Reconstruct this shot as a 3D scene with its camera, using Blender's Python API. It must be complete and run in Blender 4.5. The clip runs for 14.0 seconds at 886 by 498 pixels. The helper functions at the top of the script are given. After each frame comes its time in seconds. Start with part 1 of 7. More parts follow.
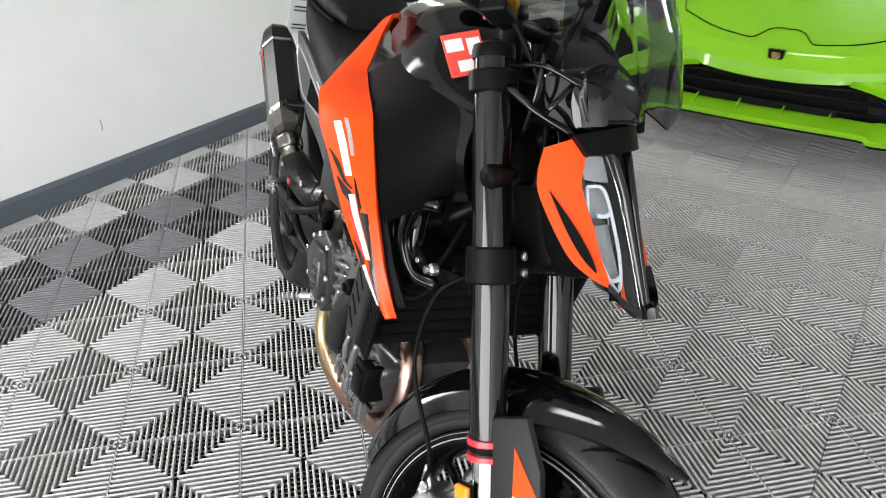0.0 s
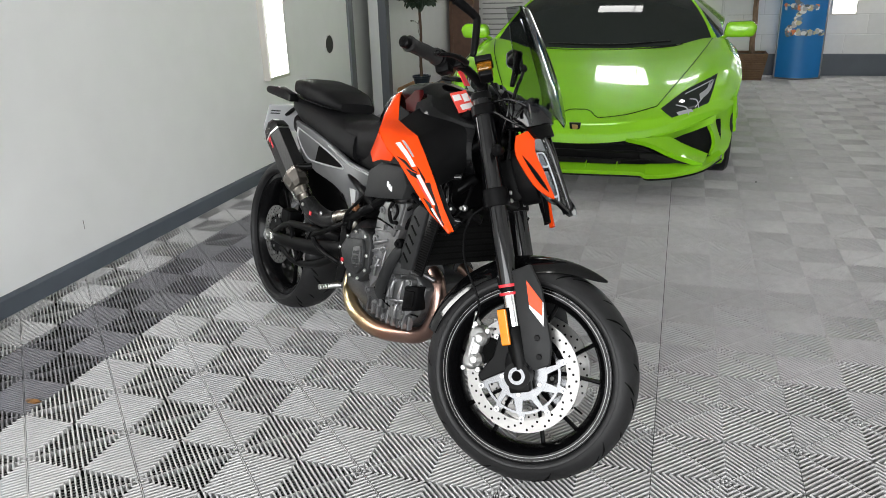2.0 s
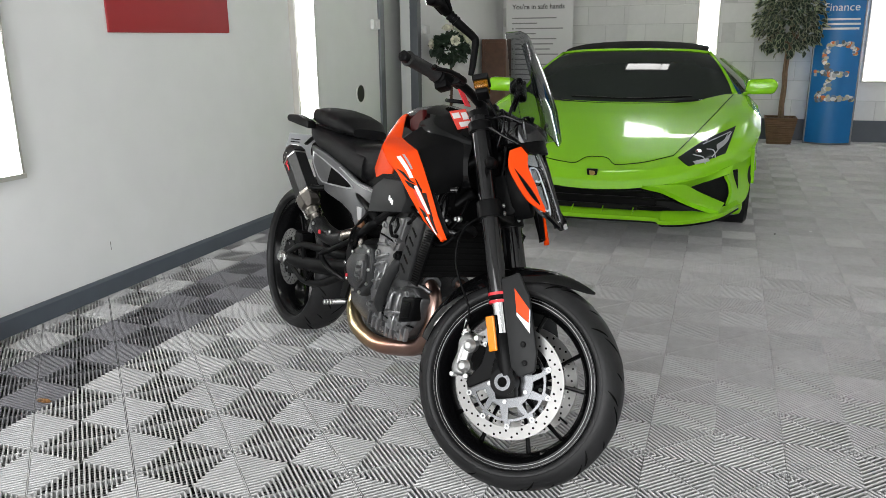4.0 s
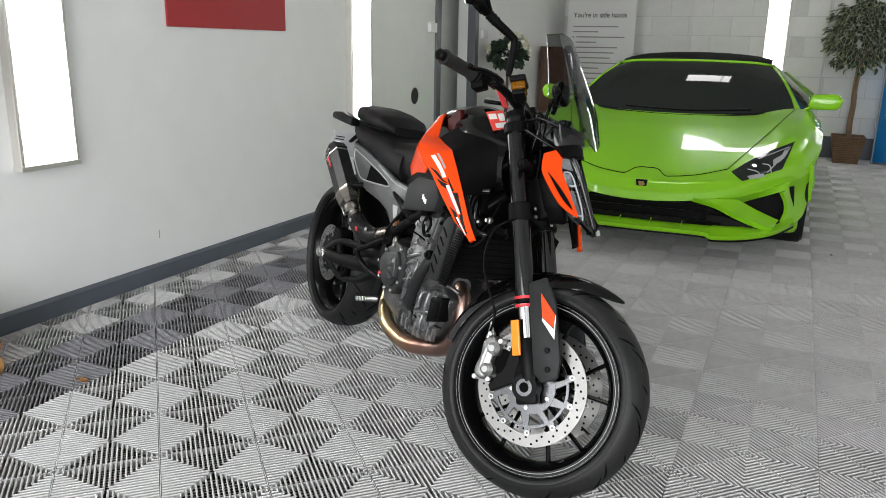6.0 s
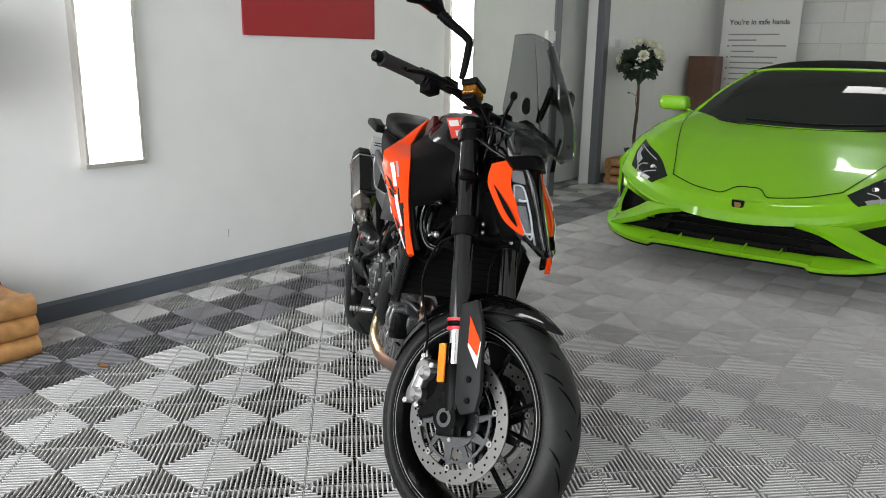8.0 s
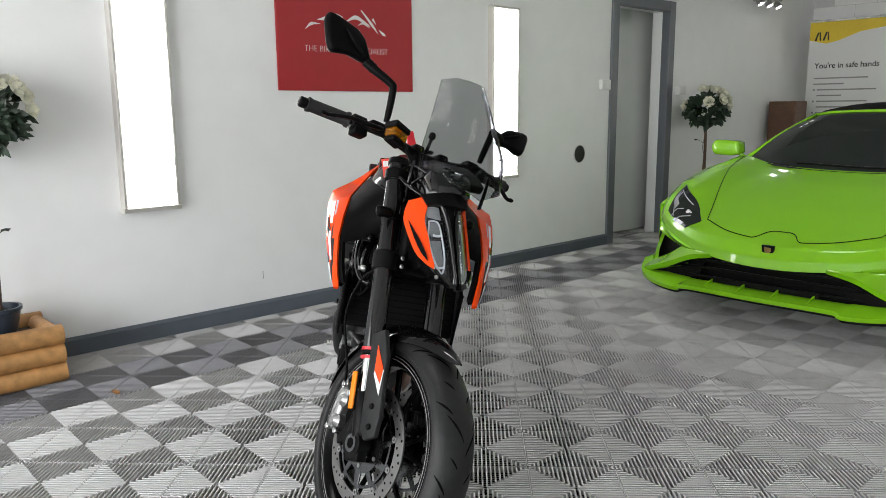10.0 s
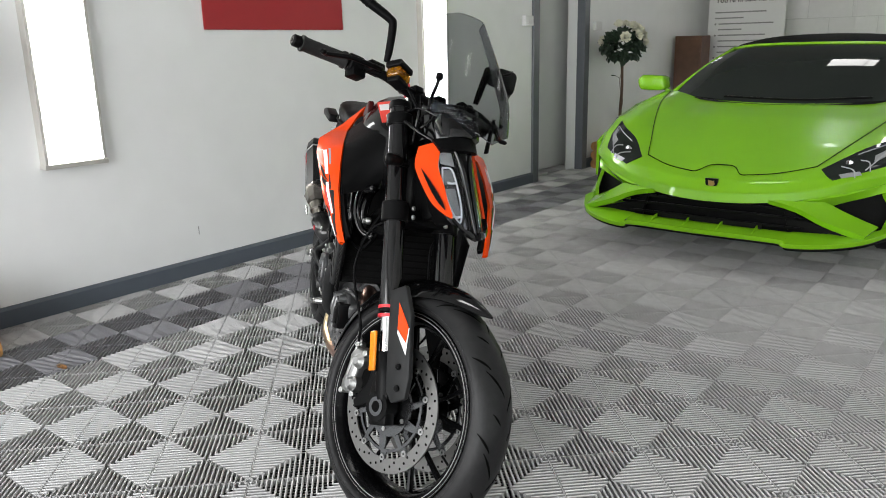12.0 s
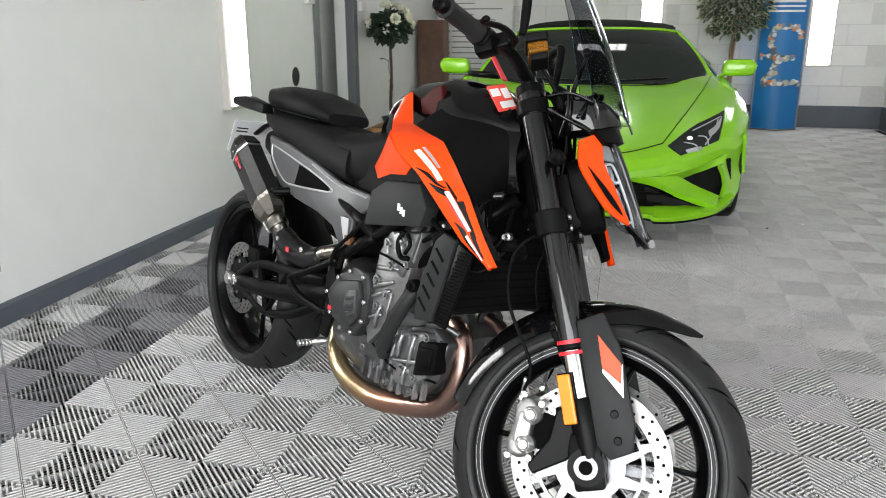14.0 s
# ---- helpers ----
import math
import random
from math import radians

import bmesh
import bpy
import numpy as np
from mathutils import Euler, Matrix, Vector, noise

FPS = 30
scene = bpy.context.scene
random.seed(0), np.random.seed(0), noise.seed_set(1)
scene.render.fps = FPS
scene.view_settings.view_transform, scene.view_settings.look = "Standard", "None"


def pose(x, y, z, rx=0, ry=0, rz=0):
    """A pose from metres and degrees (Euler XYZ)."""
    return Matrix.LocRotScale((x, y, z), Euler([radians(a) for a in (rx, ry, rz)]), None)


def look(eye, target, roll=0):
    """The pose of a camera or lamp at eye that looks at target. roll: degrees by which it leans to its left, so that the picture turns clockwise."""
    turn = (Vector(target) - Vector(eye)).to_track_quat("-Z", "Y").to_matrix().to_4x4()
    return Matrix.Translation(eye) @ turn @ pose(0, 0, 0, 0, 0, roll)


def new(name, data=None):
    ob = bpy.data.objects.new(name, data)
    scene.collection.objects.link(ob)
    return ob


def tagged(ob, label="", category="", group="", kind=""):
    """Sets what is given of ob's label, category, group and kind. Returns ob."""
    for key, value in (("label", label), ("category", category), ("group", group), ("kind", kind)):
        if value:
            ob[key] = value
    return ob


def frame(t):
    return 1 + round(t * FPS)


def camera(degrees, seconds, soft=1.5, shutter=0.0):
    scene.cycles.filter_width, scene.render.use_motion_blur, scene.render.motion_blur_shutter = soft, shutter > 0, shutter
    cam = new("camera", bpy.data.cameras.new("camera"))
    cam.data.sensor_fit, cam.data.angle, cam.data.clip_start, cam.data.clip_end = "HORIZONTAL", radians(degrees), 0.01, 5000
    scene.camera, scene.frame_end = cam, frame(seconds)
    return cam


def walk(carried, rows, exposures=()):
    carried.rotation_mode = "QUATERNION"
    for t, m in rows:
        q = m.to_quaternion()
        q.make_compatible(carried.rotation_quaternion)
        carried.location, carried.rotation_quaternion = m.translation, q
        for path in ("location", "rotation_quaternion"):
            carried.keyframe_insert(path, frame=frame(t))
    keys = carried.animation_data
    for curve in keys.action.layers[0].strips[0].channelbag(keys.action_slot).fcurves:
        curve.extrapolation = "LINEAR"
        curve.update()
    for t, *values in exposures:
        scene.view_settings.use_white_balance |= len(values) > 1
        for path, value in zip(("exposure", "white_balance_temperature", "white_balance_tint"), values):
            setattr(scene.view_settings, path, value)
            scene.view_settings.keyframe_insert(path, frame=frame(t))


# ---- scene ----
cam = camera(60.2, 14.0, soft=0.7, shutter=0.25)
PATH = [
    (0, (0.018, 0.004, 1.279), (-0.926, 1.469, 0.298), -0.0),
    (0.5, (0.032, -0.4, 1.351), (-0.737, 1.228, 0.481), -1.0),
    (1, (0.021, -0.751, 1.359), (-0.623, 0.948, 0.524), -0.9),
    (1.5, (-0.031, -1.041, 1.349), (-0.589, 0.713, 0.566), -1.1),
    (2, (0.041, -1.165, 1.351), (-0.516, 0.625, 0.656), -1.8),
    (2.5, (0.103, -1.213, 1.344), (-0.485, 0.593, 0.718), -1.7),
    (3, (0.134, -1.237, 1.291), (-0.483, 0.575, 0.71), -1.3),
    (5.5, (0.245, -1.245, 1.201), (-0.497, 0.54, 0.691), 0.6),
    (6, (0.253, -1.206, 1.2), (-0.541, 0.556, 0.685), 1.1),
    (6.5, (0.283, -1.078, 1.161), (-0.593, 0.642, 0.636), 1.4),
    (7, (0.369, -0.886, 1.165), (-0.615, 0.771, 0.629), 1.3),
    (7.5, (0.508, -0.796, 1.167), (-0.584, 0.795, 0.641), 1.0),
    (8, (0.735, -0.753, 1.182), (-0.466, 0.769, 0.689), 0.9),
    (8.2, (0.804, -0.725, 1.187), (-0.441, 0.766, 0.712), 0.8),
    (10.3, (1.206, -0.461, 1.152), (-0.244, 0.87, 0.797), -0.6),
    (10.5, (1.214, -0.462, 1.154), (-0.231, 0.873, 0.797), -0.9),
    (11, (1.213, -0.471, 1.164), (-0.195, 0.896, 0.78), -1.3),
    (11.5, (1.088, -0.539, 1.175), (-0.241, 0.889, 0.733), -1.4),
    (12, (0.872, -0.607, 1.155), (-0.344, 0.896, 0.643), -1.3),
    (12.5, (0.571, -0.586, 1.14), (-0.513, 0.999, 0.58), -1.2),
    (13, (0.278, -0.587, 1.155), (-0.62, 1.1, 0.566), -0.9),
    (13.5, (-0.018, -0.699, 1.17), (-0.696, 1.088, 0.583), -0.5),
    (14, (-0.278, -0.725, 1.137), (-0.722, 1.143, 0.578), -0.2),
]
walk(cam, [(t, look(eye, target, roll)) for t, eye, target, roll in PATH],
     [(0, 0.5), (0.7, 0.3), (1.5, 0.15), (2.5, 0.0), (3.2, -0.05), (7, -0.08), (9, -0.02), (12, 0.02), (13, 0.1), (13.5, 0.2), (14, 0.28)])

# ---- world and light ----
world = bpy.data.worlds.new("sky")
scene.world = world
world.use_nodes = True
sky = world.node_tree.nodes.new("ShaderNodeTexSky")
sky.sky_type, sky.sun_disc = "NISHITA", False
sky.sun_elevation, sky.sun_rotation = radians(35), radians(200)
world.node_tree.links.new(sky.outputs[0], world.node_tree.nodes["Background"].inputs[0])
world.node_tree.nodes["Background"].inputs[1].default_value = 0.12


def area_lamp(name, m, sx, sy, watts, colour=(1, 1, 1)):
    data = bpy.data.lights.new(name, "AREA")
    data.shape, data.size, data.size_y, data.energy, data.color = "RECTANGLE", sx, sy, watts, colour
    ob = new(name, data)
    ob.matrix_basis = m
    return ob


# room: x from the long lit wall to the far side wall, y from the open shutter to the block wall
WX, EX, SY, NY, TOP = -2.645, 2.55, -3.4, 8.95, 2.75
# daylight through the open shutter behind the camera
area_lamp("shutter_daylight", pose(-0.1, SY - 0.1, 1.25, 90, 0, 0), 4.6, 2.3, 278, (0.972, 0.985, 0.995))


# ---- materials ----
def mat(name, colour, rough=0.5, metal=0.0, vary=0.12, scale=30.0, bump=0.0, bscale=None, coat=0.0, rvary=0.0, spec=None):
    """A surface with two scales of colour variation, roughness variation and fine relief."""
    m = bpy.data.materials.new(name)
    m.use_nodes = True
    nt = m.node_tree
    bsdf = nt.nodes["Principled BSDF"]
    bsdf.inputs["Roughness"].default_value = rough
    bsdf.inputs["Metallic"].default_value = metal
    if coat:
        bsdf.inputs["Coat Weight"].default_value = coat
        bsdf.inputs["Coat Roughness"].default_value = 0.04
    if spec is not None:
        bsdf.inputs["Specular IOR Level"].default_value = spec
    tc = nt.nodes.new("ShaderNodeTexCoord")

    def noise_node(sc, detail):
        n = nt.nodes.new("ShaderNodeTexNoise")
        n.inputs["Scale"].default_value, n.inputs["Detail"].default_value = sc, detail
        nt.links.new(tc.outputs["Object"], n.inputs["Vector"])
        return n
    a, b = noise_node(scale, 4.0), noise_node(scale * 0.11, 2.0)
    add = nt.nodes.new("ShaderNodeMath")
    add.operation = "ADD"
    nt.links.new(a.outputs["Fac"], add.inputs[0])
    nt.links.new(b.outputs["Fac"], add.inputs[1])
    ramp = nt.nodes.new("ShaderNodeMapRange")
    ramp.inputs["From Min"].default_value, ramp.inputs["From Max"].default_value = 0.65, 1.35
    ramp.inputs["To Min"].default_value, ramp.inputs["To Max"].default_value = 1 - vary, 1 + vary
    nt.links.new(add.outputs[0], ramp.inputs["Value"])
    mul = nt.nodes.new("ShaderNodeVectorMath")
    mul.operation = "SCALE"
    mul.inputs[0].default_value = colour
    nt.links.new(ramp.outputs[0], mul.inputs["Scale"])
    nt.links.new(mul.outputs[0], bsdf.inputs["Base Color"])
    if rvary:
        rr = nt.nodes.new("ShaderNodeMapRange")
        rr.inputs["From Min"].default_value, rr.inputs["From Max"].default_value = 0.3, 0.7
        rr.inputs["To Min"].default_value, rr.inputs["To Max"].default_value = max(0.02, rough - rvary), rough + rvary
        nt.links.new(b.outputs["Fac"], rr.inputs["Value"])
        nt.links.new(rr.outputs[0], bsdf.inputs["Roughness"])
    if bump:
        bn = noise_node(bscale or scale * 3, 3.0)
        bp = nt.nodes.new("ShaderNodeBump")
        bp.inputs["Strength"].default_value, bp.inputs["Distance"].default_value = bump, 0.002
        nt.links.new(bn.outputs["Fac"], bp.inputs["Height"])
        nt.links.new(bp.outputs[0], bsdf.inputs["Normal"])
    return m


def glow(name, colour, strength):
    m = bpy.data.materials.new(name)
    m.use_nodes = True
    b = m.node_tree.nodes["Principled BSDF"]
    b.inputs["Base Color"].default_value = (0.8, 0.8, 0.8, 1)
    b.inputs["Emission Color"].default_value = (*colour, 1)
    b.inputs["Emission Strength"].default_value = strength
    return m


def glass(name, colour, rough=0.02, mix=0.0, ior=1.3):
    m = bpy.data.materials.new(name)
    m.use_nodes = True
    b = m.node_tree.nodes["Principled BSDF"]
    b.inputs["Base Color"].default_value = (*colour, 1)
    b.inputs["Roughness"].default_value = rough
    b.inputs["Transmission Weight"].default_value = 1.0 - mix
    b.inputs["IOR"].default_value = ior
    return m


def random_tone(m, low, high):
    """Piece by piece tone, by the object's random number."""
    nt = m.node_tree
    info = nt.nodes.new("ShaderNodeObjectInfo")
    r = nt.nodes.new("ShaderNodeMapRange")
    r.inputs["To Min"].default_value, r.inputs["To Max"].default_value = low, high
    nt.links.new(info.outputs["Random"], r.inputs["Value"])
    bsdf = nt.nodes["Principled BSDF"]
    old = bsdf.inputs["Base Color"].links[0].from_socket
    mul = nt.nodes.new("ShaderNodeVectorMath")
    mul.operation = "SCALE"
    nt.links.new(old, mul.inputs[0])
    nt.links.new(r.outputs[0], mul.inputs["Scale"])
    nt.links.new(mul.outputs[0], bsdf.inputs["Base Color"])
    return m


M_WALL = mat("painted_plaster", (0.80, 0.805, 0.80), 0.55, vary=0.03, scale=6, bump=0.06, bscale=60)
M_BLOCK = random_tone(mat("painted_block", (0.76, 0.76, 0.75), 0.6, vary=0.04, scale=14, bump=0.35, bscale=90), 0.95, 1.04)
M_MORTAR = mat("painted_mortar", (0.62, 0.62, 0.61), 0.7, vary=0.08, scale=20)
M_SKIRT = mat("slate_grey_paint", (0.085, 0.1, 0.12), 0.45, vary=0.1, scale=10, bump=0.08)
# ceiling colour set well below white to hold back overhead bounce light
M_CEIL = mat("dimmed_ceiling_paint", (0.4, 0.4, 0.395), 0.8, vary=0.03, scale=5)
M_FRAME = mat("door_frame_grey", (0.12, 0.13, 0.145), 0.4, vary=0.08, scale=12)
M_DOOR = mat("pale_door", (0.7, 0.71, 0.71), 0.5, vary=0.03, scale=8)
M_TILE = random_tone(mat("grey_floor_tile", (0.51, 0.505, 0.502), 0.43, spec=0.28, vary=0.12, scale=25, bump=0.12, bscale=180, rvary=0.12), 0.93, 1.05)
M_TILED = random_tone(mat("graphite_floor_tile", (0.205, 0.202, 0.215), 0.42, spec=0.28, vary=0.14, scale=25, bump=0.12, bscale=180, rvary=0.12), 0.93, 1.05)
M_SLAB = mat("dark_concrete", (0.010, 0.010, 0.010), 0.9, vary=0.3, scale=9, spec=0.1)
M_LED = glow("led_panel", (1.0, 1.0, 0.98), 14.0)
M_CEILED = glow("ceiling_led", (1.0, 0.99, 0.97), 14.0)
M_ALU = mat("aluminium_trim", (0.62, 0.6, 0.56), 0.4, 0.6, vary=0.05, scale=14)
M_WHITEPL = mat("white_plastic", (0.7, 0.7, 0.69), 0.35, vary=0.03)
M_BLACKHOLE = mat("black_rubber_bung", (0.012, 0.012, 0.012), 0.5)


# ---- mesh helpers ----
def mesh_of(name, verts, faces, material, smooth=False):
    me = bpy.data.meshes.new(name)
    me.from_pydata([tuple(map(float, v)) for v in verts], [], [tuple(map(int, f)) for f in faces])
    bm = bmesh.new()
    bm.from_mesh(me)
    bmesh.ops.recalc_face_normals(bm, faces=bm.faces)
    bm.to_mesh(me)
    bm.free()
    me.materials.append(material)
    if smooth:
        me.polygons.foreach_set("use_smooth", [True] * len(me.polygons))
    return me


def part(name, geo, material, parent, label="", m=None, smooth=False, sharp=None, stuff=False):
    """One mesh object under a thing or a part. geo: (verts, faces); m: a matrix laid on the vertices."""
    verts, faces = geo
    verts = np.asarray(verts, float)
    if m is not None:
        mm = np.array(m)
        verts = verts @ mm[:3, :3].T + mm[:3, 3]
    me = mesh_of(name, verts, faces, material, smooth)
    if sharp:
        me.set_sharp_from_angle(angle=radians(sharp))
    ob = new(name, me)
    if parent is not None:
        ob.parent = parent
    if label:
        tagged(ob, label)
    if stuff:
        tagged(ob, kind="stuff")
    return ob


def root(name, m, label, category, group="", kind=""):
    ob = new(name)
    ob.matrix_basis = m
    ob.empty_display_size = 0.1
    return tagged(ob, label, category, group, kind)


def join(*geos):
    vs, fs, n = [], [], 0
    for v, f in geos:
        v = np.asarray(v, float)
        vs.append(v)
        fs += [tuple(i + n for i in q) for q in f]
        n += len(v)
    return np.vstack(vs), fs


def at(geo, m):
    mm = np.array(m)
    return np.asarray(geo[0], float) @ mm[:3, :3].T + mm[:3, 3], geo[1]


def box(x0, x1, y0, y1, z0, z1, bevel=0.0):
    if not bevel:
        v = [(x, y, z) for x in (x0, x1) for y in (y0, y1) for z in (z0, z1)]
        return np.array(v), [(0, 1, 3, 2), (4, 6, 7, 5), (0, 4, 5, 1), (2, 3, 7, 6), (0, 2, 6, 4), (1, 5, 7, 3)]
    bm = bmesh.new()
    bmesh.ops.create_cube(bm, size=1, matrix=Matrix.LocRotScale(((x0 + x1) / 2, (y0 + y1) / 2, (z0 + z1) / 2), None, (x1 - x0, y1 - y0, z1 - z0)))
    bmesh.ops.bevel(bm, geom=bm.edges[:], offset=bevel, segments=2, affect="EDGES", profile=0.5)
    return from_bm(bm)


def from_bm(bm):
    bm.verts.ensure_lookup_table()
    bm.verts.index_update()
    out = np.array([v.co[:] for v in bm.verts]), [tuple(v.index for v in f.verts) for f in bm.faces]
    bm.free()
    return out


def slab(outline, lo, hi, axis="y", bevel=0.0, segs=2):
    """A plate: the outline (two coordinates a point) pushed from lo to hi along an axis, with rounded rims."""
    bm = bmesh.new()
    put = {"y": lambda a, b, c: (a, c, b), "x": lambda a, b, c: (c, a, b), "z": lambda a, b, c: (a, b, c)}[axis]
    low = [bm.verts.new(put(a, b, lo)) for a, b in outline]
    top = [bm.verts.new(put(a, b, hi)) for a, b in outline]
    n = len(outline)
    bm.faces.new(low[::-1])
    bm.faces.new(top)
    for i in range(n):
        bm.faces.new((low[i], low[(i + 1) % n], top[(i + 1) % n], top[i]))
    bmesh.ops.recalc_face_normals(bm, faces=bm.faces)
    if bevel:
        bmesh.ops.bevel(bm, geom=bm.edges[:], offset=bevel, segments=segs, affect="EDGES", profile=0.5)
    return from_bm(bm)


def spline(points, n=6):
    p = np.asarray(points, float)
    if len(p) < 3:
        return np.vstack([p[0] + (p[-1] - p[0]) * k / n for k in range(n + 1)])
    e = np.vstack([2 * p[0] - p[1], p, 2 * p[-1] - p[-2]])
    out = []
    for i in range(1, len(e) - 2):
        a, b, c, d = e[i - 1:i + 3]
        for k in range(n):
            t = k / n
            out.append(0.5 * (2 * b + (c - a) * t + (2 * a - 5 * b + 4 * c - d) * t * t + (3 * b - a - 3 * c + d) * t ** 3))
    out.append(p[-1])
    return np.array(out)


def tube(points, radius, segs=14, n=6, smooth=True, flat=1.0, up=None):
    """A round or flattened bar along a smooth line; radius may be a list along it."""
    p = spline(points, n) if smooth else np.asarray(points, float)
    r = np.interp(np.linspace(0, 1, len(p)), np.linspace(0, 1, len(np.atleast_1d(radius))), np.atleast_1d(radius))
    verts, faces = [], []
    t = np.gradient(p, axis=0)
    t /= np.linalg.norm(t, axis=1)[:, None] + 1e-12
    ref = np.array(up if up is not None else ((0, 0, 1) if abs(t[0][2]) < 0.9 else (0, 1, 0)), float)
    for i in range(len(p)):
        side = np.cross(t[i], ref)
        side /= np.linalg.norm(side) + 1e-12
        ref = np.cross(side, t[i])
        for k in range(segs):
            a = 2 * math.pi * k / segs
            verts.append(p[i] + r[i] * (math.cos(a) * side + flat * math.sin(a) * ref))
    for i in range(len(p) - 1):
        for k in range(segs):
            a, b = i * segs + k, i * segs + (k + 1) % segs
            faces.append((a, b, b + segs, a + segs))
    faces.append(tuple(range(segs))[::-1])
    faces.append(tuple(range((len(p) - 1) * segs, len(p) * segs)))
    return np.array(verts), faces


def lathe(profile, segs=48, closed=True):
    """Turns a (radius, y) outline about the y axis."""
    verts, faces, n = [], [], len(profile)
    for k in range(segs):
        a = 2 * math.pi * k / segs
        verts += [(r * math.cos(a), y, r * math.sin(a)) for r, y in profile]
    for k in range(segs):
        for i in range(n if closed else n - 1):
            j = (i + 1) % n
            a, b = k * n, ((k + 1) % segs) * n
            faces.append((a + i, a + j, b + j, b + i))
    return np.array(verts), faces


def shell(grid, thick):
    """A sheet with thickness: grid is rows x columns of points, pushed in along its normals."""
    g = np.asarray(grid, float)
    du, dv = np.gradient(g, axis=0), np.gradient(g, axis=1)
    nrm = np.cross(du, dv)
    nrm /= np.linalg.norm(nrm, axis=2)[:, :, None] + 1e-12
    h = g - nrm * thick
    a, b = g.shape[:2]
    verts = np.vstack([g.reshape(-1, 3), h.reshape(-1, 3)])
    o, faces = a * b, []
    for i in range(a - 1):
        for j in range(b - 1):
            q = (i * b + j, i * b + j + 1, (i + 1) * b + j + 1, (i + 1) * b + j)
            faces.append(q)
            faces.append(tuple(k + o for k in q[::-1]))
    rim = [i * b for i in range(a)] + [(a - 1) * b + j for j in range(1, b)] + [i * b + b - 1 for i in range(a - 2, -1, -1)] + [j for j in range(b - 2, 0, -1)]
    for k in range(len(rim)):
        p, q = rim[k], rim[(k + 1) % len(rim)]
        faces.append((p, q, q + o, p + o))
    return verts, faces


def cyl(r, y0, y1, segs=20, bevel=0.0):
    c = min(bevel, r * 0.4)
    prof = [(1e-4, y0), (r - c, y0), (r, y0 + c), (r, y1 - c), (r - c, y1), (1e-4, y1)] if bevel else [(1e-4, y0), (r, y0), (r, y1), (1e-4, y1)]
    return lathe(prof, segs, closed=False)


def structure(name, geo, material, label):
    return tagged(part(name, geo, material, None), label, "room", kind="structure")


# ---- materials of the motorcycle and the car ----
M_TYRE = mat("tyre_rubber", (0.013, 0.013, 0.0135), 0.46, spec=0.24, vary=0.25, scale=60, bump=0.15, bscale=300, rvary=0.1)
M_GROOVE = mat("tyre_groove", (0.003, 0.003, 0.003), 0.9, spec=0.05)
M_BLKG = mat("gloss_black_paint", (0.0025, 0.0025, 0.0028), 0.09, spec=0.45, vary=0.1)
M_RIM = mat("black_wheel_paint", (0.0025, 0.0025, 0.0028), 0.2, spec=0.12, vary=0.1)
M_TANK = mat("black_tank_lacquer", (0.002, 0.002, 0.0022), 0.12, spec=0.2, vary=0.1)
M_BLKS = mat("satin_black_metal", (0.003, 0.003, 0.0032), 0.36, spec=0.08, vary=0.2, scale=40, rvary=0.08)
M_BLKM = mat("matt_black_plastic", (0.0028, 0.0028, 0.003), 0.45, spec=0.055, vary=0.15, scale=80, bump=0.2, bscale=500)
M_GRIP = mat("rubber_grip", (0.003, 0.003, 0.0032), 0.7, vary=0.2, scale=90, bump=0.5, bscale=400)
M_SEAT = mat("seat_vinyl", (0.006, 0.006, 0.0065), 0.48, spec=0.08, vary=0.15, scale=50, bump=0.35, bscale=420)
M_ORANGE = mat("orange_paint", (0.74, 0.055, 0.004), 0.24, coat=0.05, spec=0.18, vary=0.03, scale=8)
M_WINE = mat("painted_red_reflection", (0.035, 0.003, 0.003), 0.45, spec=0.1, vary=0.1)
M_CARRIER = mat("anodised_carrier", (0.10, 0.102, 0.106), 0.22, 1.0, vary=0.1, scale=50)
M_WHITE = mat("white_vinyl", (0.75, 0.75, 0.74), 0.3, vary=0.04)
M_STRIPE = mat("rim_tape", (0.26, 0.26, 0.26), 0.35, vary=0.05)
M_RED = mat("red_vinyl", (0.55, 0.02, 0.03), 0.35, vary=0.06)
M_TAG = mat("red_fabric_tag", (0.75, 0.02, 0.035), 0.6, vary=0.08, scale=200)
M_CHROME = mat("hard_chrome", (0.72, 0.72, 0.72), 0.09, 1.0, vary=0.03, scale=20)
M_STEEL = mat("brushed_steel", (0.58, 0.58, 0.57), 0.3, 1.0, vary=0.08, scale=60, rvary=0.08)
M_DISC = mat("disc_steel", (0.2, 0.197, 0.192), 0.38, 0.95, vary=0.08, scale=90, rvary=0.06)
M_TITAN = mat("heat_tinted_steel", (0.2, 0.185, 0.165), 0.3, 1.0, vary=0.15, scale=50, rvary=0.08)
M_CAST = mat("cast_engine_alloy", (0.115, 0.116, 0.118), 0.32, 0.8, vary=0.15, scale=70, bump=0.25, bscale=400)
M_CASTL = mat("pale_cast_alloy", (0.27, 0.272, 0.276), 0.28, 0.8, vary=0.18, scale=60, bump=0.3, bscale=350)
M_CASTD = mat("dark_engine_cover", (0.034, 0.035, 0.036), 0.45, 0.5, vary=0.15, scale=70, bump=0.2, bscale=400)
M_SILVER = mat("silver_caliper", (0.33, 0.33, 0.325), 0.33, 0.9, vary=0.08, scale=80, bump=0.15, bscale=500)
M_COVER = mat("dark_grey_plastic", (0.018, 0.0185, 0.019), 0.5, spec=0.15, vary=0.12, scale=60)
M_GREY = mat("grey_satin_panel", (0.095, 0.097, 0.10), 0.38, 0.45, vary=0.08, scale=20)
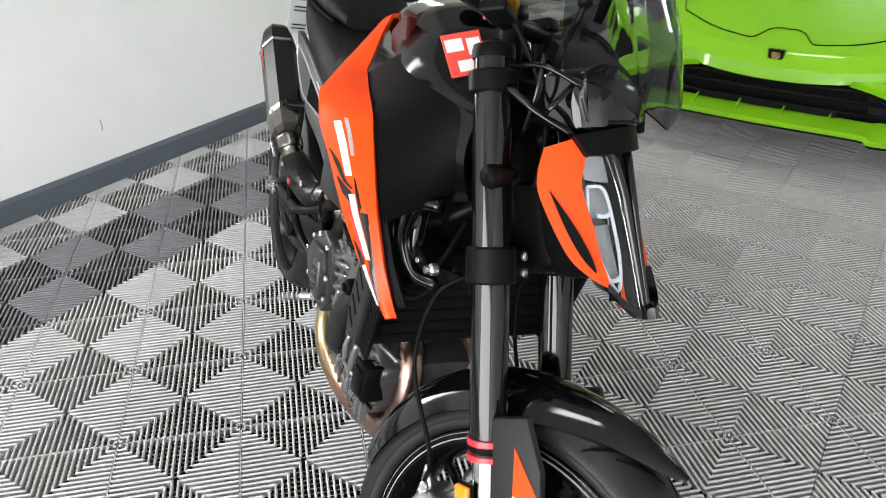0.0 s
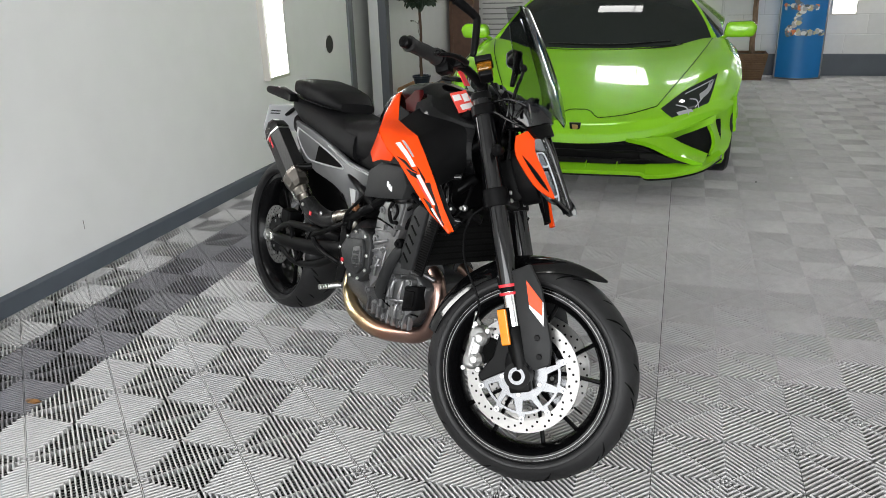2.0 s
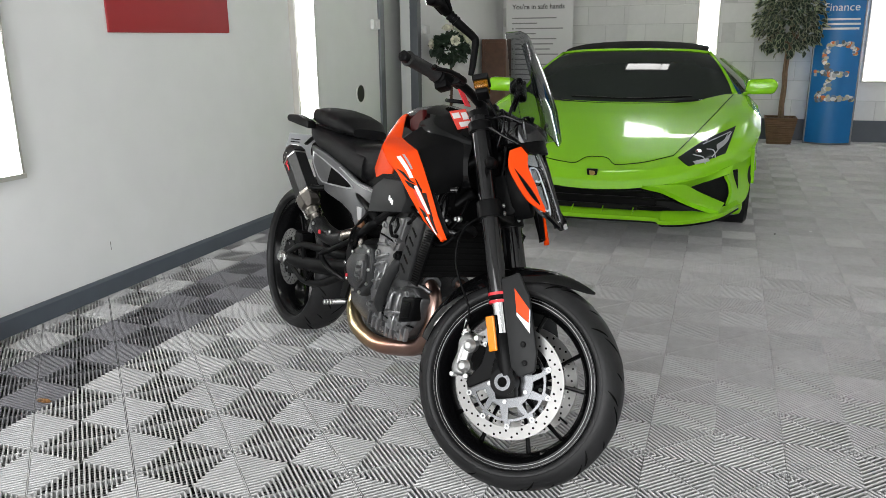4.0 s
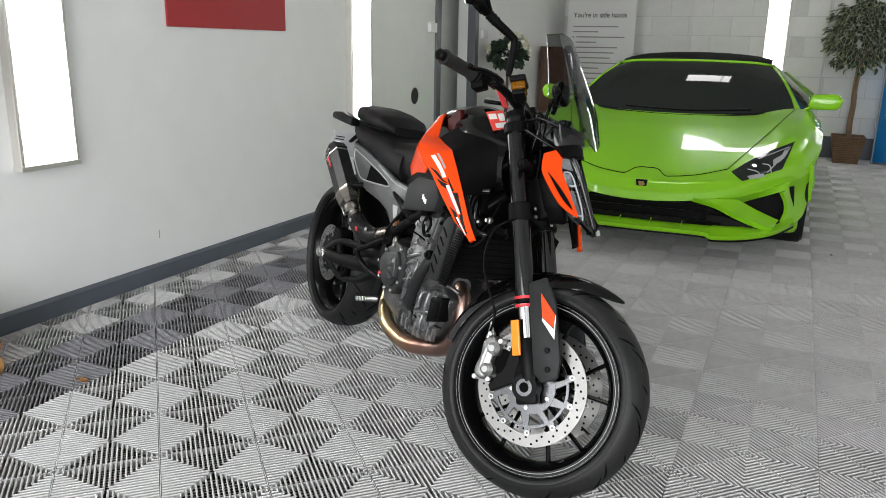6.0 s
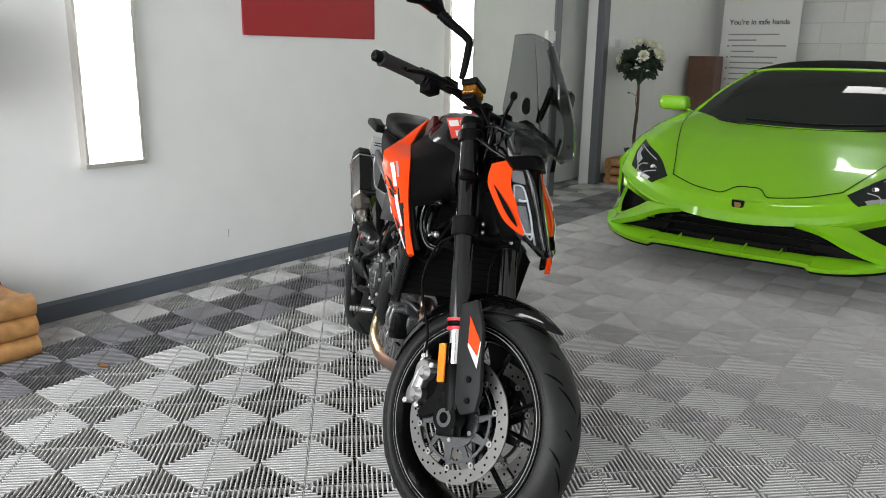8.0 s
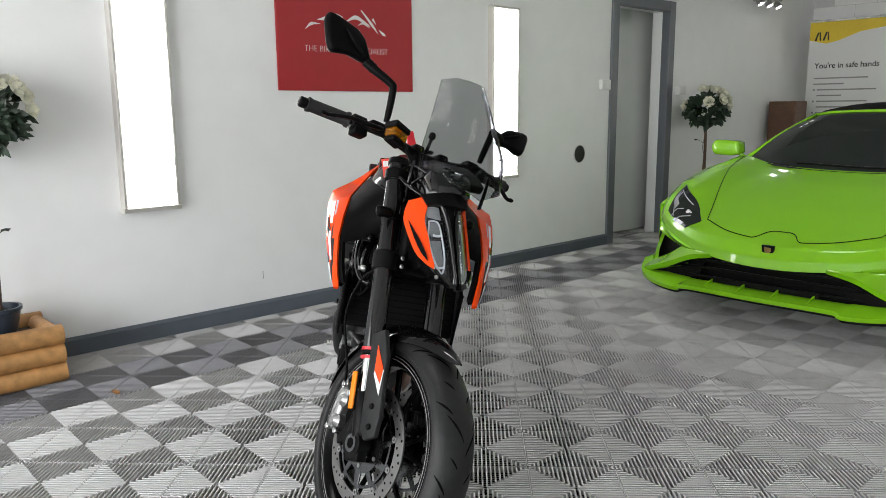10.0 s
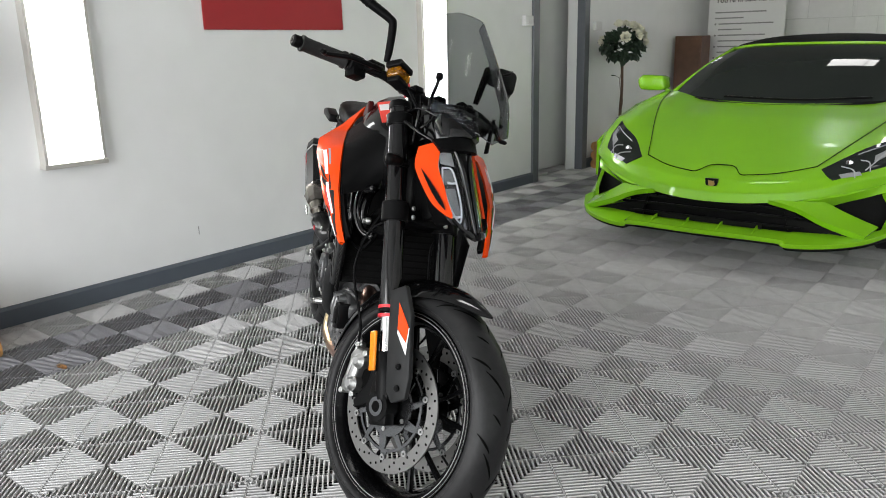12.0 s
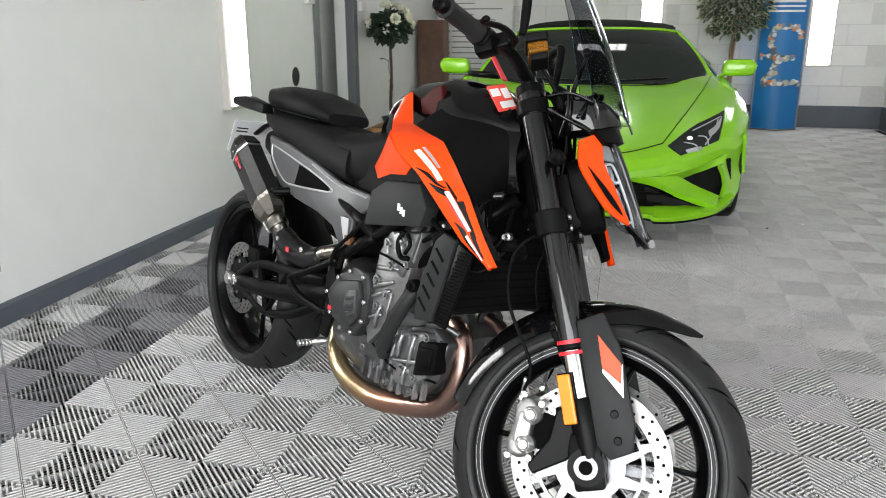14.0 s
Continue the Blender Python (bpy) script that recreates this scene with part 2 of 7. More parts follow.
M_GREYL = mat("pale_grey_panel", (0.36, 0.365, 0.37), 0.38, 0.4, vary=0.06, scale=20)
M_AMBER = mat("amber_reflector", (0.78, 0.22, 0.008), 0.25, vary=0.12, scale=300, coat=0.15)
M_BRAKEFL = glass("amber_reservoir", (0.42, 0.17, 0.004), 0.08, 0.3, 1.45)
M_SCREEN = glass("smoked_screen", (0.42, 0.43, 0.45), 0.02, 0.0, 1.12)
M_LENS = glass("clear_lens", (0.93, 0.95, 0.97), 0.03, 0.0, 1.3)
M_LENSW = mat("lens_reflector", (0.1, 0.102, 0.105), 0.2, 0.7, vary=0.1, scale=40)
M_LEDCELL = mat("dark_led_cell", (0.33, 0.34, 0.35), 0.2, 0.4, vary=0.2, scale=60)
M_LIDLED = mat("led_diffuser_off", (0.72, 0.74, 0.76), 0.3, vary=0.05)
M_PLATE = mat("pale_plate", (0.45, 0.46, 0.47), 0.4, vary=0.04)
M_RADCORE = mat("radiator_core", (0.004, 0.004, 0.004), 0.6, spec=0.05, vary=0.3, scale=200, bump=0.8, bscale=900)


def carbon(name):
    m = mat(name, (0.022, 0.022, 0.023), 0.3, spec=0.15, vary=0.1)
    nt = m.node_tree
    chk = nt.nodes.new("ShaderNodeTexChecker")
    chk.inputs["Scale"].default_value = 260
    chk.inputs["Color1"].default_value, chk.inputs["Color2"].default_value = (0.004, 0.004, 0.004, 1), (0.018, 0.018, 0.0185, 1)
    tc = nt.nodes.new("ShaderNodeTexCoord")
    nt.links.new(tc.outputs["Object"], chk.inputs["Vector"])
    nt.links.new(chk.outputs["Color"], nt.nodes["Principled BSDF"].inputs["Base Color"])
    return m


def heat_pipe(name):
    """Steel pipe tempered by heat from straw to copper along its length."""
    m = mat(name, (0.4, 0.3, 0.2), 0.28, 1.0, vary=0.1, scale=40)
    nt = m.node_tree
    tc = nt.nodes.new("ShaderNodeTexCoord")
    sep = nt.nodes.new("ShaderNodeSeparateXYZ")
    nt.links.new(tc.outputs["Object"], sep.inputs[0])
    nz = nt.nodes.new("ShaderNodeTexNoise")
    nz.inputs["Scale"].default_value = 9
    nt.links.new(tc.outputs["Object"], nz.inputs["Vector"])
    mix = nt.nodes.new("ShaderNodeMath")
    mix.operation = "MULTIPLY_ADD"
    mix.inputs[1].default_value = 0.12
    nt.links.new(nz.outputs["Fac"], mix.inputs[0])
    nt.links.new(sep.outputs["X"], mix.inputs[2])
    rng = nt.nodes.new("ShaderNodeMapRange")
    rng.inputs["From Min"].default_value, rng.inputs["From Max"].default_value = 0.55, 1.2
    nt.links.new(mix.outputs[0], rng.inputs["Value"])
    ramp = nt.nodes.new("ShaderNodeValToRGB")
    el = ramp.color_ramp.elements
    el[0].color, el[1].color = (0.52, 0.43, 0.26, 1), (0.30, 0.20, 0.17, 1)
    for pos, c in ((0.35, (0.50, 0.38, 0.22, 1)), (0.6, (0.50, 0.27, 0.19, 1)), (0.78, (0.38, 0.24, 0.20, 1))):
        e = ramp.color_ramp.elements.new(pos)
        e.color = c
    nt.links.new(rng.outputs[0], ramp.inputs[0])
    nt.links.new(ramp.outputs[0], nt.nodes["Principled BSDF"].inputs["Base Color"])
    return m


M_CARBON, M_PIPE = carbon("carbon_fibre"), heat_pipe("heat_tinted_header")


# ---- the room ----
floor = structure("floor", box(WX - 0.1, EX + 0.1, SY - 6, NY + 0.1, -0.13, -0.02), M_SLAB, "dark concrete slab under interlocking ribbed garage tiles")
# the wall with the light panels, with a doorway through it
D0, D1, DH = 5.06, 5.84, 2.0
structure("wall_west", box(WX - 0.16, WX, SY, D0, -0.02, TOP), M_WALL, "smooth white painted wall with light panels and a red sign")
structure("wall_west_far", box(WX - 0.16, WX, D1, NY, -0.02, TOP), M_WALL, "smooth white painted wall beyond the doorway")
structure("wall_west_head", box(WX - 0.16, WX, D0, D1, DH, TOP), M_WALL, "white painted wall above the doorway")
structure("wall_east", box(EX, EX + 0.15, SY, NY, -0.02, TOP), M_WALL, "white painted side wall")
structure("ceiling", box(WX - 0.16, EX + 0.15, SY, NY + 0.2, TOP, TOP + 0.12), M_CEIL, "plain ceiling, greyed to cut bounced light")
structure("wall_south_head", box(WX, EX, SY - 0.15, SY, 2.4, TOP), M_WALL, "wall above the open roller shutter")
structure("wall_south_post", box(WX, WX + 0.3, SY - 0.15, SY, -0.014, 2.4), M_WALL, "wall beside the open roller shutter")
structure("wall_south_post_far", box(EX - 0.35, EX, SY - 0.15, SY, -0.014, 2.4), M_WALL, "wall beside the open roller shutter")
wall_n = structure("wall_north", box(WX - 0.16, EX + 0.15, NY + 0.0035, NY + 0.2, -0.02, TOP), M_MORTAR, "white painted blockwork wall with raked joints")
# passage behind the doorway
structure("wall_passage_back", box(WX - 1.6, WX - 1.45, 4.6, 7.2, -0.02, TOP), M_WALL, "pale wall at the back of the passage")
structure("wall_passage_side", box(WX - 1.45, WX - 0.16, 6.3, 6.42, -0.02, TOP), M_WALL, "pale side wall of the passage")
structure("wall_passage_near", box(WX - 1.45, WX - 0.16, 4.85, 4.97, -0.02, TOP), M_WALL, "pale near wall of the passage")
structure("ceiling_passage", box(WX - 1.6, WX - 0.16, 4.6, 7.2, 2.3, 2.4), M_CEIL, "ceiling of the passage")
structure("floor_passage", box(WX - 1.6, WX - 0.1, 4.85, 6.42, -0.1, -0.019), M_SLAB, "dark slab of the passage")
structure("baseboard", slab([(WX, 0.0), (WX + 0.022, 0.0), (WX + 0.022, 0.075), (WX + 0.01, 0.088), (WX, 0.088)], SY, D0 - 0.09, "y"), M_SKIRT, "slate grey painted skirting board")
structure("baseboard_far", slab([(WX, 0.0), (WX + 0.022, 0.0), (WX + 0.022, 0.075), (WX + 0.01, 0.088), (WX, 0.088)], D1 + 0.09, NY, "y"), M_SKIRT, "slate grey painted skirting board")
structure("trim_north", box(WX, EX, NY - 0.006, NY + 0.003, -0.01, 0.245), M_SKIRT, "slate grey painted band along the foot of the block wall")
structure("trim_east", box(EX - 0.006, EX, SY, NY, -0.01, 0.245), M_SKIRT, "slate grey painted band along the foot of the wall")

door_1 = tagged(part("door_1", box(WX - 0.06, WX + 0.02, D0 - 0.09, D0 + 0.004, -0.01, DH + 0.085, 0.004), M_FRAME, None), "slate grey door frame round an open doorway", "door", kind="structure")
part("door_jamb", box(WX - 0.06, WX + 0.02, D1 - 0.004, D1 + 0.09, -0.01, DH + 0.085, 0.004), M_FRAME, door_1)
part("door_head", box(WX - 0.06, WX + 0.018, D0 + 0.004, D1 - 0.004, DH - 0.004, DH + 0.084, 0.004), M_FRAME, door_1)
part("door_leaf", box(WX - 0.30, WX - 0.26, 4.975, 6.295, 0.012, 2.28, 0.003), M_DOOR, door_1, "pale flush panel behind the frame")

# light panels on the walls


def light_panel(m, w, h, label):
    lamp = root("wall_light", m, label, "light", "vertical wall lights")
    part("housing", box(0.0, 0.052, -w / 2, w / 2, 0, h, 0.004), M_ALU, lamp)
    part("diffuser", box(0.05, 0.0545, -w / 2 + 0.018, w / 2 - 0.018, 0.018, h - 0.018), M_LED, lamp, "glowing white diffuser")
    part("end_cap", box(0.0, 0.056, -w / 2 - 0.004, w / 2 + 0.004, -0.006, 0.016, 0.003), M_ALU, lamp)
    return lamp


PANEL = "tall white glowing panel light on the wall"
light_panel(pose(WX, 1.05, 0.67), 0.285, 1.2, PANEL)
light_panel(pose(WX, 3.648, 0.66), 0.275, 1.2, PANEL)
light_panel(pose(-0.058, NY - 0.10, 0.70, 0, 0, -90), 0.25, 1.25, PANEL)
light_panel(pose(1.80, NY, 0.69, 0, 0, -90), 0.27, 1.25, PANEL)
# panel lights in the ceiling
for x, y in ((-0.52, 6.45), (-0.52, 3.4), (-0.52, 0.35), (1.45, 6.45), (1.45, 3.4)):
    cl = root("ceiling_light", pose(x, y, TOP), "flat glowing ceiling panel", "light", "ceiling panels")
    part("frame", box(-0.30, 0.30, -0.17, 0.17, -0.03, 0.0, 0.004), M_WHITEPL, cl)
    for x0, x1 in ((-0.285, 0.155), (0.17, 0.285)):
        part("diffuser", box(x0, x1, -0.15, 0.15, -0.034, -0.0305), M_CEILED, cl, "glowing white diffuser")


# ---- the motorcycle: x ahead, y to its left, z up; it leans on its side stand ----
bike = root("motorcycle", pose(-1.488, 1.527, 0.0, -10.3, 0, -37.1), "orange and black naked sport motorcycle leaning on its side stand", "motorcycle")
FK = pose(1.225, 0, 0.734) @ pose(0, 0, 0, 0, -24.3, 0) @ pose(0, 0, 0, 0, 0, 31)
AXF, AXW = 0.021, -0.498
FW = FK @ pose(AXF, -0.0105, AXW)
RW = pose(0, 0, 0.315)


def bolt(x, y, z, r=0.007, h=0.006, axis="y", side=-1):
    """A socket-head bolt whose head looks along the axis."""
    g = join(cyl(r, 0, h, 12, 0.0015), cyl(r * 0.5, h - 0.001, h + 0.0006, 6))
    turn = {"y": pose(0, 0, 0, 0, 0, 0 if side > 0 else 180), "x": pose(0, 0, 0, 0, 0, -90 if side > 0 else 90), "z": pose(0, 0, 0, 90 if side > 0 else -90, 0, 0)}[axis]
    return at(g, pose(x, y, z) @ turn)


def tyre_point(R, w, phi, ang, lift=0.0):
    a = 0.05 + lift
    r = R - 0.05 + a * math.cos(phi)
    y = (w / 2 + lift) * math.sin(phi)
    return (r * math.cos(ang), y, r * math.sin(ang))


def wheel(name, m, R, w, rimw, label, stripe):
    """Cast wheel: rim with its spokes is the part; tyre, hub and stripes lie under it."""
    h, rr = rimw / 2, (R - 0.06) / 0.224
    prof = [(0.222, h), (0.224, h - 0.004), (0.213, h - 0.012), (0.198, h - 0.03), (0.196, 0), (0.198, -h + 0.03), (0.213, -h + 0.012), (0.224, -h + 0.004), (0.222, -h),
            (0.206, -h), (0.199, -h + 0.008), (0.187, -h + 0.03), (0.184, 0), (0.187, h - 0.03), (0.199, h - 0.008), (0.206, h)]
    prof = [(q * rr, y) for q, y in prof]
    geo = [lathe(prof, 72)]
    for k in range(5):
        for d in (-1, 1):
            a0, a1 = radians(72 * k + 7 * d), radians(72 * k + 15 * d)
            pts = [(0.035 * math.cos(a0), 0, 0.035 * math.sin(a0)), (0.11 * math.cos((a0 + a1) / 2), 0, 0.11 * math.sin((a0 + a1) / 2)), (0.19 * rr * math.cos(a1), 0, 0.19 * rr * math.sin(a1))]
            geo.append(tube(pts, [0.010, 0.0055, 0.0065], 8, 5, up=(0, 1, 0), flat=1.5))
    rim = part(name, geo[0], M_RIM, bike, label, m, True, 40)
    for g in geo[1:]:
        part("spoke", g, M_RIM, rim, "", m, True, 40)
    tprof = [(R - 0.05 + 0.05 * math.cos(p), w / 2 * math.sin(p)) for p in np.radians(np.linspace(-92, 92, 25))]
    tprof = [(R - 0.06, -w * 0.42), (R - 0.0565, -w * 0.47)] + tprof + [(R - 0.0565, w * 0.47), (R - 0.06, w * 0.42)]
    tyre = part("tyre", lathe(tprof, 96), M_TYRE, rim, "black sport tyre with slanted grooves", m, True)
    strips = []
    for side in (1, -1):
        for k in range(30):
            a0 = 2 * math.pi * (k + (0.5 if side < 0 else 0)) / 30
            p0, p1, sweep, wd0 = ((4, 42, 0.20, 0.0050), (30, 66, 0.13, 0.0044), (14, 34, 0.08, 0.0036))[k % 3]
            row = []
            for i in range(9):
                u = i / 8
                phi = side * radians(p0 + (p1 - p0) * u)
                ang = a0 + sweep * u ** 0.8
                wd = wd0 * (0.35 + 0.65 * math.sin(math.pi * min(1, u + 0.1)))
                row.append([tyre_point(R, w, phi, ang + s * wd / R, 0.0006) for s in (-1, 1)])
            strips.append(shell(row, 0.0004))
    for g in strips:
        part("tread_groove", g, M_GROOVE, rim, "", m)
    part("sidewall_ring", join(*[lathe([(R - 0.046, s * (w / 2 - 0.001)), (R - 0.0445, s * (w / 2 + 0.0008)), (R - 0.042, s * (w / 2 - 0.0003)), (R - 0.0445, s * (w / 2 - 0.002))], 72) for s in (1, -1)]), M_TYRE, rim, "", m)
    part("hub", join(cyl(0.036, -0.055, 0.055, 28, 0.006), cyl(0.024, -0.085, 0.085, 24, 0.003)), M_BLKS, rim, "", m, True, 40)
    if stripe:
        for s in (1, -1):
            rings = [lathe([(r, s * (h + 0.0006)), (r + d, s * (h + 0.0006)), (r + d, s * (h - 0.001)), (r, s * (h - 0.001))], 96) for r, d in (((0.2105 * rr), 0.0016), ((0.2185 * rr), 0.0006))]
            part("rim_stripe", join(*rings), M_STRIPE, rim, "thin white rim stripe", m)
    part("valve", at(tube([(0, 0, 0), (0.0, 0, 0.028)], 0.003, 8, 2), pose(0.13, 0.004, -0.13, 0, -45, 0)), M_BLKM, rim, "", m)
    return rim


def brake_disc(m, R, y, carrier, n, ri):
    """Drilled band held by buttons on a carrier of forked arms."""
    band = lathe([(R, y - 0.0022), (R, y + 0.0022), (ri, y + 0.0022), (ri, y - 0.0022)], 72)
    disc = part("brake_disc", band, M_DISC, bike, "drilled steel brake disc", m)
    holes = []
    for k in range(54):
        a = 2 * math.pi * k / 54
        r = ri + (R - ri) * (0.25, 0.75, 0.5)[k % 3]
        holes.append(at(cyl(0.0034, y - 0.0026, y + 0.0026, 8), pose(r * math.cos(a), 0, r * math.sin(a))))
    part("drilling", join(*holes), M_GROOVE, disc, "", m, stuff=True)
    part("disc_carrier", lathe([(0.071, y - 0.004), (0.071, y + 0.003), (0.034, y + 0.003), (0.034, y - 0.004)], 40), carrier, disc, "", m, True, 40)
    part("carrier_ring", lathe([(ri - 0.016, y - 0.003), (ri - 0.016, y + 0.003), (ri - 0.023, y + 0.003), (ri - 0.023, y - 0.003)], 60), carrier, disc, "", m, True, 40)
    for k in range(2 * n):
        a = math.pi * k / n
        b = a + 0.10
        q = a + 0.16
        w0, w1 = (0.0140, 0.0085) if k % 2 else (0.0100, 0.0065)
        spoke = [(0.066 * math.cos(a) + d * w0 * math.sin(a), 0.066 * math.sin(a) - d * w0 * math.cos(a)) for d in (1, -1)]
        spoke += [((ri - 0.017) * math.cos(b) + d * w1 * math.sin(b), (ri - 0.017) * math.sin(b) - d * w1 * math.cos(b)) for d in (-1, 1)]
        part("carrier_arm", slab(spoke, y - 0.0028, y + 0.0026, "y", 0.0008, 1), carrier, disc, "", m)
        tab = [((ri - 0.020) * math.cos(q + d), (ri - 0.020) * math.sin(q + d)) for d in (-0.11, 0.11)] + [((ri + 0.004) * math.cos(q + d), (ri + 0.004) * math.sin(q + d)) for d in (0.055, -0.055)]
        part("carrier_tab", slab(tab, y - 0.0026, y + 0.0024, "y", 0.0008, 1), carrier, disc, "", m)
        part("disc_button", at(lathe([(0.0078, y - 0.005), (0.0078, y + 0.005), (0.0035, y + 0.005), (0.0035, y - 0.005)], 14), pose((ri - 0.003) * math.cos(q), 0, (ri - 0.003) * math.sin(q))), M_SILVER, disc, "", m)
        if k % 2:
            part("disc_bolt", at(cyl(0.0062, y - 0.006, y + 0.0065, 6), pose(0.056 * math.cos(a), 0, 0.056 * math.sin(a))), M_SILVER, disc, "", m)
    return disc


wheel("front_wheel", FW, 0.3015, 0.121, 0.106, "gloss black cast front wheel with white rim stripes", True)
brake_disc(FW, 0.158, -0.067, M_CARRIER, 5, 0.124)
brake_disc(FW, 0.158, 0.067, M_CARRIER, 5, 0.124)
wheel("rear_wheel", RW, 0.315, 0.184, 0.14, "gloss black cast rear wheel with a wide tyre", False)
brake_disc(RW, 0.12, -0.088, M_BLKS, 5, 0.085)
# axles
part("front_axle", join(at(lathe([(0.023, -0.118), (0.023, 0.118), (0.0135, 0.118), (0.0135, -0.118)], 28), FW), at(cyl(0.0135, -0.112, 0.112, 20), FW)), M_CARRIER, bike, "hollow steel axle end")
part("axle_bore", at(cyl(0.0132, -0.1175, -0.1165, 20), FW), M_GROOVE, bike)
part("rear_axle", join(cyl(0.014, -0.145, 0.135, 18), at(cyl(0.021, -0.14, -0.122, 6), pose(0, 0, 0))), M_STEEL, bike, "", RW)

# fork
for s in (-1, 1):
    FS = FK @ pose(0, -0.022 if s > 0 else 0, 0)
    c = (0.03, s * 0.105)
    P = lambda w: (c[0], c[1], w)
    leg = part("fork_leg", tube([P(-0.258), P(-0.25), P(-0.1), P(0.03), P(0.1), P(0.262)], [0.0255, 0.0265, 0.0265, 0.0268, 0.0268, 0.0268], 26, 3, smooth=False), M_BLKG, bike, "gloss black upside-down fork tube", FS, True, 40)
    part("fork_cap", join(tube([P(0.258), P(0.268), P(0.276), P(0.279)], [0.029, 0.0295, 0.0275, 0.02], 26, smooth=False), tube([P(0.279), P(0.284)], [0.010, 0.010], 6, smooth=False)), M_BLKS, leg, "", FS, True, 30)
    part("fork_slider", tube([P(-0.254), P(-0.41)], 0.0215, 26, 2), M_CHROME, leg, "bright chrome slider", FS, True, 40)
    part("dust_seal", tube([P(-0.274), P(-0.27), P(-0.262), P(-0.254)], [0.0225, 0.0275, 0.0285, 0.0275], 26, smooth=False), M_BLKM, leg, "", FS, True, 30)
    part("travel_ring", join(tube([P(-0.283), P(-0.2755)], 0.0292, 24, smooth=False), tube([P(-0.2615), P(-0.2535)], 0.0292, 24, smooth=False)), M_RED, leg, "red rubber travel ring", FS, True, 30)
    foot = part("fork_foot", join(tube([P(-0.367), P(-0.374), P(-0.442), P(-0.482)], [0.0255, 0.028, 0.027, 0.024], 22, smooth=False),
                at(slab([(-0.028, -0.075), (0.03, -0.075), (0.034, 0.0), (0.02, 0.035), (-0.02, 0.035), (-0.032, 0.0)], -0.016, 0.016, "y", 0.006), pose(AXF, s * 0.108, AXW + 0.03)),
                at(lathe([(0.036, -0.018), (0.036, 0.018), (0.02, 0.018), (0.02, -0.018)], 28), pose(AXF, s * 0.108, AXW))), M_BLKS, leg, "", FS, True, 35)
    # caliper lug and caliper, behind the leg
    lug = slab([(0.0, -0.02), (-0.03, -0.045), (-0.105, -0.065), (-0.112, -0.045), (-0.06, 0.0), (-0.035, 0.055), (0.0, 0.06)], -0.012, 0.012, "y", 0.004)
    part("caliper_lug", at(lug, pose(0.012, s * 0.085, -0.44)), M_BLKS, leg, "", FS)
    CAL = pose(-0.09, 0, -0.412, 0, 24, 0)
    yo = s * 0.078
    cal = [at(slab([(-0.026, -0.058), (0.004, -0.064), (0.018, -0.05), (0.014, -0.006), (0.018, 0.046), (0.004, 0.062), (-0.02, 0.058), (-0.03, 0.035), (-0.024, 0.0), (-0.03, -0.035)], yo - 0.034, yo + 0.034, "y", 0.011, 3), CAL)]
    for dz in (-0.031, 0.029):
        cal.append(at(cyl(0.021, yo - 0.038, yo + 0.038, 26, 0.009), CAL @ pose(0.006, 0, dz)))
        cal.append(at(cyl(0.012, yo - 0.041, yo + 0.041, 22, 0.003), CAL @ pose(0.006, 0, dz)))
    cal.append(at(slab([(-0.018, -0.03), (-0.008, -0.034), (-0.006, 0.032), (-0.018, 0.028)], yo - 0.037, yo + 0.037, "y", 0.004), CAL))
    caliper = part("brake_caliper", join(*cal), M_SILVER, bike, "silver four-piston radial brake caliper", FS, True, 40)
    part("caliper_pad", at(box(-0.012, 0.03, yo - 0.009, yo + 0.009, -0.036, 0.036), CAL @ pose(0.02, 0, 0)), M_GROOVE, caliper, "", FS)
    for dx, dz, rr_ in ((0.022, -0.055, 0.008), (0.022, 0.055, 0.008), (-0.02, -0.062, 0.0075), (-0.016, 0.064, 0.0075)):
        q = CAL @ Vector((dx, 0, dz))
        part("caliper_bolt", at(join(cyl(rr_, -0.014, 0.014, 14, 0.002), cyl(rr_ * 0.5, -0.0148, 0.0148, 6)), pose(q.x, s * 0.098, q.z)), M_STEEL, caliper, "", FS)
    q = CAL @ Vector((-0.012, 0, 0.068))
    part("bleed_nipple", tube([(q.x, s * 0.1, q.z - 0.006), (q.x - 0.002, s * 0.1, q.z + 0.016)], [0.006, 0.003], 10, 3), M_STEEL, caliper, "", FS, True)
    # guard ahead of the leg
    gd = slab([(-0.020, -0.19), (0.034, -0.180), (0.056, -0.25), (0.058, -0.40), (0.046, -0.45), (0.000, -0.46), (-0.020, -0.43)], -0.008, 0.008, "y", 0.005)
    guard = part("fork_guard", at(gd, pose(0.068, s * 0.118, -0.030)), M_COVER, bike, "matt black fork guard", FS, True, 35)
    part("guard_decal", at(slab([(0.008, -0.212), (0.042, -0.272), (0.037, -0.309), (0.006, -0.275)], 0, 0.0012, "y"), pose(0.078, s * 0.127 - (0.0012 if s < 0 else 0), -0.040)), M_ORANGE, guard, "orange flash", FS)
    part("guard_decal_edge", at(slab([(0.006, -0.277), (0.0365, -0.3115), (0.0435, -0.274), (0.0455, -0.275), (0.036, -0.338), (0.005, -0.285)], 0, 0.0012, "y"), pose(0.078, s * 0.127 - (0.0012 if s < 0 else 0), -0.040)), M_WHITE, guard, "white flash", FS)
    for f, w in ((0.092, -0.405), (0.090, -0.455)):
        part("guard_bolt", bolt(f, s * 0.126, w, 0.008, side=s), M_BLKS, guard, "", FS)
    refl = part("reflector", at(box(-0.0135, 0.0135, -0.004, 0.004, -0.048, 0.048, 0.003), pose(0.008, s * 0.134, -0.366, 0, 0, s * 16)), M_AMBER, bike, "amber side reflector", FS)
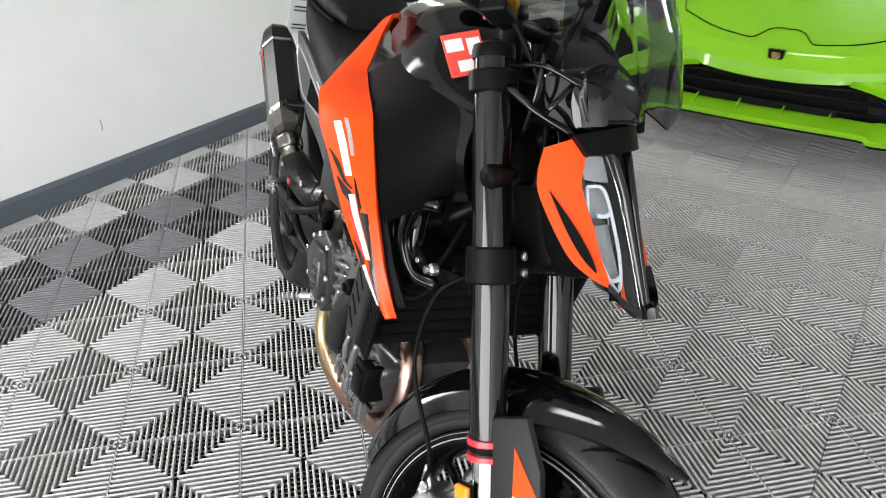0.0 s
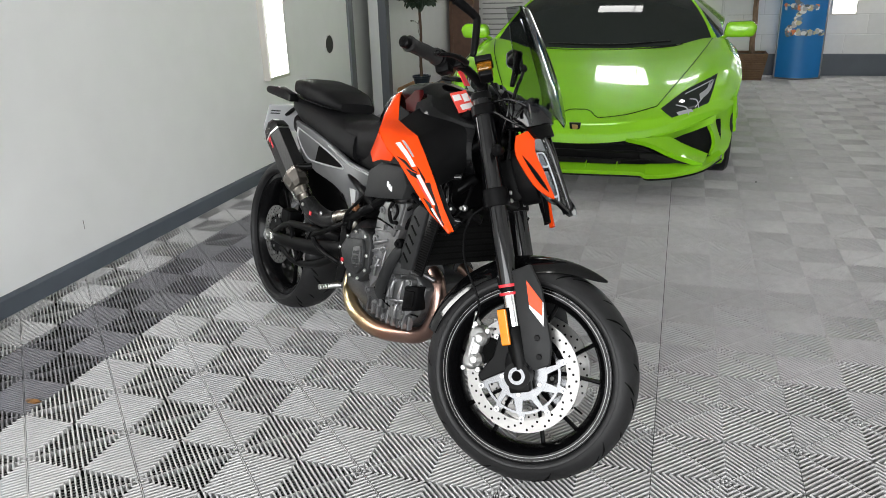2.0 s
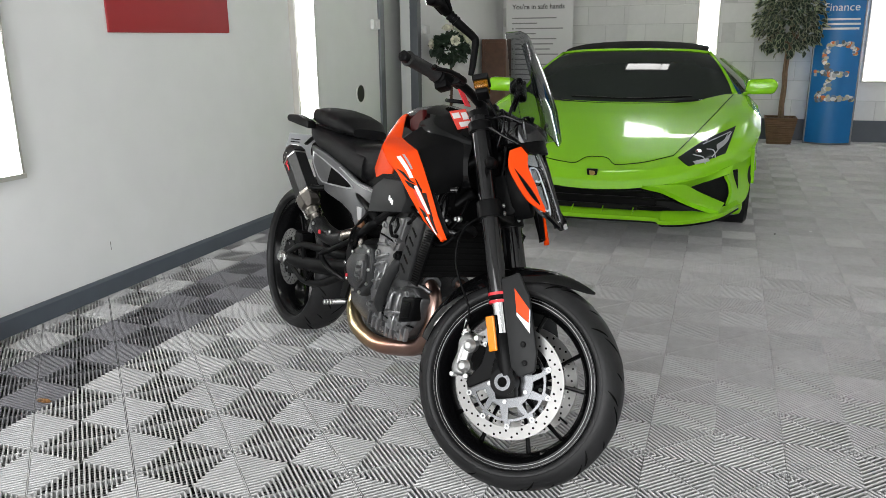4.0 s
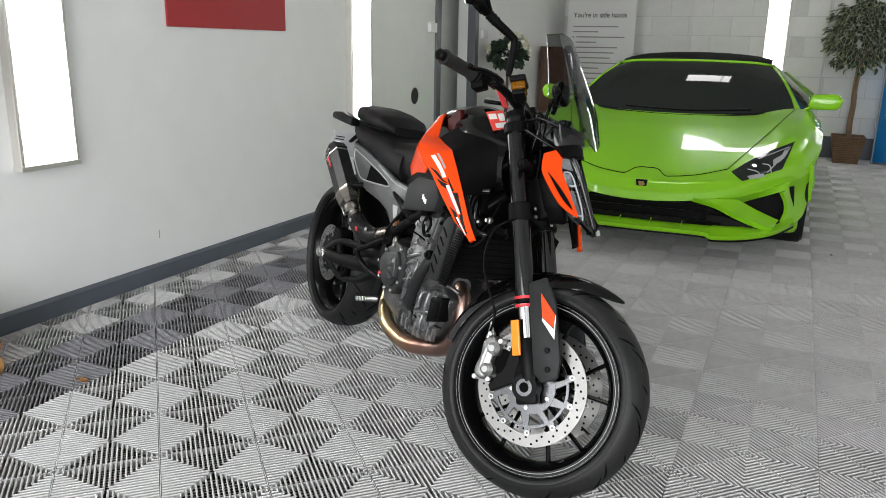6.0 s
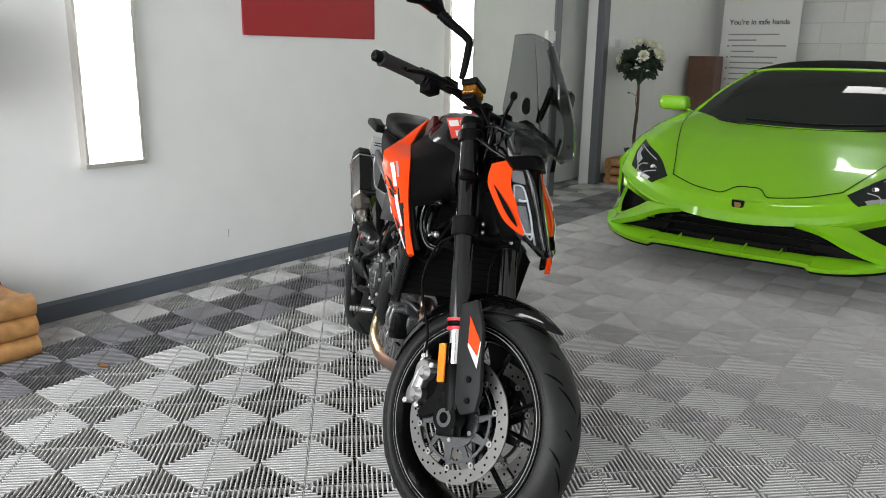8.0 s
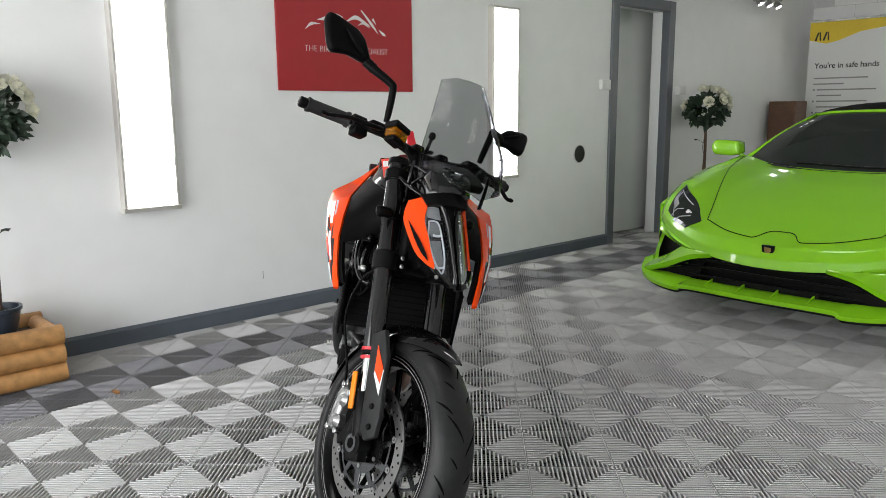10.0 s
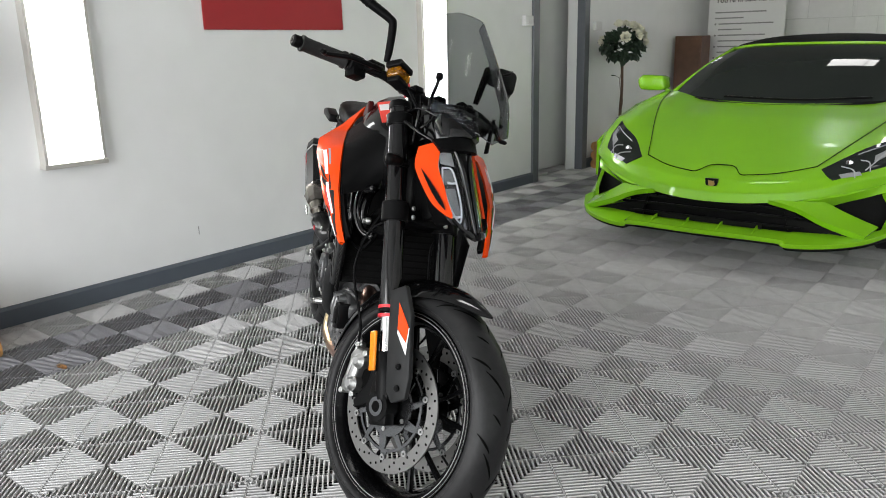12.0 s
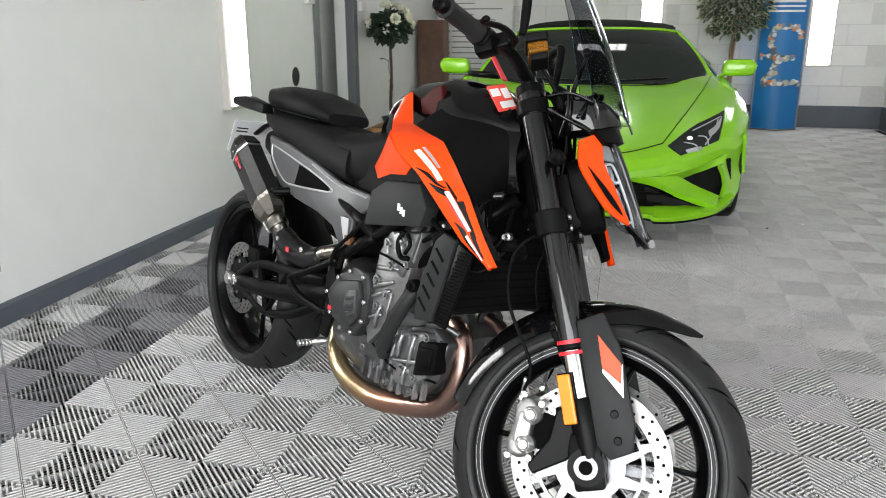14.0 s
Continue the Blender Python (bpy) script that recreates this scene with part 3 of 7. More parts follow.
    part("reflector_backing", at(box(-0.015, 0.015, 0.0041 if s < 0 else -0.008, 0.008 if s < 0 else -0.0041, -0.05, 0.05), pose(0.008, s * 0.134, -0.366, 0, 0, s * 16)), M_BLKM, refl, "", FS)
    # clamps round the leg
    for w0, w1, r in ((-0.042, 0.008, 0.0345), (0.212, 0.242, 0.034)):
        part("fork_clamp", tube([P(w0), P(w0 + 0.003), P(w1 - 0.003), P(w1)], [r - 0.002, r, r, r - 0.002], 28, smooth=False), M_BLKS, leg, "", FS, True, 30)
    for w in (-0.005, -0.028):
        part("clamp_bolt", bolt(0.06, s * 0.072, w, 0.0065, axis="x", side=1), M_STEEL, leg, "bright clamp bolt", FS)
# yokes
for w, t, nm in ((-0.016, 0.038, "lower_yoke"), (0.226, 0.024, "upper_yoke")):
    part(nm, slab([(-0.03, -0.05), (0.012, -0.09), (0.05, -0.085), (0.046, -0.03), (0.046, 0.03), (0.05, 0.085), (0.012, 0.09), (-0.03, 0.05)], w - t / 2, w + t / 2, "z", 0.006), M_BLKS, bike, "", FK, True, 35)
part("steering_stem", tube([(0, 0, -0.02), (0, 0, 0.245)], 0.03, 20, 2), M_BLKS, bike, "", FK, True)

# front mudguard over the tyre
rows = []
for i in range(36):
    a = radians(40 + 110 * i / 35)
    half = 0.068 * min(1, 0.05 + 0.95 * (i / 13) ** 0.7) * (1 if i < 27 else 1 - 0.25 * (i - 27) / 8)
    row = []
    for k in range(15):
        u = -1 + k / 7
        r = 0.320 + (0.012 * (1 - i / 10) if i < 10 else 0.0) - 0.05 * abs(u) ** 2.2 * (half / 0.068) ** 0.8
        row.append((r * math.cos(a), half * u, r * math.sin(a)))
    rows.append(row)
fender = part("front_mudguard", shell(rows, 0.003), M_BLKG, bike, "gloss black front mudguard with a pointed nose", FW, True, 50)


def on_guard(a, u, lift=0.0016):
    i = (a - 40) / 110 * 35
    half = 0.068 * min(1, 0.05 + 0.95 * (max(0, i) / 13) ** 0.7)
    r = 0.320 + (0.012 * (1 - i / 10) if i < 10 else 0.0) - 0.05 * abs(u) ** 2.2 * (half / 0.068) ** 0.8 + lift
    return (r * math.cos(radians(a)), half * u * 1.012, r * math.sin(radians(a)))


for s in (-1, 1):
    dec = [[on_guard(a, s * (lo + (hi - lo) * k / 4)) for k in range(5)] for a, lo, hi in ((55, 0.86, 0.90), (58, 0.72, 0.93), (62, 0.66, 0.95), (68, 0.63, 0.96), (74, 0.72, 0.97), (77, 0.80, 0.98))]
    part("mudguard_decal", shell(dec if s < 0 else dec[::-1], 0.0008), M_WHITE, fender, "pale flash", FW)
    dec = [[on_guard(a, s * (lo + (hi - lo) * k / 4)) for k in range(5)] for a, lo, hi in ((45, 0.55, 0.70), (48, 0.56, 0.84), (51, 0.62, 0.88))]
    part("mudguard_decal", shell(dec if s < 0 else dec[::-1], 0.0008), M_GREYL, fender, "small grey flash", FW)
    part("mudguard_stay", slab([(-0.035, 0.27), (0.06, 0.26), (0.05, 0.17), (0.03, 0.10), (0.005, 0.10), (-0.02, 0.2)], s * 0.066 - 0.006, s * 0.066 + 0.006, "y", 0.004), M_BLKM, fender, "", FW)

# brake hoses
for s in (-1, 1):
    hose = part("brake_hose", tube([(-0.085, s * 0.1, -0.345), (-0.055, s * 0.125, -0.29), (-0.075, s * 0.137, -0.165), (-0.055, s * 0.12, -0.07), (-0.01, s * 0.1, -0.035), (0.02, s * 0.05, -0.03)], 0.0035, 8, 8), M_BLKM, bike, "black braided brake hose", FK, True)
    part("banjo", tube([(-0.092, s * 0.1, -0.36), (-0.084, s * 0.1, -0.343), (-0.07, s * 0.11, -0.315)], [0.006, 0.005, 0.0045], 10, 4), M_STEEL, hose, "bright hose union", FK, True)

# handlebar, in the fork's frame
BH = 0.345
half = [(0.02, 0.0, BH - 0.028), (0.02, 0.06, BH - 0.026), (0.01, 0.16, BH - 0.002), (-0.03, 0.25, BH + 0.014), (-0.054, 0.37, BH + 0.022)]
bar = part("handlebar", tube([(f, -q, w) for f, q, w in half[:0:-1]] + half, [0.011, 0.011, 0.012, 0.014, 0.014, 0.014, 0.012, 0.011, 0.011], 16, 6), M_BLKS, bike, "matt black tapered handlebar", FK, True)
for s in (-1, 1):
    A, B = np.array((-0.03, s * 0.25, BH + 0.014)), np.array((-0.054, s * 0.37, BH + 0.022))
    D = (B - A) / np.linalg.norm(B - A)
    grip = part("grip", tube([A, A + D * 0.006, A + D * 0.012, B - D * 0.012, B - D * 0.004, B], [0.0225, 0.0225, 0.0185, 0.018, 0.0205, 0.0205], 22, smooth=False), M_GRIP, bar, "black ribbed rubber grip", FK, True, 35)
    part("bar_end", tube([B, B + D * 0.004, B + D * 0.02, B + D * 0.024], [0.012, 0.015, 0.015, 0.011], 18, smooth=False), M_BLKS, bar, "", FK, True, 30)
    part("bar_end_screw", tube([B + D * 0.024, B + D * 0.0255], 0.004, 8, smooth=False), M_BLKM, bar, "", FK)
    C0 = A - D * 0.032
    part("switchgear", join(tube([C0 - D * 0.018, C0 - D * 0.014, C0 + D * 0.02, C0 + D * 0.024], [0.019, 0.023, 0.024, 0.02], 18, smooth=False), at(box(-0.02, 0.018, -0.02, 0.022, -0.036, 0.012, 0.005), pose(*C0))), M_BLKM, bar, "", FK, True, 35)
    lever = part("lever_perch", at(box(0.004, 0.036, -0.026, 0.022, -0.017, 0.014, 0.005), pose(*(A - D * 0.075))), M_BLKS, bike, "", FK)
    sag = 1.0 if s > 0 else 0.35
    L0 = A - D * 0.08 + (0.036, 0, -0.006)
    part("lever", tube([L0, L0 + (0.012, s * 0.04, -0.008), L0 + (0.006, s * 0.11, -0.026 * sag), L0 + (-0.014, s * 0.165, -0.044 * sag), L0 + (-0.008, s * 0.18, -0.048 * sag), L0 + (-0.006, s * 0.187, -0.05 * sag)], [0.009, 0.0085, 0.0075, 0.007, 0.0085, 0.006], 12, 6, flat=0.75), M_BLKS, lever, "", FK, True)
    # mirror on its stalk
    stalk = part("mirror", tube([(0.045, s * 0.176, BH + 0.015), (0.055, s * 0.178, BH + 0.04), (0.074, s * 0.187, 0.445), (0.072, s * 0.196, 0.462), (0.05, s * 0.235, 0.49 - (0.02 if s > 0 else 0)), (0.034, s * 0.262, 0.512 - (0.04 if s > 0 else 0))], [0.0075, 0.0095, 0.0105, 0.011, 0.0125, 0.0135], 14, 6), M_BLKM, bike, "black mirror on a bent stalk", FK, True)
    if s < 0:
        part("neck_ring", join(*[tube([(0.05 - 0.03 * q, s * (0.235 + 0.05 * q), 0.49 + 0.043 * q), (0.0475 - 0.03 * q, s * (0.239 + 0.05 * q), 0.4935 + 0.043 * q)], 0.0148, 14, 1) for q in (0.12, 0.28, 0.44)]), M_BLKM, stalk, "", FK)
    out = [(0.245, 0.515), (0.262, 0.507), (0.318, 0.511), (0.372, 0.494), (0.387, 0.518), (0.404, 0.578), (0.398, 0.604), (0.366, 0.603), (0.302, 0.593), (0.274, 0.573)]
    if s > 0:
        out = [(0.28 + (a - 0.28) * 0.8, 0.460 + (b - 0.515) * 0.75) for a, b in out]
    part("mirror_head", slab([(s * a, b) for a, b in out], 0.016, 0.044, "x", 0.011, 3), M_BLKM, stalk, "angular black mirror head", FK, True, 50)
    part("mirror_ridge", tube([(0.045, s * 0.275, 0.515 - (0.035 if s > 0 else 0)), (0.05, s * 0.32, 0.545 - (0.045 if s > 0 else 0)), (0.045, s * 0.345, 0.575 - (0.055 if s > 0 else 0))], [0.006, 0.009, 0.004], 8, 4, flat=0.5), M_BLKM, stalk, "", FK, True)
    part("mirror_glass", slab([(s * (out[3][0] * 0.07 + a * 0.86 + 0.02), b * 0.86 + 0.14 * sum(q[1] for q in out) / len(out)) for a, b in out], 0.0135, 0.0158, "x"), M_CHROME, stalk, "", FK)
# brake reservoir, bar risers, key tag
res = part("brake_reservoir", at(box(-0.02, 0.02, -0.027, 0.027, -0.018, 0.006, 0.005), pose(0.066, -0.150, BH - 0.014, -8, 0, 14)), M_BRAKEFL, bike, "amber brake fluid reservoir", FK)
part("reservoir_cap", at(box(-0.023, 0.023, -0.031, 0.031, 0.0062, 0.024, 0.004), pose(0.066, -0.150, BH - 0.014, -8, 0, 14)), M_BLKS, res, "", FK)
part("reservoir_base", at(box(-0.018, 0.018, -0.025, 0.025, -0.034, -0.0182, 0.004), pose(0.066, -0.150, BH - 0.014, -8, 0, 14)), M_BLKS, res, "", FK)
for s in (-1, 1):
    part("bar_riser", join(tube([(0.016, s * 0.045, 0.236), (0.02, s * 0.045, BH - 0.026)], 0.017, 14, 2), at(box(-0.02, 0.02, -0.016, 0.016, -0.006, 0.012, 0.004), pose(0.02, s * 0.045, BH - 0.016))), M_BLKS, bike, "", FK, True, 35)
# cables round the headstock
for pts, r in (([(0.03, 0.2, BH), (0.085, 0.13, BH - 0.06), (0.07, 0.05, 0.12), (0.02, 0.06, 0.0)], 0.0045), ([(0.05, -0.13, BH + 0.0), (0.085, -0.09, 0.24), (0.08, -0.05, 0.16), (0.04, -0.03, 0.05)], 0.004)):
    part("cable", tube(pts, r, 8, 8), M_BLKM, bike, "", FK, True)

# headlamp mask: y across, z up, its face bowed
HM = FK @ pose(0, 0.003, 0, 9, 0, 0)


def mask_x(y, z):
    return 0.186 - 7.0 * y * y - 0.12 * z


def mask_sheet(edge_a, edge_b, n=10, lift=0.0, thick=0.004):
    """A curved piece of the headlamp mask between two lines of (y, z) points."""
    a, b = spline(edge_a, 5), spline(edge_b, 5)
    rows = []
    for i in range(len(a)):
        rows.append([(mask_x(*(a[i] + (b[i] - a[i]) * k / n)) + lift, *(a[i] + (b[i] - a[i]) * k / n)) for k in range(n + 1)])
    return shell(rows, thick)


def both(s, pts):
    return [(s * y, z) for y, z in pts]


mask_out = [(0.0, 0.155), (0.05, 0.15), (0.075, 0.12), (0.075, 0.07), (0.058, 0.0), (0.03, -0.05), (0.0, -0.068)]
mask_out += [(-y, z) for y, z in mask_out[-2:0:-1]]
lamp = part("headlamp", join(slab([(y * 0.6, 0.04 + (z - 0.04) * 0.75) for y, z in mask_out], 0.07, 0.125, "x", 0.008), box(0.02, 0.08, -0.03, 0.03, -0.02, 0.1, 0.01)), M_BLKM, bike, "split LED headlamp with orange side panels", HM, True, 35)
for s in (-1, 1):
    panel = part("mask_panel", mask_sheet(both(s, [(0.096, 0.154), (0.104, 0.122), (0.105, 0.089), (0.092, 0.015), (0.075, -0.018), (0.06, -0.033)]), both(s, [(0.07, 0.162), (0.0625, 0.138), (0.07, 0.10), (0.0645, 0.046), (0.063, 0.016), (0.058, -0.024)]), 8, 0.012, 0.006), M_ORANGE, lamp, "orange mask side panel", HM, True, 50)
    part("mask_inset", mask_sheet(both(s, [(0.1015, 0.10), (0.094, 0.05), (0.085, 0.012), (0.0745, -0.012)]), both(s, [(0.1005, 0.098), (0.086, 0.05), (0.077, 0.014), (0.0735, -0.009)]), 4, 0.0195, 0.0012), M_BLKM, lamp, "black inset", HM, True, 50)
    part("lamp_lens", mask_sheet(both(s, [(0.062, 0.13), (0.07, 0.085), (0.066, 0.023), (0.05, -0.044), (0.021, -0.07)]), both(s, [(0.03, 0.135), (0.02, 0.088), (0.015, 0.045), (0.012, -0.012), (0.011, -0.072)]), 10, 0.006, 0.003), M_LENS, lamp, "clear headlamp lens", HM, True, 50)
    part("lamp_reflector", mask_sheet(both(s, [(0.064, 0.13), (0.069, 0.085), (0.065, 0.023), (0.05, -0.032), (0.028, -0.05)]), both(s, [(0.03, 0.133), (0.021, 0.088), (0.017, 0.045), (0.014, -0.012), (0.013, -0.054)]), 8, -0.018, 0.004), M_LENSW, lamp, "", HM, True, 50)
    part("lamp_band", mask_sheet(both(s, [(0.064, 0.132), (0.07, 0.085), (0.066, 0.023), (0.053, -0.03)]), both(s, [(0.056, 0.128), (0.06, 0.085), (0.057, 0.023), (0.046, -0.03)]), 3, -0.004, 0.004), M_GREYL, lamp, "grey lamp surround", HM, True, 50)
    part("lamp_band", mask_sheet(both(s, [(0.058, 0.134), (0.045, 0.136), (0.03, 0.134)]), both(s, [(0.056, 0.108), (0.045, 0.104), (0.027, 0.1)]), 3, -0.004, 0.004), M_GREYL, lamp, "grey lamp surround", HM, True, 50)
    for z0, z1 in ((0.056, 0.094), (-0.03, 0.045)):
        cell = mask_sheet(both(s, [(0.052, z1), (0.053, (z0 + z1) / 2), (0.048, z0)]), both(s, [(0.027, z1), (0.025, (z0 + z1) / 2), (0.022, z0)]), 4, -0.011, 0.004)
        part("led_cell", cell, M_LEDCELL, lamp, "", HM)
        part("led_bar", mask_sheet(both(s, [(0.046, z0 + 0.006), (0.036, z0 + 0.003), (0.026, z0 + 0.006)]), both(s, [(0.046, z0), (0.036, z0 - 0.002), (0.025, z0)]), 2, -0.007, 0.004), M_LIDLED, lamp, "", HM)
    loop = [(0.054, 0.098), (0.058, 0.05), (0.051, -0.005), (0.036, -0.044), (0.026, -0.01), (0.027, 0.045), (0.034, 0.092), (0.054, 0.098)]
    part("light_guide", tube([(mask_x(y, z) - 0.003, s * y, z) for y, z in loop], 0.0024, 8, 4), M_LIDLED, lamp, "white daytime light guide", HM, True)
    part("lamp_bezel", tube([(mask_x(y, z) + 0.008, s * y, z) for y, z in ((0.06, 0.14), (0.03, 0.142), (0.014, 0.09), (0.0105, 0.045), (0.008, -0.012), (0.006, -0.076))], [0.004, 0.006, 0.007, 0.006, 0.005, 0.004], 10, 6), M_BLKG, lamp, "", HM, True)
    part("lamp_chin", mask_sheet(both(s, [(0.058, -0.036), (0.04, -0.062), (0.02, -0.082), (0.0, -0.09)]), both(s, [(0.054, -0.03), (0.04, -0.052), (0.02, -0.07), (0.0, -0.074)]), 4, 0.008, 0.012), M_BLKG, lamp, "", HM, True, 50)
part("lamp_spine", mask_sheet([(-0.012, 0.15), (-0.014, 0.09), (-0.010, 0.03), (-0.008, -0.08)], [(0.012, 0.15), (0.014, 0.09), (0.010, 0.03), (0.008, -0.08)], 4, 0.004, 0.02), M_BLKM, lamp, "", HM, True, 50)
part("lamp_brow", mask_sheet([(-0.07, 0.165), (-0.03, 0.168), (0.03, 0.168), (0.07, 0.165)], [(-0.06, 0.138), (-0.03, 0.136), (0.03, 0.136), (0.06, 0.138)], 5, 0.004, 0.02), M_BLKM, lamp, "", HM, True, 50)

# flyscreen and its bracket
SC = FK @ pose(0.126, 0.040, 0.285, 7, -2, 0)


def screen_row(w):
    half = float(np.interp(w, (-0.1, -0.03, 0.02, 0.235), (0.1, 0.14, 0.146, 0.076)))
    x0 = 0.078 - 0.06 * max(0, w) - 0.25 * max(0, w) ** 2
    fold = float(np.interp(w, (-0.1, 0.235), (0.075, 0.03)))
    row = []
    for v in np.linspace(-1, 1, 29):
        a = abs(v)
        row.append((x0 - 0.012 * a * a - fold * max(0.0, a - 0.66) / 0.34, half * v, w - 0.05 * (1 - a) * (1 if w < -0.05 else 0)))
    return row


screen = part("flyscreen", shell([screen_row(w) for w in np.linspace(-0.07, 0.235, 22)], 0.0035), M_SCREEN, bike, "smoke tinted flyscreen", SC, True, 50)
for s in (-1, 1):
    part("screen_bracket", tube([(0.02, s * 0.05, -0.12), (0.02, s * 0.072, -0.07), (0.04, s * 0.07, -0.03)], [0.008, 0.007, 0.006], 8, 5, flat=0.5), M_BLKS, bike, "black screen bracket", SC, True)
    part("screen_bolt", bolt(0.068, s * 0.055, -0.06, 0.007, 0.006, "x", 1), M_BLKS, screen, "", SC)
    if s > 0:
        continue
    stay = part("screen_stay", tube([(0.10, s * 0.07, 0.225), (0.125, s * 0.09, 0.265), (0.15, s * 0.095, 0.3), (0.156, s * 0.096, 0.312)], [0.006, 0.005, 0.0045, 0.0045], 8, 5), M_BLKS, bike, "", FK, True)
    part("stay_knob", at(cyl(0.0095, -0.009, 0.009, 12, 0.003), pose(0.158, s * 0.096, 0.318, 60, 0, 30)), M_BLKM, stay, "", FK)
part("clocks", at(slab([(-0.075, -0.045), (0.075, -0.045), (0.085, 0.0), (0.07, 0.055), (-0.07, 0.055), (-0.085, 0.0)], -0.014, 0.014, "x", 0.007), pose(-0.02, 0, -0.03, 0, -42, 0)), M_BLKM, bike, "", SC, True, 35)
for s in (-1, 1):
    ind = part("indicator", tube([(0.0, s * 0.085, -0.02), (0.005, s * 0.115, -0.018), (0.01, s * 0.125, -0.017), (0.012, s * 0.16, -0.015), (0.01, s * 0.168, -0.015)], [0.008, 0.008, 0.014, 0.016, 0.008], 12, 4), M_BLKM, bike, "", HM @ pose(0.06, 0, 0.14), True)

# tank, side shrouds and seat


def loft(stations, n=22, power=2.4):
    """Rounded hump: stations of x, half width, low z, high z."""
    s = np.asarray(stations, float)
    xs = np.linspace(s[0, 0], s[-1, 0], 26)
    rows = []
    for x in xs:
        w, lo, hi = (np.interp(x, s[:, 0], s[:, k]) for k in (1, 2, 3))
        ring = []
        for k in range(n):
            a = 2 * math.pi * k / n
            cx, cz = math.cos(a), math.sin(a)
            ring.append((x, w * np.sign(cx) * abs(cx) ** (2 / power), (lo + hi) / 2 + (hi - lo) / 2 * np.sign(cz) * abs(cz) ** (2 / power)))
        rows.append(ring)
    verts = np.array(rows).reshape(-1, 3)
    faces = [(i * n + k, i * n + (k + 1) % n, (i + 1) * n + (k + 1) % n, (i + 1) * n + k) for i in range(25) for k in range(n)]
    faces += [tuple(range(n))[::-1], tuple(range(25 * n, 26 * n))]
    return verts, faces


cowl = part("instrument_cowl", at(loft([(0.05, 0.055, 0.18, 0.225), (0.09, 0.078, 0.17, 0.255), (0.135, 0.08, 0.162, 0.25), (0.165, 0.058, 0.165, 0.228), (0.185, 0.022, 0.172, 0.2)], 12, 4.5), pose(0.008, 0.018, 0)), M_BLKG, bike, "black instrument cowl under the screen", HM, True, 40)
for s in (-1, 1):
    plate = part("mount_plate", slab([(s * 0.113, 0.212), (s * 0.085, 0.236), (s * 0.03, 0.222), (s * 0.072, 0.165)], 0.135, 0.139, "x", 0.001), M_STEEL if s < 0 else M_BLKS, cowl, "bare metal mounting plate" if s < 0 else "", HM @ pose(0.0, 0, 0, 0, 0, -s * 14))
    part("plate_hole", slab([(s * 0.085 + 0.008 * math.cos(q), 0.207 + 0.008 * math.sin(q)) for q in np.linspace(0, 6.28, 13)[:-1]], 0.1385, 0.1396, "x"), M_GROOVE, cowl, "", HM @ pose(0.0, 0, 0, 0, 0, -s * 14))
for pts, rad_ in (([(0.06, -0.085, 0.235), (0.10, -0.085, 0.20), (0.14, -0.06, 0.165)], 0.007), ([(0.05, -0.06, 0.26), (0.11, -0.075, 0.255), (0.155, -0.06, 0.225)], 0.006), ([(0.07, -0.07, 0.17), (0.10, -0.08, 0.22), (0.11, -0.07, 0.27)], 0.005), ([(0.12, -0.09, 0.2), (0.15, -0.03, 0.245), (0.15, 0.03, 0.245), (0.12, 0.08, 0.2)], 0.006)):
    part("cowl_rod", tube(pts, rad_, 8, 5, flat=0.6), M_BLKG, cowl, "", HM, True)
tank = part("fuel_tank", loft([(0.68, 0.075, 0.82, 0.93), (0.73, 0.095, 0.80, 0.985), (0.80, 0.105, 0.80, 1.015), (0.92, 0.12, 0.80, 1.03), (1.03, 0.115, 0.82, 1.015), (1.10, 0.09, 0.84, 0.985), (1.14, 0.05, 0.86, 0.94)]), M_TANK, bike, "gloss black fuel tank", None, True, 50)
part("tank_cap", at(cyl(0.04, 0, 0.012, 24, 0.004), pose(0.96, 0, 1.038, 92, 0, 0)), M_BLKS, tank)


EDGE_F = [(0.80, 0.07, 0.978), (0.829, 0.10, 0.978), (0.873, 0.13, 0.95), (0.925, 0.165, 0.903), (1.0, 0.18, 0.888), (1.074, 0.191, 0.876), (1.135, 0.2, 0.831), (1.195, 0.205, 0.776), (1.238, 0.198, 0.712), (1.275, 0.186, 0.653)]
EDGE_R = [(0.79, 0.075, 0.963), (0.815, 0.115, 0.948), (0.85, 0.155, 0.925), (0.905, 0.205, 0.897), (0.957, 0.244, 0.876), (1.004, 0.25, 0.842), (1.075, 0.245, 0.807), (1.144, 0.235, 0.752), (1.202, 0.215, 0.696), (1.269, 0.188, 0.652)]


def shroud_point(s, u, v, lift=0.0):
    """u runs down the blade in steps of its edge points, v from the front edge to the rear one."""
    k = np.arange(10)
    a, b = (np.array([np.interp(u, k, [q[i] for q in e]) for i in range(3)]) for e in (EDGE_F, EDGE_R))
    p = a + (b - a) * v
    p[1] += 0.008 * math.sin(math.pi * v) + lift
    return (p[0], s * p[1], p[2])


def shroud_sheet(s, rows, lift, thick, nv=6):
    grid = [[shroud_point(s, u, v0 + (v1 - v0) * j / nv, lift) for j in range(nv + 1)] for u, v0, v1 in rows]
    return shell(grid[::-1] if s > 0 else grid, thick)


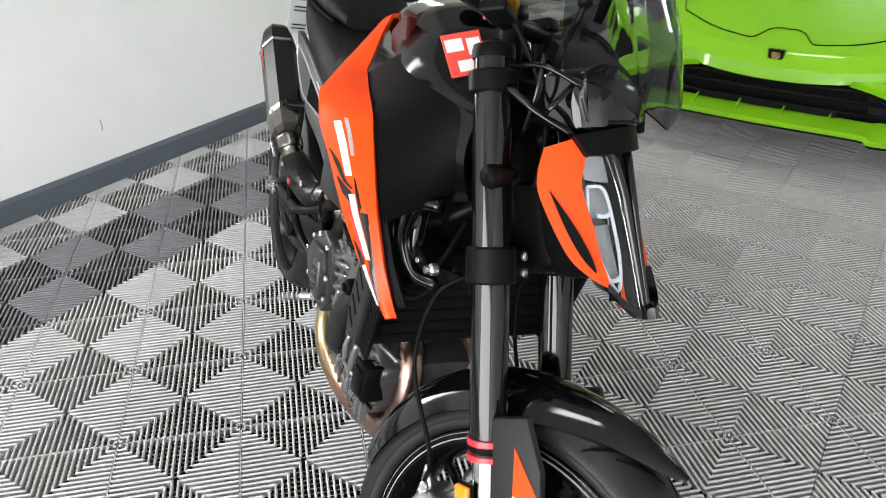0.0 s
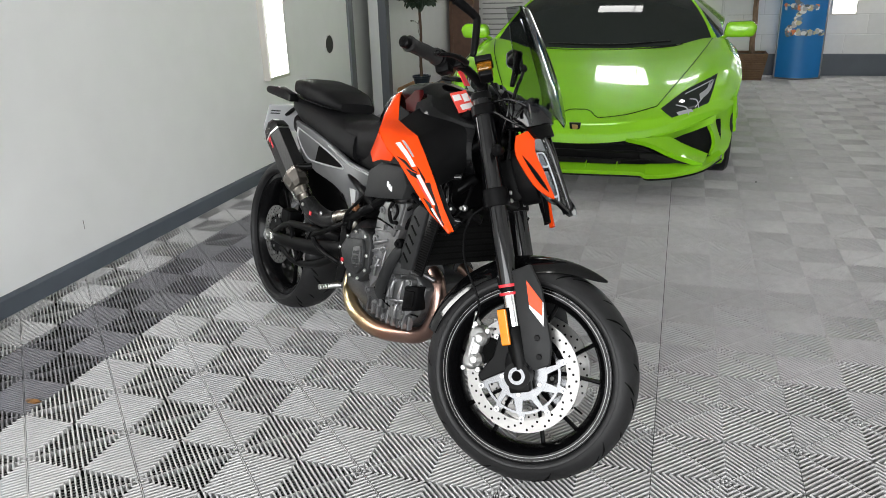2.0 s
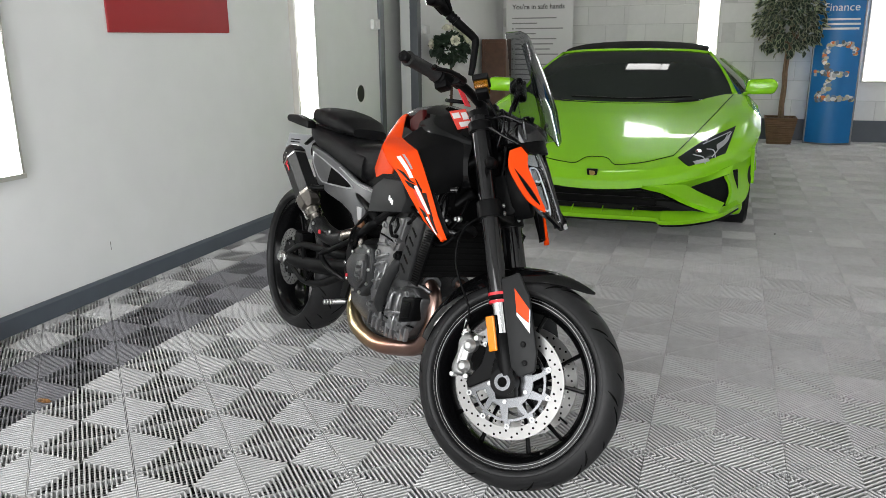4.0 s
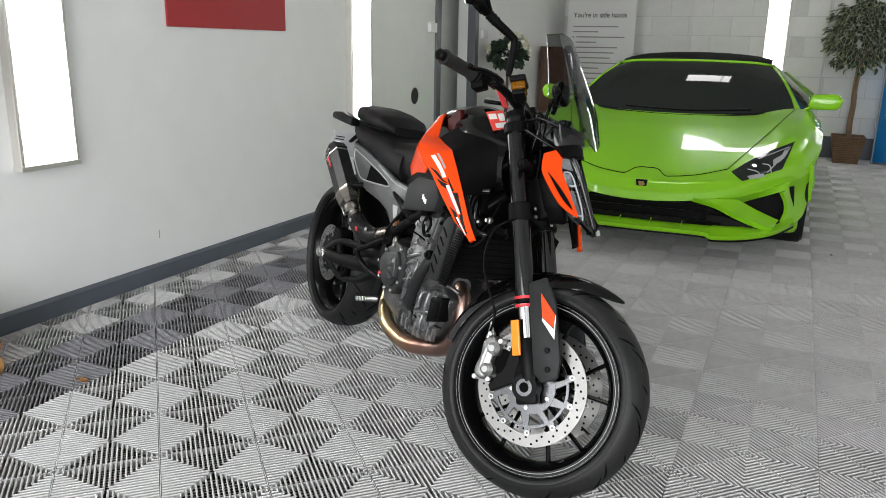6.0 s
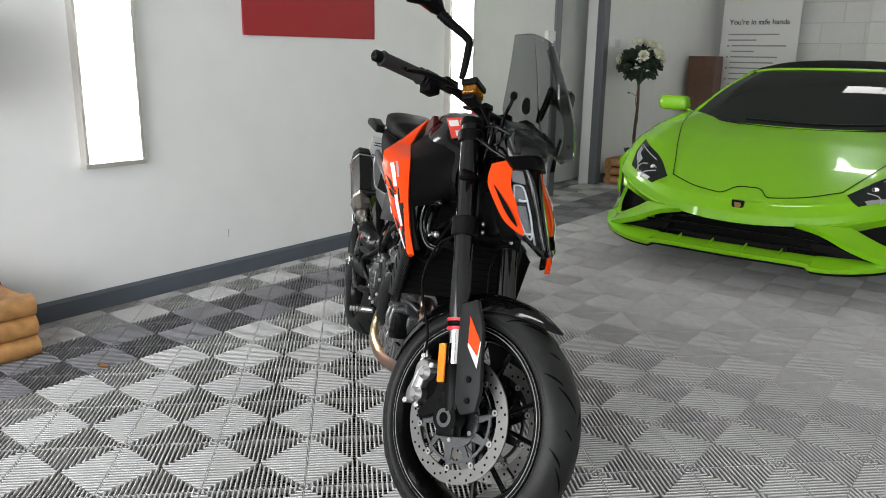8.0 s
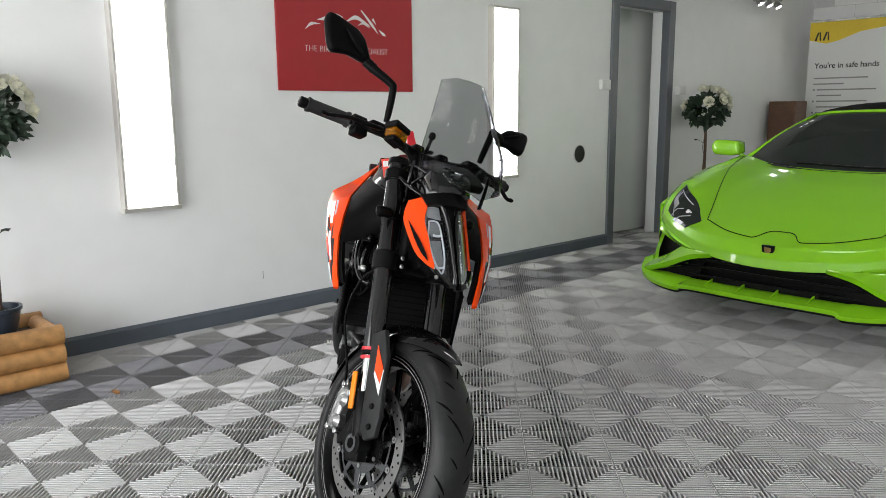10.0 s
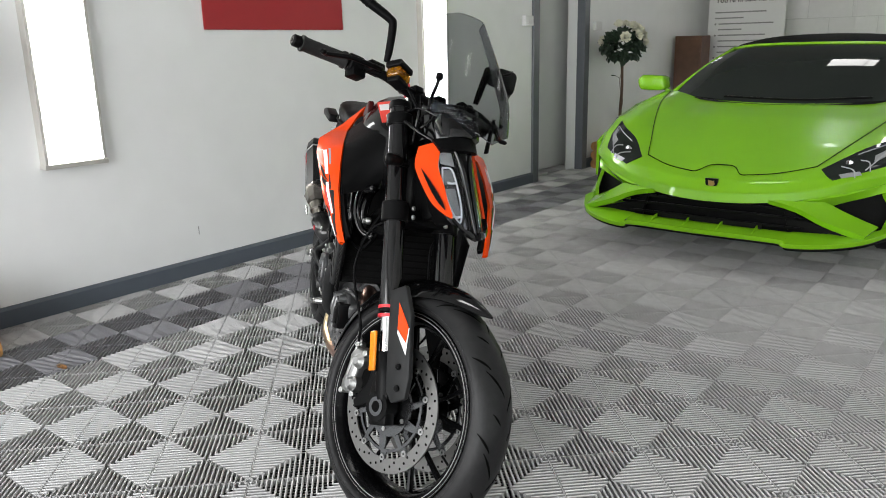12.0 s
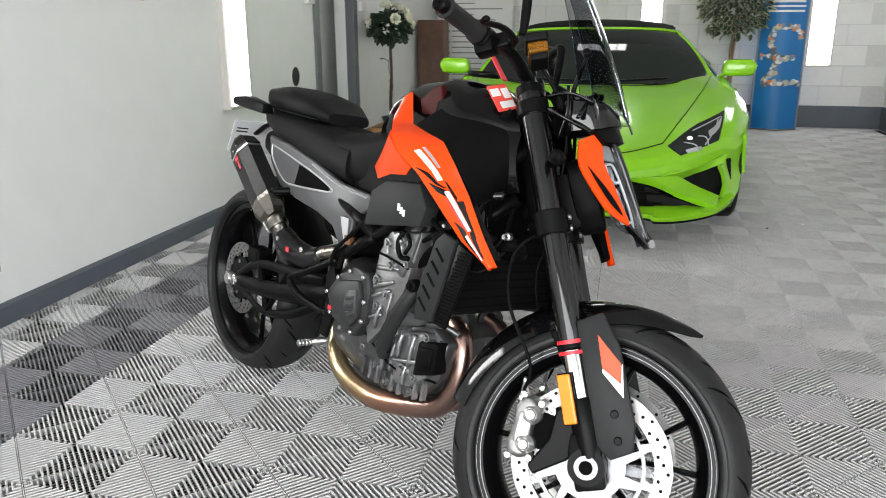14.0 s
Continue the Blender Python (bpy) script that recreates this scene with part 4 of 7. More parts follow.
GRAPHICS = (("white", ((5.05, 0.42, 0.56), (5.6, 0.37, 0.52), (6.3, 0.34, 0.48))), ("white", ((6.65, 0.33, 0.47), (7.3, 0.28, 0.42), (7.85, 0.22, 0.34))), ("white", ((7.95, 0.40, 0.54), (8.4, 0.42, 0.58), (8.75, 0.45, 0.62))),
            ("black", ((5.7, 0.82, 0.84), (6.0, 0.62, 0.76), (6.4, 0.5, 0.6), (6.55, 0.36, 0.42))), ("black", ((6.3, 0.76, 0.78), (6.6, 0.42, 0.7), (6.8, 0.36, 0.5))), ("black", ((6.35, 0.2, 0.32), (6.6, 0.1, 0.32), (7.4, 0.1, 0.26), (8.1, 0.14, 0.2))),
            ("black", ((7.5, 0.7, 0.72), (7.8, 0.42, 0.66), (8.4, 0.62, 0.78), (8.6, 0.64, 0.7))), ("black", ((7.88, 0.1, 0.3), (8.2, 0.18, 0.38), (8.7, 0.25, 0.4))), ("red", ((6.85, 0.52, 0.56), (7.4, 0.44, 0.5), (7.8, 0.36, 0.42))),
            ("pale", ((4.95, 0.3, 0.36), (5.4, 0.26, 0.33), (5.9, 0.24, 0.31))))
for s in (-1, 1):
    sh = part("tank_shroud", shroud_sheet(s, [(u, 0, 1) for u in np.linspace(0, 9, 55)], 0, 0.007, 10), M_ORANGE, bike, "orange tank shroud with black and white graphics", None, True, 35)
    flap = [[shroud_point(s, u, 1.0 + 0.0 * k) if k == 0 else tuple(np.array(shroud_point(s, u, 1.0)) + (np.array(q) * (1, s, 1) - np.array(shroud_point(s, u, 1.0))) * k / 4) for k in range(5)] for u, q in ((3.4, (0.865, 0.20, 0.81)), (4.0, (0.868, 0.21, 0.80)), (4.6, (0.885, 0.21, 0.775)), (5.2, (0.95, 0.225, 0.795)), (5.6, (1.02, 0.235, 0.803)))]
    part("shroud_flap", shell(flap[::-1] if s > 0 else flap, 0.005), M_ORANGE, sh, "orange lower corner", None, True, 50)
    for tone, rows in GRAPHICS:
        mt = {"white": M_WHITE, "black": M_BLKG, "red": M_RED, "pale": M_GREYL}[tone]
        fine = [(u, np.interp(u, [q[0] for q in rows], [q[1] for q in rows]), np.interp(u, [q[0] for q in rows], [q[2] for q in rows])) for u in np.linspace(rows[0][0], rows[-1][0], 14)]
        part("shroud_graphic", shroud_sheet(s, fine, 0.0085 if tone == "black" else 0.0095, 0.0008, 4), mt, sh, tone + " graphic")
    part("shroud_liner", shroud_sheet(s, [(u, 0.05, 0.95) for u in np.linspace(4.5, 8.8, 16)], -0.02, 0.012), M_BLKM, sh)
    part("side_cover", slab([(0.825, 0.655), (0.84, 0.74), (0.90, 0.775), (1.02, 0.783), (1.05, 0.735), (1.035, 0.69), (0.93, 0.672)], s * 0.178 - 0.02, s * 0.178 + 0.02, "y", 0.003), M_COVER, bike, "matt black side cover with a small white mark", None, True, 40)
    part("side_cover_mark", join(box(0.95, 0.959, s * 0.1985 - 0.0006, s * 0.1985 + 0.0006, 0.712, 0.728), box(0.961, 0.969, s * 0.1985 - 0.0006, s * 0.1985 + 0.0006, 0.706, 0.722), box(0.971, 0.979, s * 0.1985 - 0.0006, s * 0.1985 + 0.0006, 0.702, 0.717)), M_WHITE, bike, "small white badge bars")
    top = spline([(0.985, s * 0.135, 0.885), (1.05, s * 0.13, 0.905), (1.12, s * 0.108, 0.925), (1.185, s * 0.075, 0.92)], 6)
    low = spline([(1.0, s * 0.15, 0.80), (1.06, s * 0.13, 0.785), (1.13, s * 0.105, 0.775), (1.20, s * 0.07, 0.80)], 6)
    rows = [[top[i] + (low[i] - top[i]) * k / 8 + np.array((0, s * 0.014 * math.sin(math.pi * k / 8), 0)) for k in range(9)] for i in range(len(top))]
    inner = spline([(1.00, s * 0.100, 0.972), (1.10, s * 0.088, 0.962), (1.165, s * 0.080, 0.925), (1.180, s * 0.085, 0.865), (1.175, s * 0.100, 0.79)], 5)
    us = np.linspace(3.1, 7.2, len(inner))
    wing = [[np.array(shroud_point(s, u, 0.0, -0.004)) + (inner[i] - np.array(shroud_point(s, u, 0.0, -0.004))) * k / 8 + np.array((0, s * 0.006 * math.sin(math.pi * k / 8), 0)) for k in range(9)] for i, u in enumerate(us)]
    wp = part("tank_wing", shell(wing if s > 0 else wing[::-1], 0.005), M_BLKM, bike, "matt black panel from the shroud to the headstock", None, True, 50)

    def on_wing(i, k, lift):
        q = shell(wing if s > 0 else wing[::-1], -lift - 0.001)[0].reshape(2, len(us), 9, 3)[1]
        q = q if s > 0 else q[::-1]
        a0, k0 = min(int(i), len(us) - 2), min(int(k), 7)
        fa, fk = i - a0, k - k0
        return (q[a0, k0] * (1 - fk) + q[a0, k0 + 1] * fk) * (1 - fa) + (q[a0 + 1, k0] * (1 - fk) + q[a0 + 1, k0 + 1] * fk) * fa
    for i0, k0, k1 in ((4.2, 1.2, 3.0), (5.2, 0.9, 3.6)):
        dash = [[on_wing(i0 + di, k0 + (k1 - k0) * j / 3 + di * 0.5, 0.001) for j in range(4)] for di in (0.0, 0.45)]
        part("wing_mark", shell(dash, 0.0006), M_GREYL, wp, "pale printed dash")
    for i0, k0 in ((3.0, 6.0), (10.5, 5.0), (15.0, 3.0)):
        part("wing_bolt", at(cyl(0.006, -0.003, 0.003, 10, 0.001), Matrix.Translation(on_wing(i0, k0, 0.001))), M_BLKS, wp)
    crest = spline([(0.94, s * 0.098, 0.99), (1.02, s * 0.10, 0.988), (1.10, s * 0.085, 0.975), (1.175, s * 0.055, 0.95)], 6)
    cheek = [[crest[i] + (top[i] - crest[i]) * k / 6 + np.array((0, s * 0.012 * math.sin(math.pi * k / 6), 0)) for k in range(7)] for i in range(len(top))]
    part("tank_cheek", shell(cheek[::-1] if s > 0 else cheek, 0.006), M_TANK, bike, "gloss black tank cheek", None, True, 50)
    tside = part("tank_side", shell(rows[::-1] if s > 0 else rows, 0.006), M_TANK, bike, "gloss black tank side panel", None, True, 50)
    # dark red reflection in the black tank, put in as a coloured piece
    part("tank_insert", slab([(0.882, 0.966), (0.93, 1.0), (0.955, 1.005), (0.965, 0.967), (0.955, 0.935), (0.895, 0.935)], s * 0.112 - 0.008, s * 0.112 + 0.008, "y", 0.004), M_WINE, bike, "dark red reflection painted on the tank")
    for x, y, z in ((1.065, 0.142, 0.868), (1.12, 0.122, 0.87)):
        part("panel_bolt", bolt(x, s * y, z, 0.006, side=s), M_BLKS, tside)

seat = part("rider_seat", loft([(0.30, 0.09, 0.77, 0.87), (0.40, 0.118, 0.745, 0.872), (0.52, 0.122, 0.72, 0.858), (0.64, 0.105, 0.71, 0.875), (0.74, 0.08, 0.71, 0.91)], 22, 3.0), M_SEAT, bike, "black vinyl rider seat", None, True, 60)
part("pillion_seat", loft([(0.03, 0.06, 0.905, 0.935), (0.06, 0.085, 0.893, 0.958), (0.15, 0.10, 0.882, 0.966), (0.23, 0.107, 0.878, 0.958), (0.33, 0.10, 0.872, 0.94), (0.41, 0.07, 0.868, 0.903)], 22, 3.4), M_SEAT, bike, "black pillion seat pad", None, True, 60)
part("seat_seam", tube([(0.045, -0.082, 0.9), (0.15, -0.1035, 0.893), (0.27, -0.108, 0.886), (0.39, -0.094, 0.878)], 0.003, 8, 6), M_BLKM, bike, "", None, True)
tail = part("tail_unit", loft([(0.0, 0.05, 0.865, 0.9), (0.06, 0.088, 0.835, 0.897), (0.15, 0.106, 0.80, 0.89), (0.30, 0.122, 0.765, 0.88), (0.46, 0.127, 0.735, 0.862), (0.6, 0.12, 0.715, 0.83)], 20, 3.6), M_SEAT, bike, "matt black tail unit", None, True, 50)
part("plate_arm", tube([(0.06, 0, 0.85), (-0.08, 0, 0.83), (-0.17, 0, 0.79)], [0.016, 0.012, 0.010], 10, 5, flat=0.6), M_BLKM, tail, "", None, True)
plate = part("number_plate", at(box(-0.002, 0.002, -0.085, 0.085, -0.06, 0.06, 0.0015), pose(-0.185, 0, 0.775, 0, 22, 0)), M_PLATE, bike, "pale number plate behind the tail")
part("plate_bars", at(join(*[box(0.0021, 0.0027, -0.072, -0.03, z, z + 0.005) for z in (0.03, 0.018, -0.03, -0.042)]), pose(-0.185, 0, 0.775, 0, 22, 0)), M_COVER, plate)
part("tail_lamp", box(-0.012, -0.002, -0.04, 0.04, 0.875, 0.895, 0.003), M_RED, tail, "dark red tail lamp")
for s in (-1, 1):
    part("grab_handle", slab([(0.12, 0.90), (0.0, 0.918), (-0.085, 0.912), (-0.105, 0.9), (-0.09, 0.884), (0.02, 0.876), (0.12, 0.87)], s * 0.112 - 0.02, s * 0.112 + 0.02, "y", 0.007), M_BLKS, bike, "black grab handle", None, True, 40)
    # grey subframe panel with a framed three-cornered recess
    y0, y1 = sorted((s * 0.112, s * 0.13))
    rail = part("subframe_panel", slab([(0.18, 0.81), (0.20, 0.735), (0.27, 0.67), (0.37, 0.645), (0.50, 0.628), (0.58, 0.605), (0.645, 0.54), (0.675, 0.55), (0.675, 0.64), (0.745, 0.68), (0.74, 0.715), (0.60, 0.725), (0.45, 0.765), (0.30, 0.795)], y0, y1, "y", 0.005), M_GREY, bike, "grey cast subframe panel", None, True, 45)
    hole = [(0.205, 0.785), (0.215, 0.745), (0.29, 0.69), (0.36, 0.682), (0.545, 0.692), (0.56, 0.703), (0.47, 0.73), (0.32, 0.763)]
    part("subframe_inset", slab([(0.36, 0.685), (0.543, 0.694), (0.556, 0.703), (0.47, 0.727), (0.38, 0.745)], s * 0.1306 - 0.001, s * 0.1306 + 0.001, "y"), M_GROOVE, rail)
    part("subframe_edge", tube([(x, s * 0.1305, z) for x, z in hole + hole[:1]], 0.0028, 6, 4), M_GREYL, rail, "pale edge of the recess")
    part("subframe_crease", tube([(0.45, s * 0.131, 0.755), (0.60, s * 0.1315, 0.717), (0.73, s * 0.131, 0.705)], 0.0026, 6, 4), M_GREYL, rail, "pale crease")
    part("subframe_flash", slab([(0.622, 0.64), (0.662, 0.64), (0.668, 0.56), (0.66, 0.555)], s * 0.132 - 0.0015, s * 0.132 + 0.0015, "y", 0.001), M_GREYL, rail, "pale grey flash")
# inner tail filler, frame, shock
part("airbox", loft([(0.45, 0.08, 0.55, 0.80), (0.62, 0.095, 0.52, 0.86), (0.85, 0.11, 0.60, 0.86), (1.0, 0.11, 0.62, 0.9), (1.12, 0.07, 0.68, 0.95)], 18, 3.5), M_BLKM, bike, "", None, True, 50)
part("undertray", loft([(0.02, 0.06, 0.74, 0.82), (0.2, 0.08, 0.66, 0.80), (0.42, 0.085, 0.6, 0.78)], 16, 3), M_BLKM, bike, "", None, True, 50)
for s in (-1, 1):
    for a, b in (((1.19, s * 0.03, 0.90), (0.80, s * 0.14, 0.62)), ((1.16, s * 0.03, 0.78), (0.92, s * 0.13, 0.56)), ((0.80, s * 0.14, 0.62), (0.60, s * 0.12, 0.52)), ((0.80, s * 0.14, 0.62), (0.60, s * 0.115, 0.68)), ((0.60, s * 0.12, 0.52), (0.58, s * 0.11, 0.34)), ((1.0, s * 0.09, 0.76), (0.92, s * 0.13, 0.56))):
        part("frame_tube", tube([a, b], 0.016, 12, 2), M_BLKS, bike, "", None, True)
part("head_tube", tube([(1.13, 0, 0.95), (1.235, 0, 0.715)], 0.036, 18, 2), M_BLKS, bike, "", None, True)
part("shock_absorber", join(tube([(0.56, 0, 0.62), (0.44, 0, 0.36)], 0.02, 14, 2), *[at(lathe([(0.034 + 0.005 * math.cos(q), 0.005 * math.sin(q)) for q in np.linspace(0, 6.28, 8)[:-1]], 20), pose(0.55 - 0.1 * k / 7, 0, 0.6 - 0.21 * k / 7, 64, 0, 0) @ pose(0, 0, 0, 0, 0, 0)) for k in range(8)]), M_BLKS, bike, "", None, True, 40)
# swingarm with braces
for s in (-1, 1):
    y1, y0 = s * 0.112, s * 0.09
    arm = part("swingarm", join(
        tube([(-0.02, y1, 0.315), (0.12, y1, 0.32), (0.35, s * 0.108, 0.355), (0.56, y0, 0.40)], [0.022, 0.026, 0.03, 0.036], 12, 5, flat=0.5, up=(0, 1, 0)),
        tube([(0.02, y1, 0.335), (0.16, y1, 0.40), (0.36, s * 0.105, 0.42), (0.52, y0, 0.43)], [0.012, 0.014, 0.016, 0.02], 10, 5, flat=0.6, up=(0, 1, 0)),
        tube([(0.08, y1, 0.29), (0.2, y1, 0.26), (0.36, s * 0.105, 0.29), (0.5, y0, 0.36)], [0.012, 0.012, 0.014, 0.018], 10, 5, flat=0.6, up=(0, 1, 0)),
        tube([(0.16, y1, 0.40), (0.24, y1, 0.27)], [0.01, 0.01], 8, 3, flat=0.7), tube([(0.24, y1, 0.27), (0.34, s * 0.106, 0.42)], [0.01, 0.01], 8, 3, flat=0.7)), M_BLKS, bike, "black braced swingarm", None, True, 45)
    part("axle_block", box(-0.03, 0.035, s * 0.125 - 0.01, s * 0.125 + 0.01, 0.298, 0.334, 0.004), M_STEEL if s < 0 else M_BLKS, arm, "bright axle adjuster")
    part("adjuster_bolt", join(bolt(0.045, s * 0.128, 0.316, 0.006, side=s), bolt(0.015, s * 0.137, 0.325, 0.005, side=s)), M_STEEL, arm)
    # rear footrest hangers with folding pegs
    part("hanger", tube([(0.62, s * 0.125, 0.52), (0.50, s * 0.14, 0.46), (0.42, s * 0.148, 0.42), (0.47, s * 0.14, 0.38), (0.60, s * 0.125, 0.36)], 0.010, 10, 6), M_BLKS, bike, "", None, True)
    peg = part("rider_footrest", join(tube([(0.60, s * 0.12, 0.285), (0.585, s * 0.155, 0.28)], 0.010, 10, 2), *[at(cyl(0.0095, s * 0.15 + s * 0.011 * k - 0.004, s * 0.15 + s * 0.011 * k + 0.004, 14, 0.002), pose(0.584, 0, 0.279)) for k in range(5)]), M_STEEL, bike, "ribbed steel footrest", None, True, 40)
    part("heel_plate", slab([(0.58, 0.30), (0.62, 0.30), (0.66, 0.42), (0.62, 0.50), (0.585, 0.47), (0.60, 0.40)], s * 0.13 - 0.004, s * 0.13 + 0.004, "y", 0.002), M_BLKS, bike)
part("rear_caliper", box(0.06, 0.13, -0.118, -0.06, 0.345, 0.40, 0.008), M_BLKM, bike, "", RW @ pose(0.02, 0, -0.27))
part("rear_hugger", shell([[((0.345 - 0.03 * abs(u) ** 3) * math.cos(radians(a)), 0.085 * u, (0.345 - 0.03 * abs(u) ** 3) * math.sin(radians(a))) for u in np.linspace(-1, 1, 9)] for a in np.linspace(20, 95, 14)], 0.003), M_BLKM, bike, "", RW, True, 50)
part("chain", tube([(0.0, 0.095, 0.41), (0.5, 0.09, 0.45), (0.56, 0.09, 0.40), (0.5, 0.09, 0.36), (0.0, 0.095, 0.22)], 0.009, 6, 6, flat=1.2), M_CASTD, bike)
part("sprocket", cyl(0.1, 0.088, 0.096, 42), M_BLKS, bike, "", RW)
part("side_stand", tube([(0.62, 0.10, 0.30), (0.60, 0.19, 0.18), (0.585, 0.262, 0.060), (0.60, 0.285, 0.0535)], [0.013, 0.012, 0.011, 0.014], 12, 6), M_BLKS, bike, "black side stand on the floor", None, True)


# engine
eng = part("engine", join(loft([(0.56, 0.09, 0.30, 0.50), (0.62, 0.115, 0.25, 0.53), (0.74, 0.125, 0.225, 0.54), (0.88, 0.12, 0.22, 0.50), (0.99, 0.10, 0.25, 0.46), (1.07, 0.085, 0.285, 0.455), (1.10, 0.07, 0.33, 0.44)], 24, 3.6)), M_CAST, bike, "grey cast twin-cylinder engine", None, True, 45)
part("cylinder_head", at(loft([(-0.08, 0.105, -0.12, 0.14), (0.0, 0.118, -0.13, 0.165), (0.09, 0.105, -0.11, 0.14)], 20, 4.5), pose(0.885, 0, 0.56, 0, 14, 0)), M_CAST, eng, "", None, True, 40)
part("cam_cover", at(loft([(-0.075, 0.10, 0.0, 0.06), (0.0, 0.11, 0.0, 0.075), (0.085, 0.1, 0.0, 0.055)], 18, 4), pose(0.93, 0, 0.70, 0, 14, 0)), M_CASTD, eng, "", None, True, 40)
clutch = part("clutch_cover", join(slab([(0.686, 0.50), (0.75, 0.532), (0.806, 0.527), (0.828, 0.494), (0.822, 0.402), (0.776, 0.352), (0.72, 0.352), (0.665, 0.379), (0.632, 0.438)], -0.158, -0.11, "y", 0.009), slab([(0.70, 0.485), (0.79, 0.505), (0.806, 0.47), (0.80, 0.41), (0.766, 0.375), (0.69, 0.395), (0.662, 0.44)], -0.170, -0.15, "y", 0.007)), M_CASTD, eng, "dark grey clutch cover", None, True, 40)
part("clutch_inset", slab([(0.750, 0.470), (0.792, 0.482), (0.798, 0.418), (0.765, 0.402), (0.742, 0.420)], -0.176, -0.165, "y", 0.004), M_CAST, clutch, "", None, True, 40)
for k in range(3):
    part("clutch_step", slab([(0.758, 0.458 - 0.020 * k), (0.788, 0.466 - 0.020 * k), (0.789, 0.455 - 0.020 * k), (0.757, 0.447 - 0.020 * k)], -0.180, -0.172, "y", 0.002), M_CASTD, clutch)
head = part("head_plate", slab([(0.858, 0.645), (0.985, 0.668), (0.968, 0.60), (0.942, 0.518), (0.905, 0.45), (0.872, 0.40), (0.82, 0.345), (0.80, 0.40), (0.82, 0.45), (0.815, 0.525), (0.825, 0.59)], -0.142, -0.10, "y", 0.007), M_CASTL, eng, "pale grey cast cylinder side", None, True, 40)
part("head_upper", slab([(0.868, 0.648), (0.98, 0.664), (0.962, 0.602), (0.935, 0.545), (0.868, 0.575)], -0.150, -0.13, "y", 0.006), M_CASTL, head, "", None, True, 40)
case = part("case_plate", slab([(0.75, 0.345), (0.795, 0.278), (0.87, 0.25), (0.97, 0.262), (1.04, 0.29), (1.09, 0.345), (1.105, 0.43), (1.04, 0.462), (0.95, 0.43), (0.86, 0.40), (0.80, 0.395)], -0.126, -0.08, "y", 0.010), M_CAST, eng, "cast crankcase side", None, True, 40)
part("case_front", slab([(0.93, 0.41), (1.03, 0.445), (1.075, 0.42), (1.06, 0.34), (1.0, 0.295), (0.94, 0.29), (0.92, 0.35)], -0.140, -0.11, "y", 0.009), M_CASTL, eng, "", None, True, 40)
part("oil_filter_cover", join(slab([(1.03, 0.422), (1.098, 0.436), (1.096, 0.36), (1.022, 0.335)], -0.152, -0.11, "y", 0.007), slab([(1.04, 0.41), (1.088, 0.42), (1.086, 0.37), (1.034, 0.352)], -0.157, -0.14, "y", 0.005)), M_BLKM, eng, "black square oil filter cover", None, True, 40)
part("coolant_hose", tube([(1.005, -0.15, 0.545), (0.992, -0.165, 0.515), (0.968, -0.170, 0.472), (0.938, -0.165, 0.428), (0.905, -0.155, 0.37), (0.893, -0.14, 0.345)], [0.014, 0.017, 0.0185, 0.019, 0.0185, 0.017], 18, 7), M_COVER, eng, "thick black coolant hose", None, True)
for x, y, z in ((1.0, -0.156, 0.532), (0.899, -0.15, 0.358)):
    part("hose_clip", at(lathe([(0.021, -0.004), (0.021, 0.004), (0.016, 0.004), (0.016, -0.004)], 22), pose(x, y, z, 62, 0, 20)), M_BLKS, eng)
part("hose_elbow", at(join(cyl(0.015, -0.012, 0.012, 20, 0.003), cyl(0.008, -0.018, 0.0, 6)), pose(1.008, -0.168, 0.548)), M_BLKM, eng, "", None, True, 40)
BOSSES = ((0.836, 0.517, 0.142, 0.014), (0.877, 0.493, 0.142, 0.012), (0.895, 0.569, 0.150, 0.013), (0.845, 0.455, 0.142, 0.010), (0.93, 0.635, 0.150, 0.010), (0.872, 0.62, 0.150, 0.012), (0.955, 0.585, 0.150, 0.009), (0.923, 0.372, 0.126, 0.016), (0.959, 0.421, 0.140, 0.013), (0.975, 0.33, 0.140, 0.019), (1.02, 0.33, 0.140, 0.011), (1.05, 0.435, 0.140, 0.011), (1.08, 0.425, 0.126, 0.011), (0.945, 0.30, 0.126, 0.012), (0.87, 0.36, 0.126, 0.013), (0.84, 0.30, 0.126, 0.011), (0.90, 0.275, 0.126, 0.010), (1.0, 0.285, 0.126, 0.010), (0.79, 0.33, 0.126, 0.010))
for x, z, y, r in BOSSES:
    part("boss", at(join(lathe([(r, -0.007), (r, 0.02), (r * 0.62, 0.02), (r * 0.62, -0.007)], 20), cyl(r * 0.5, -0.012, 0.01, 6)), pose(x, -y, z)), M_CASTL, eng, "", None, True, 35)
for x, z in ((0.69, 0.49), (0.74, 0.518), (0.80, 0.516), (0.815, 0.455), (0.812, 0.405), (0.77, 0.365), (0.72, 0.362), (0.668, 0.39), (0.645, 0.44)):
    part("engine_bolt", bolt(x, -0.158, z, 0.0062, 0.008), M_STEEL, eng)
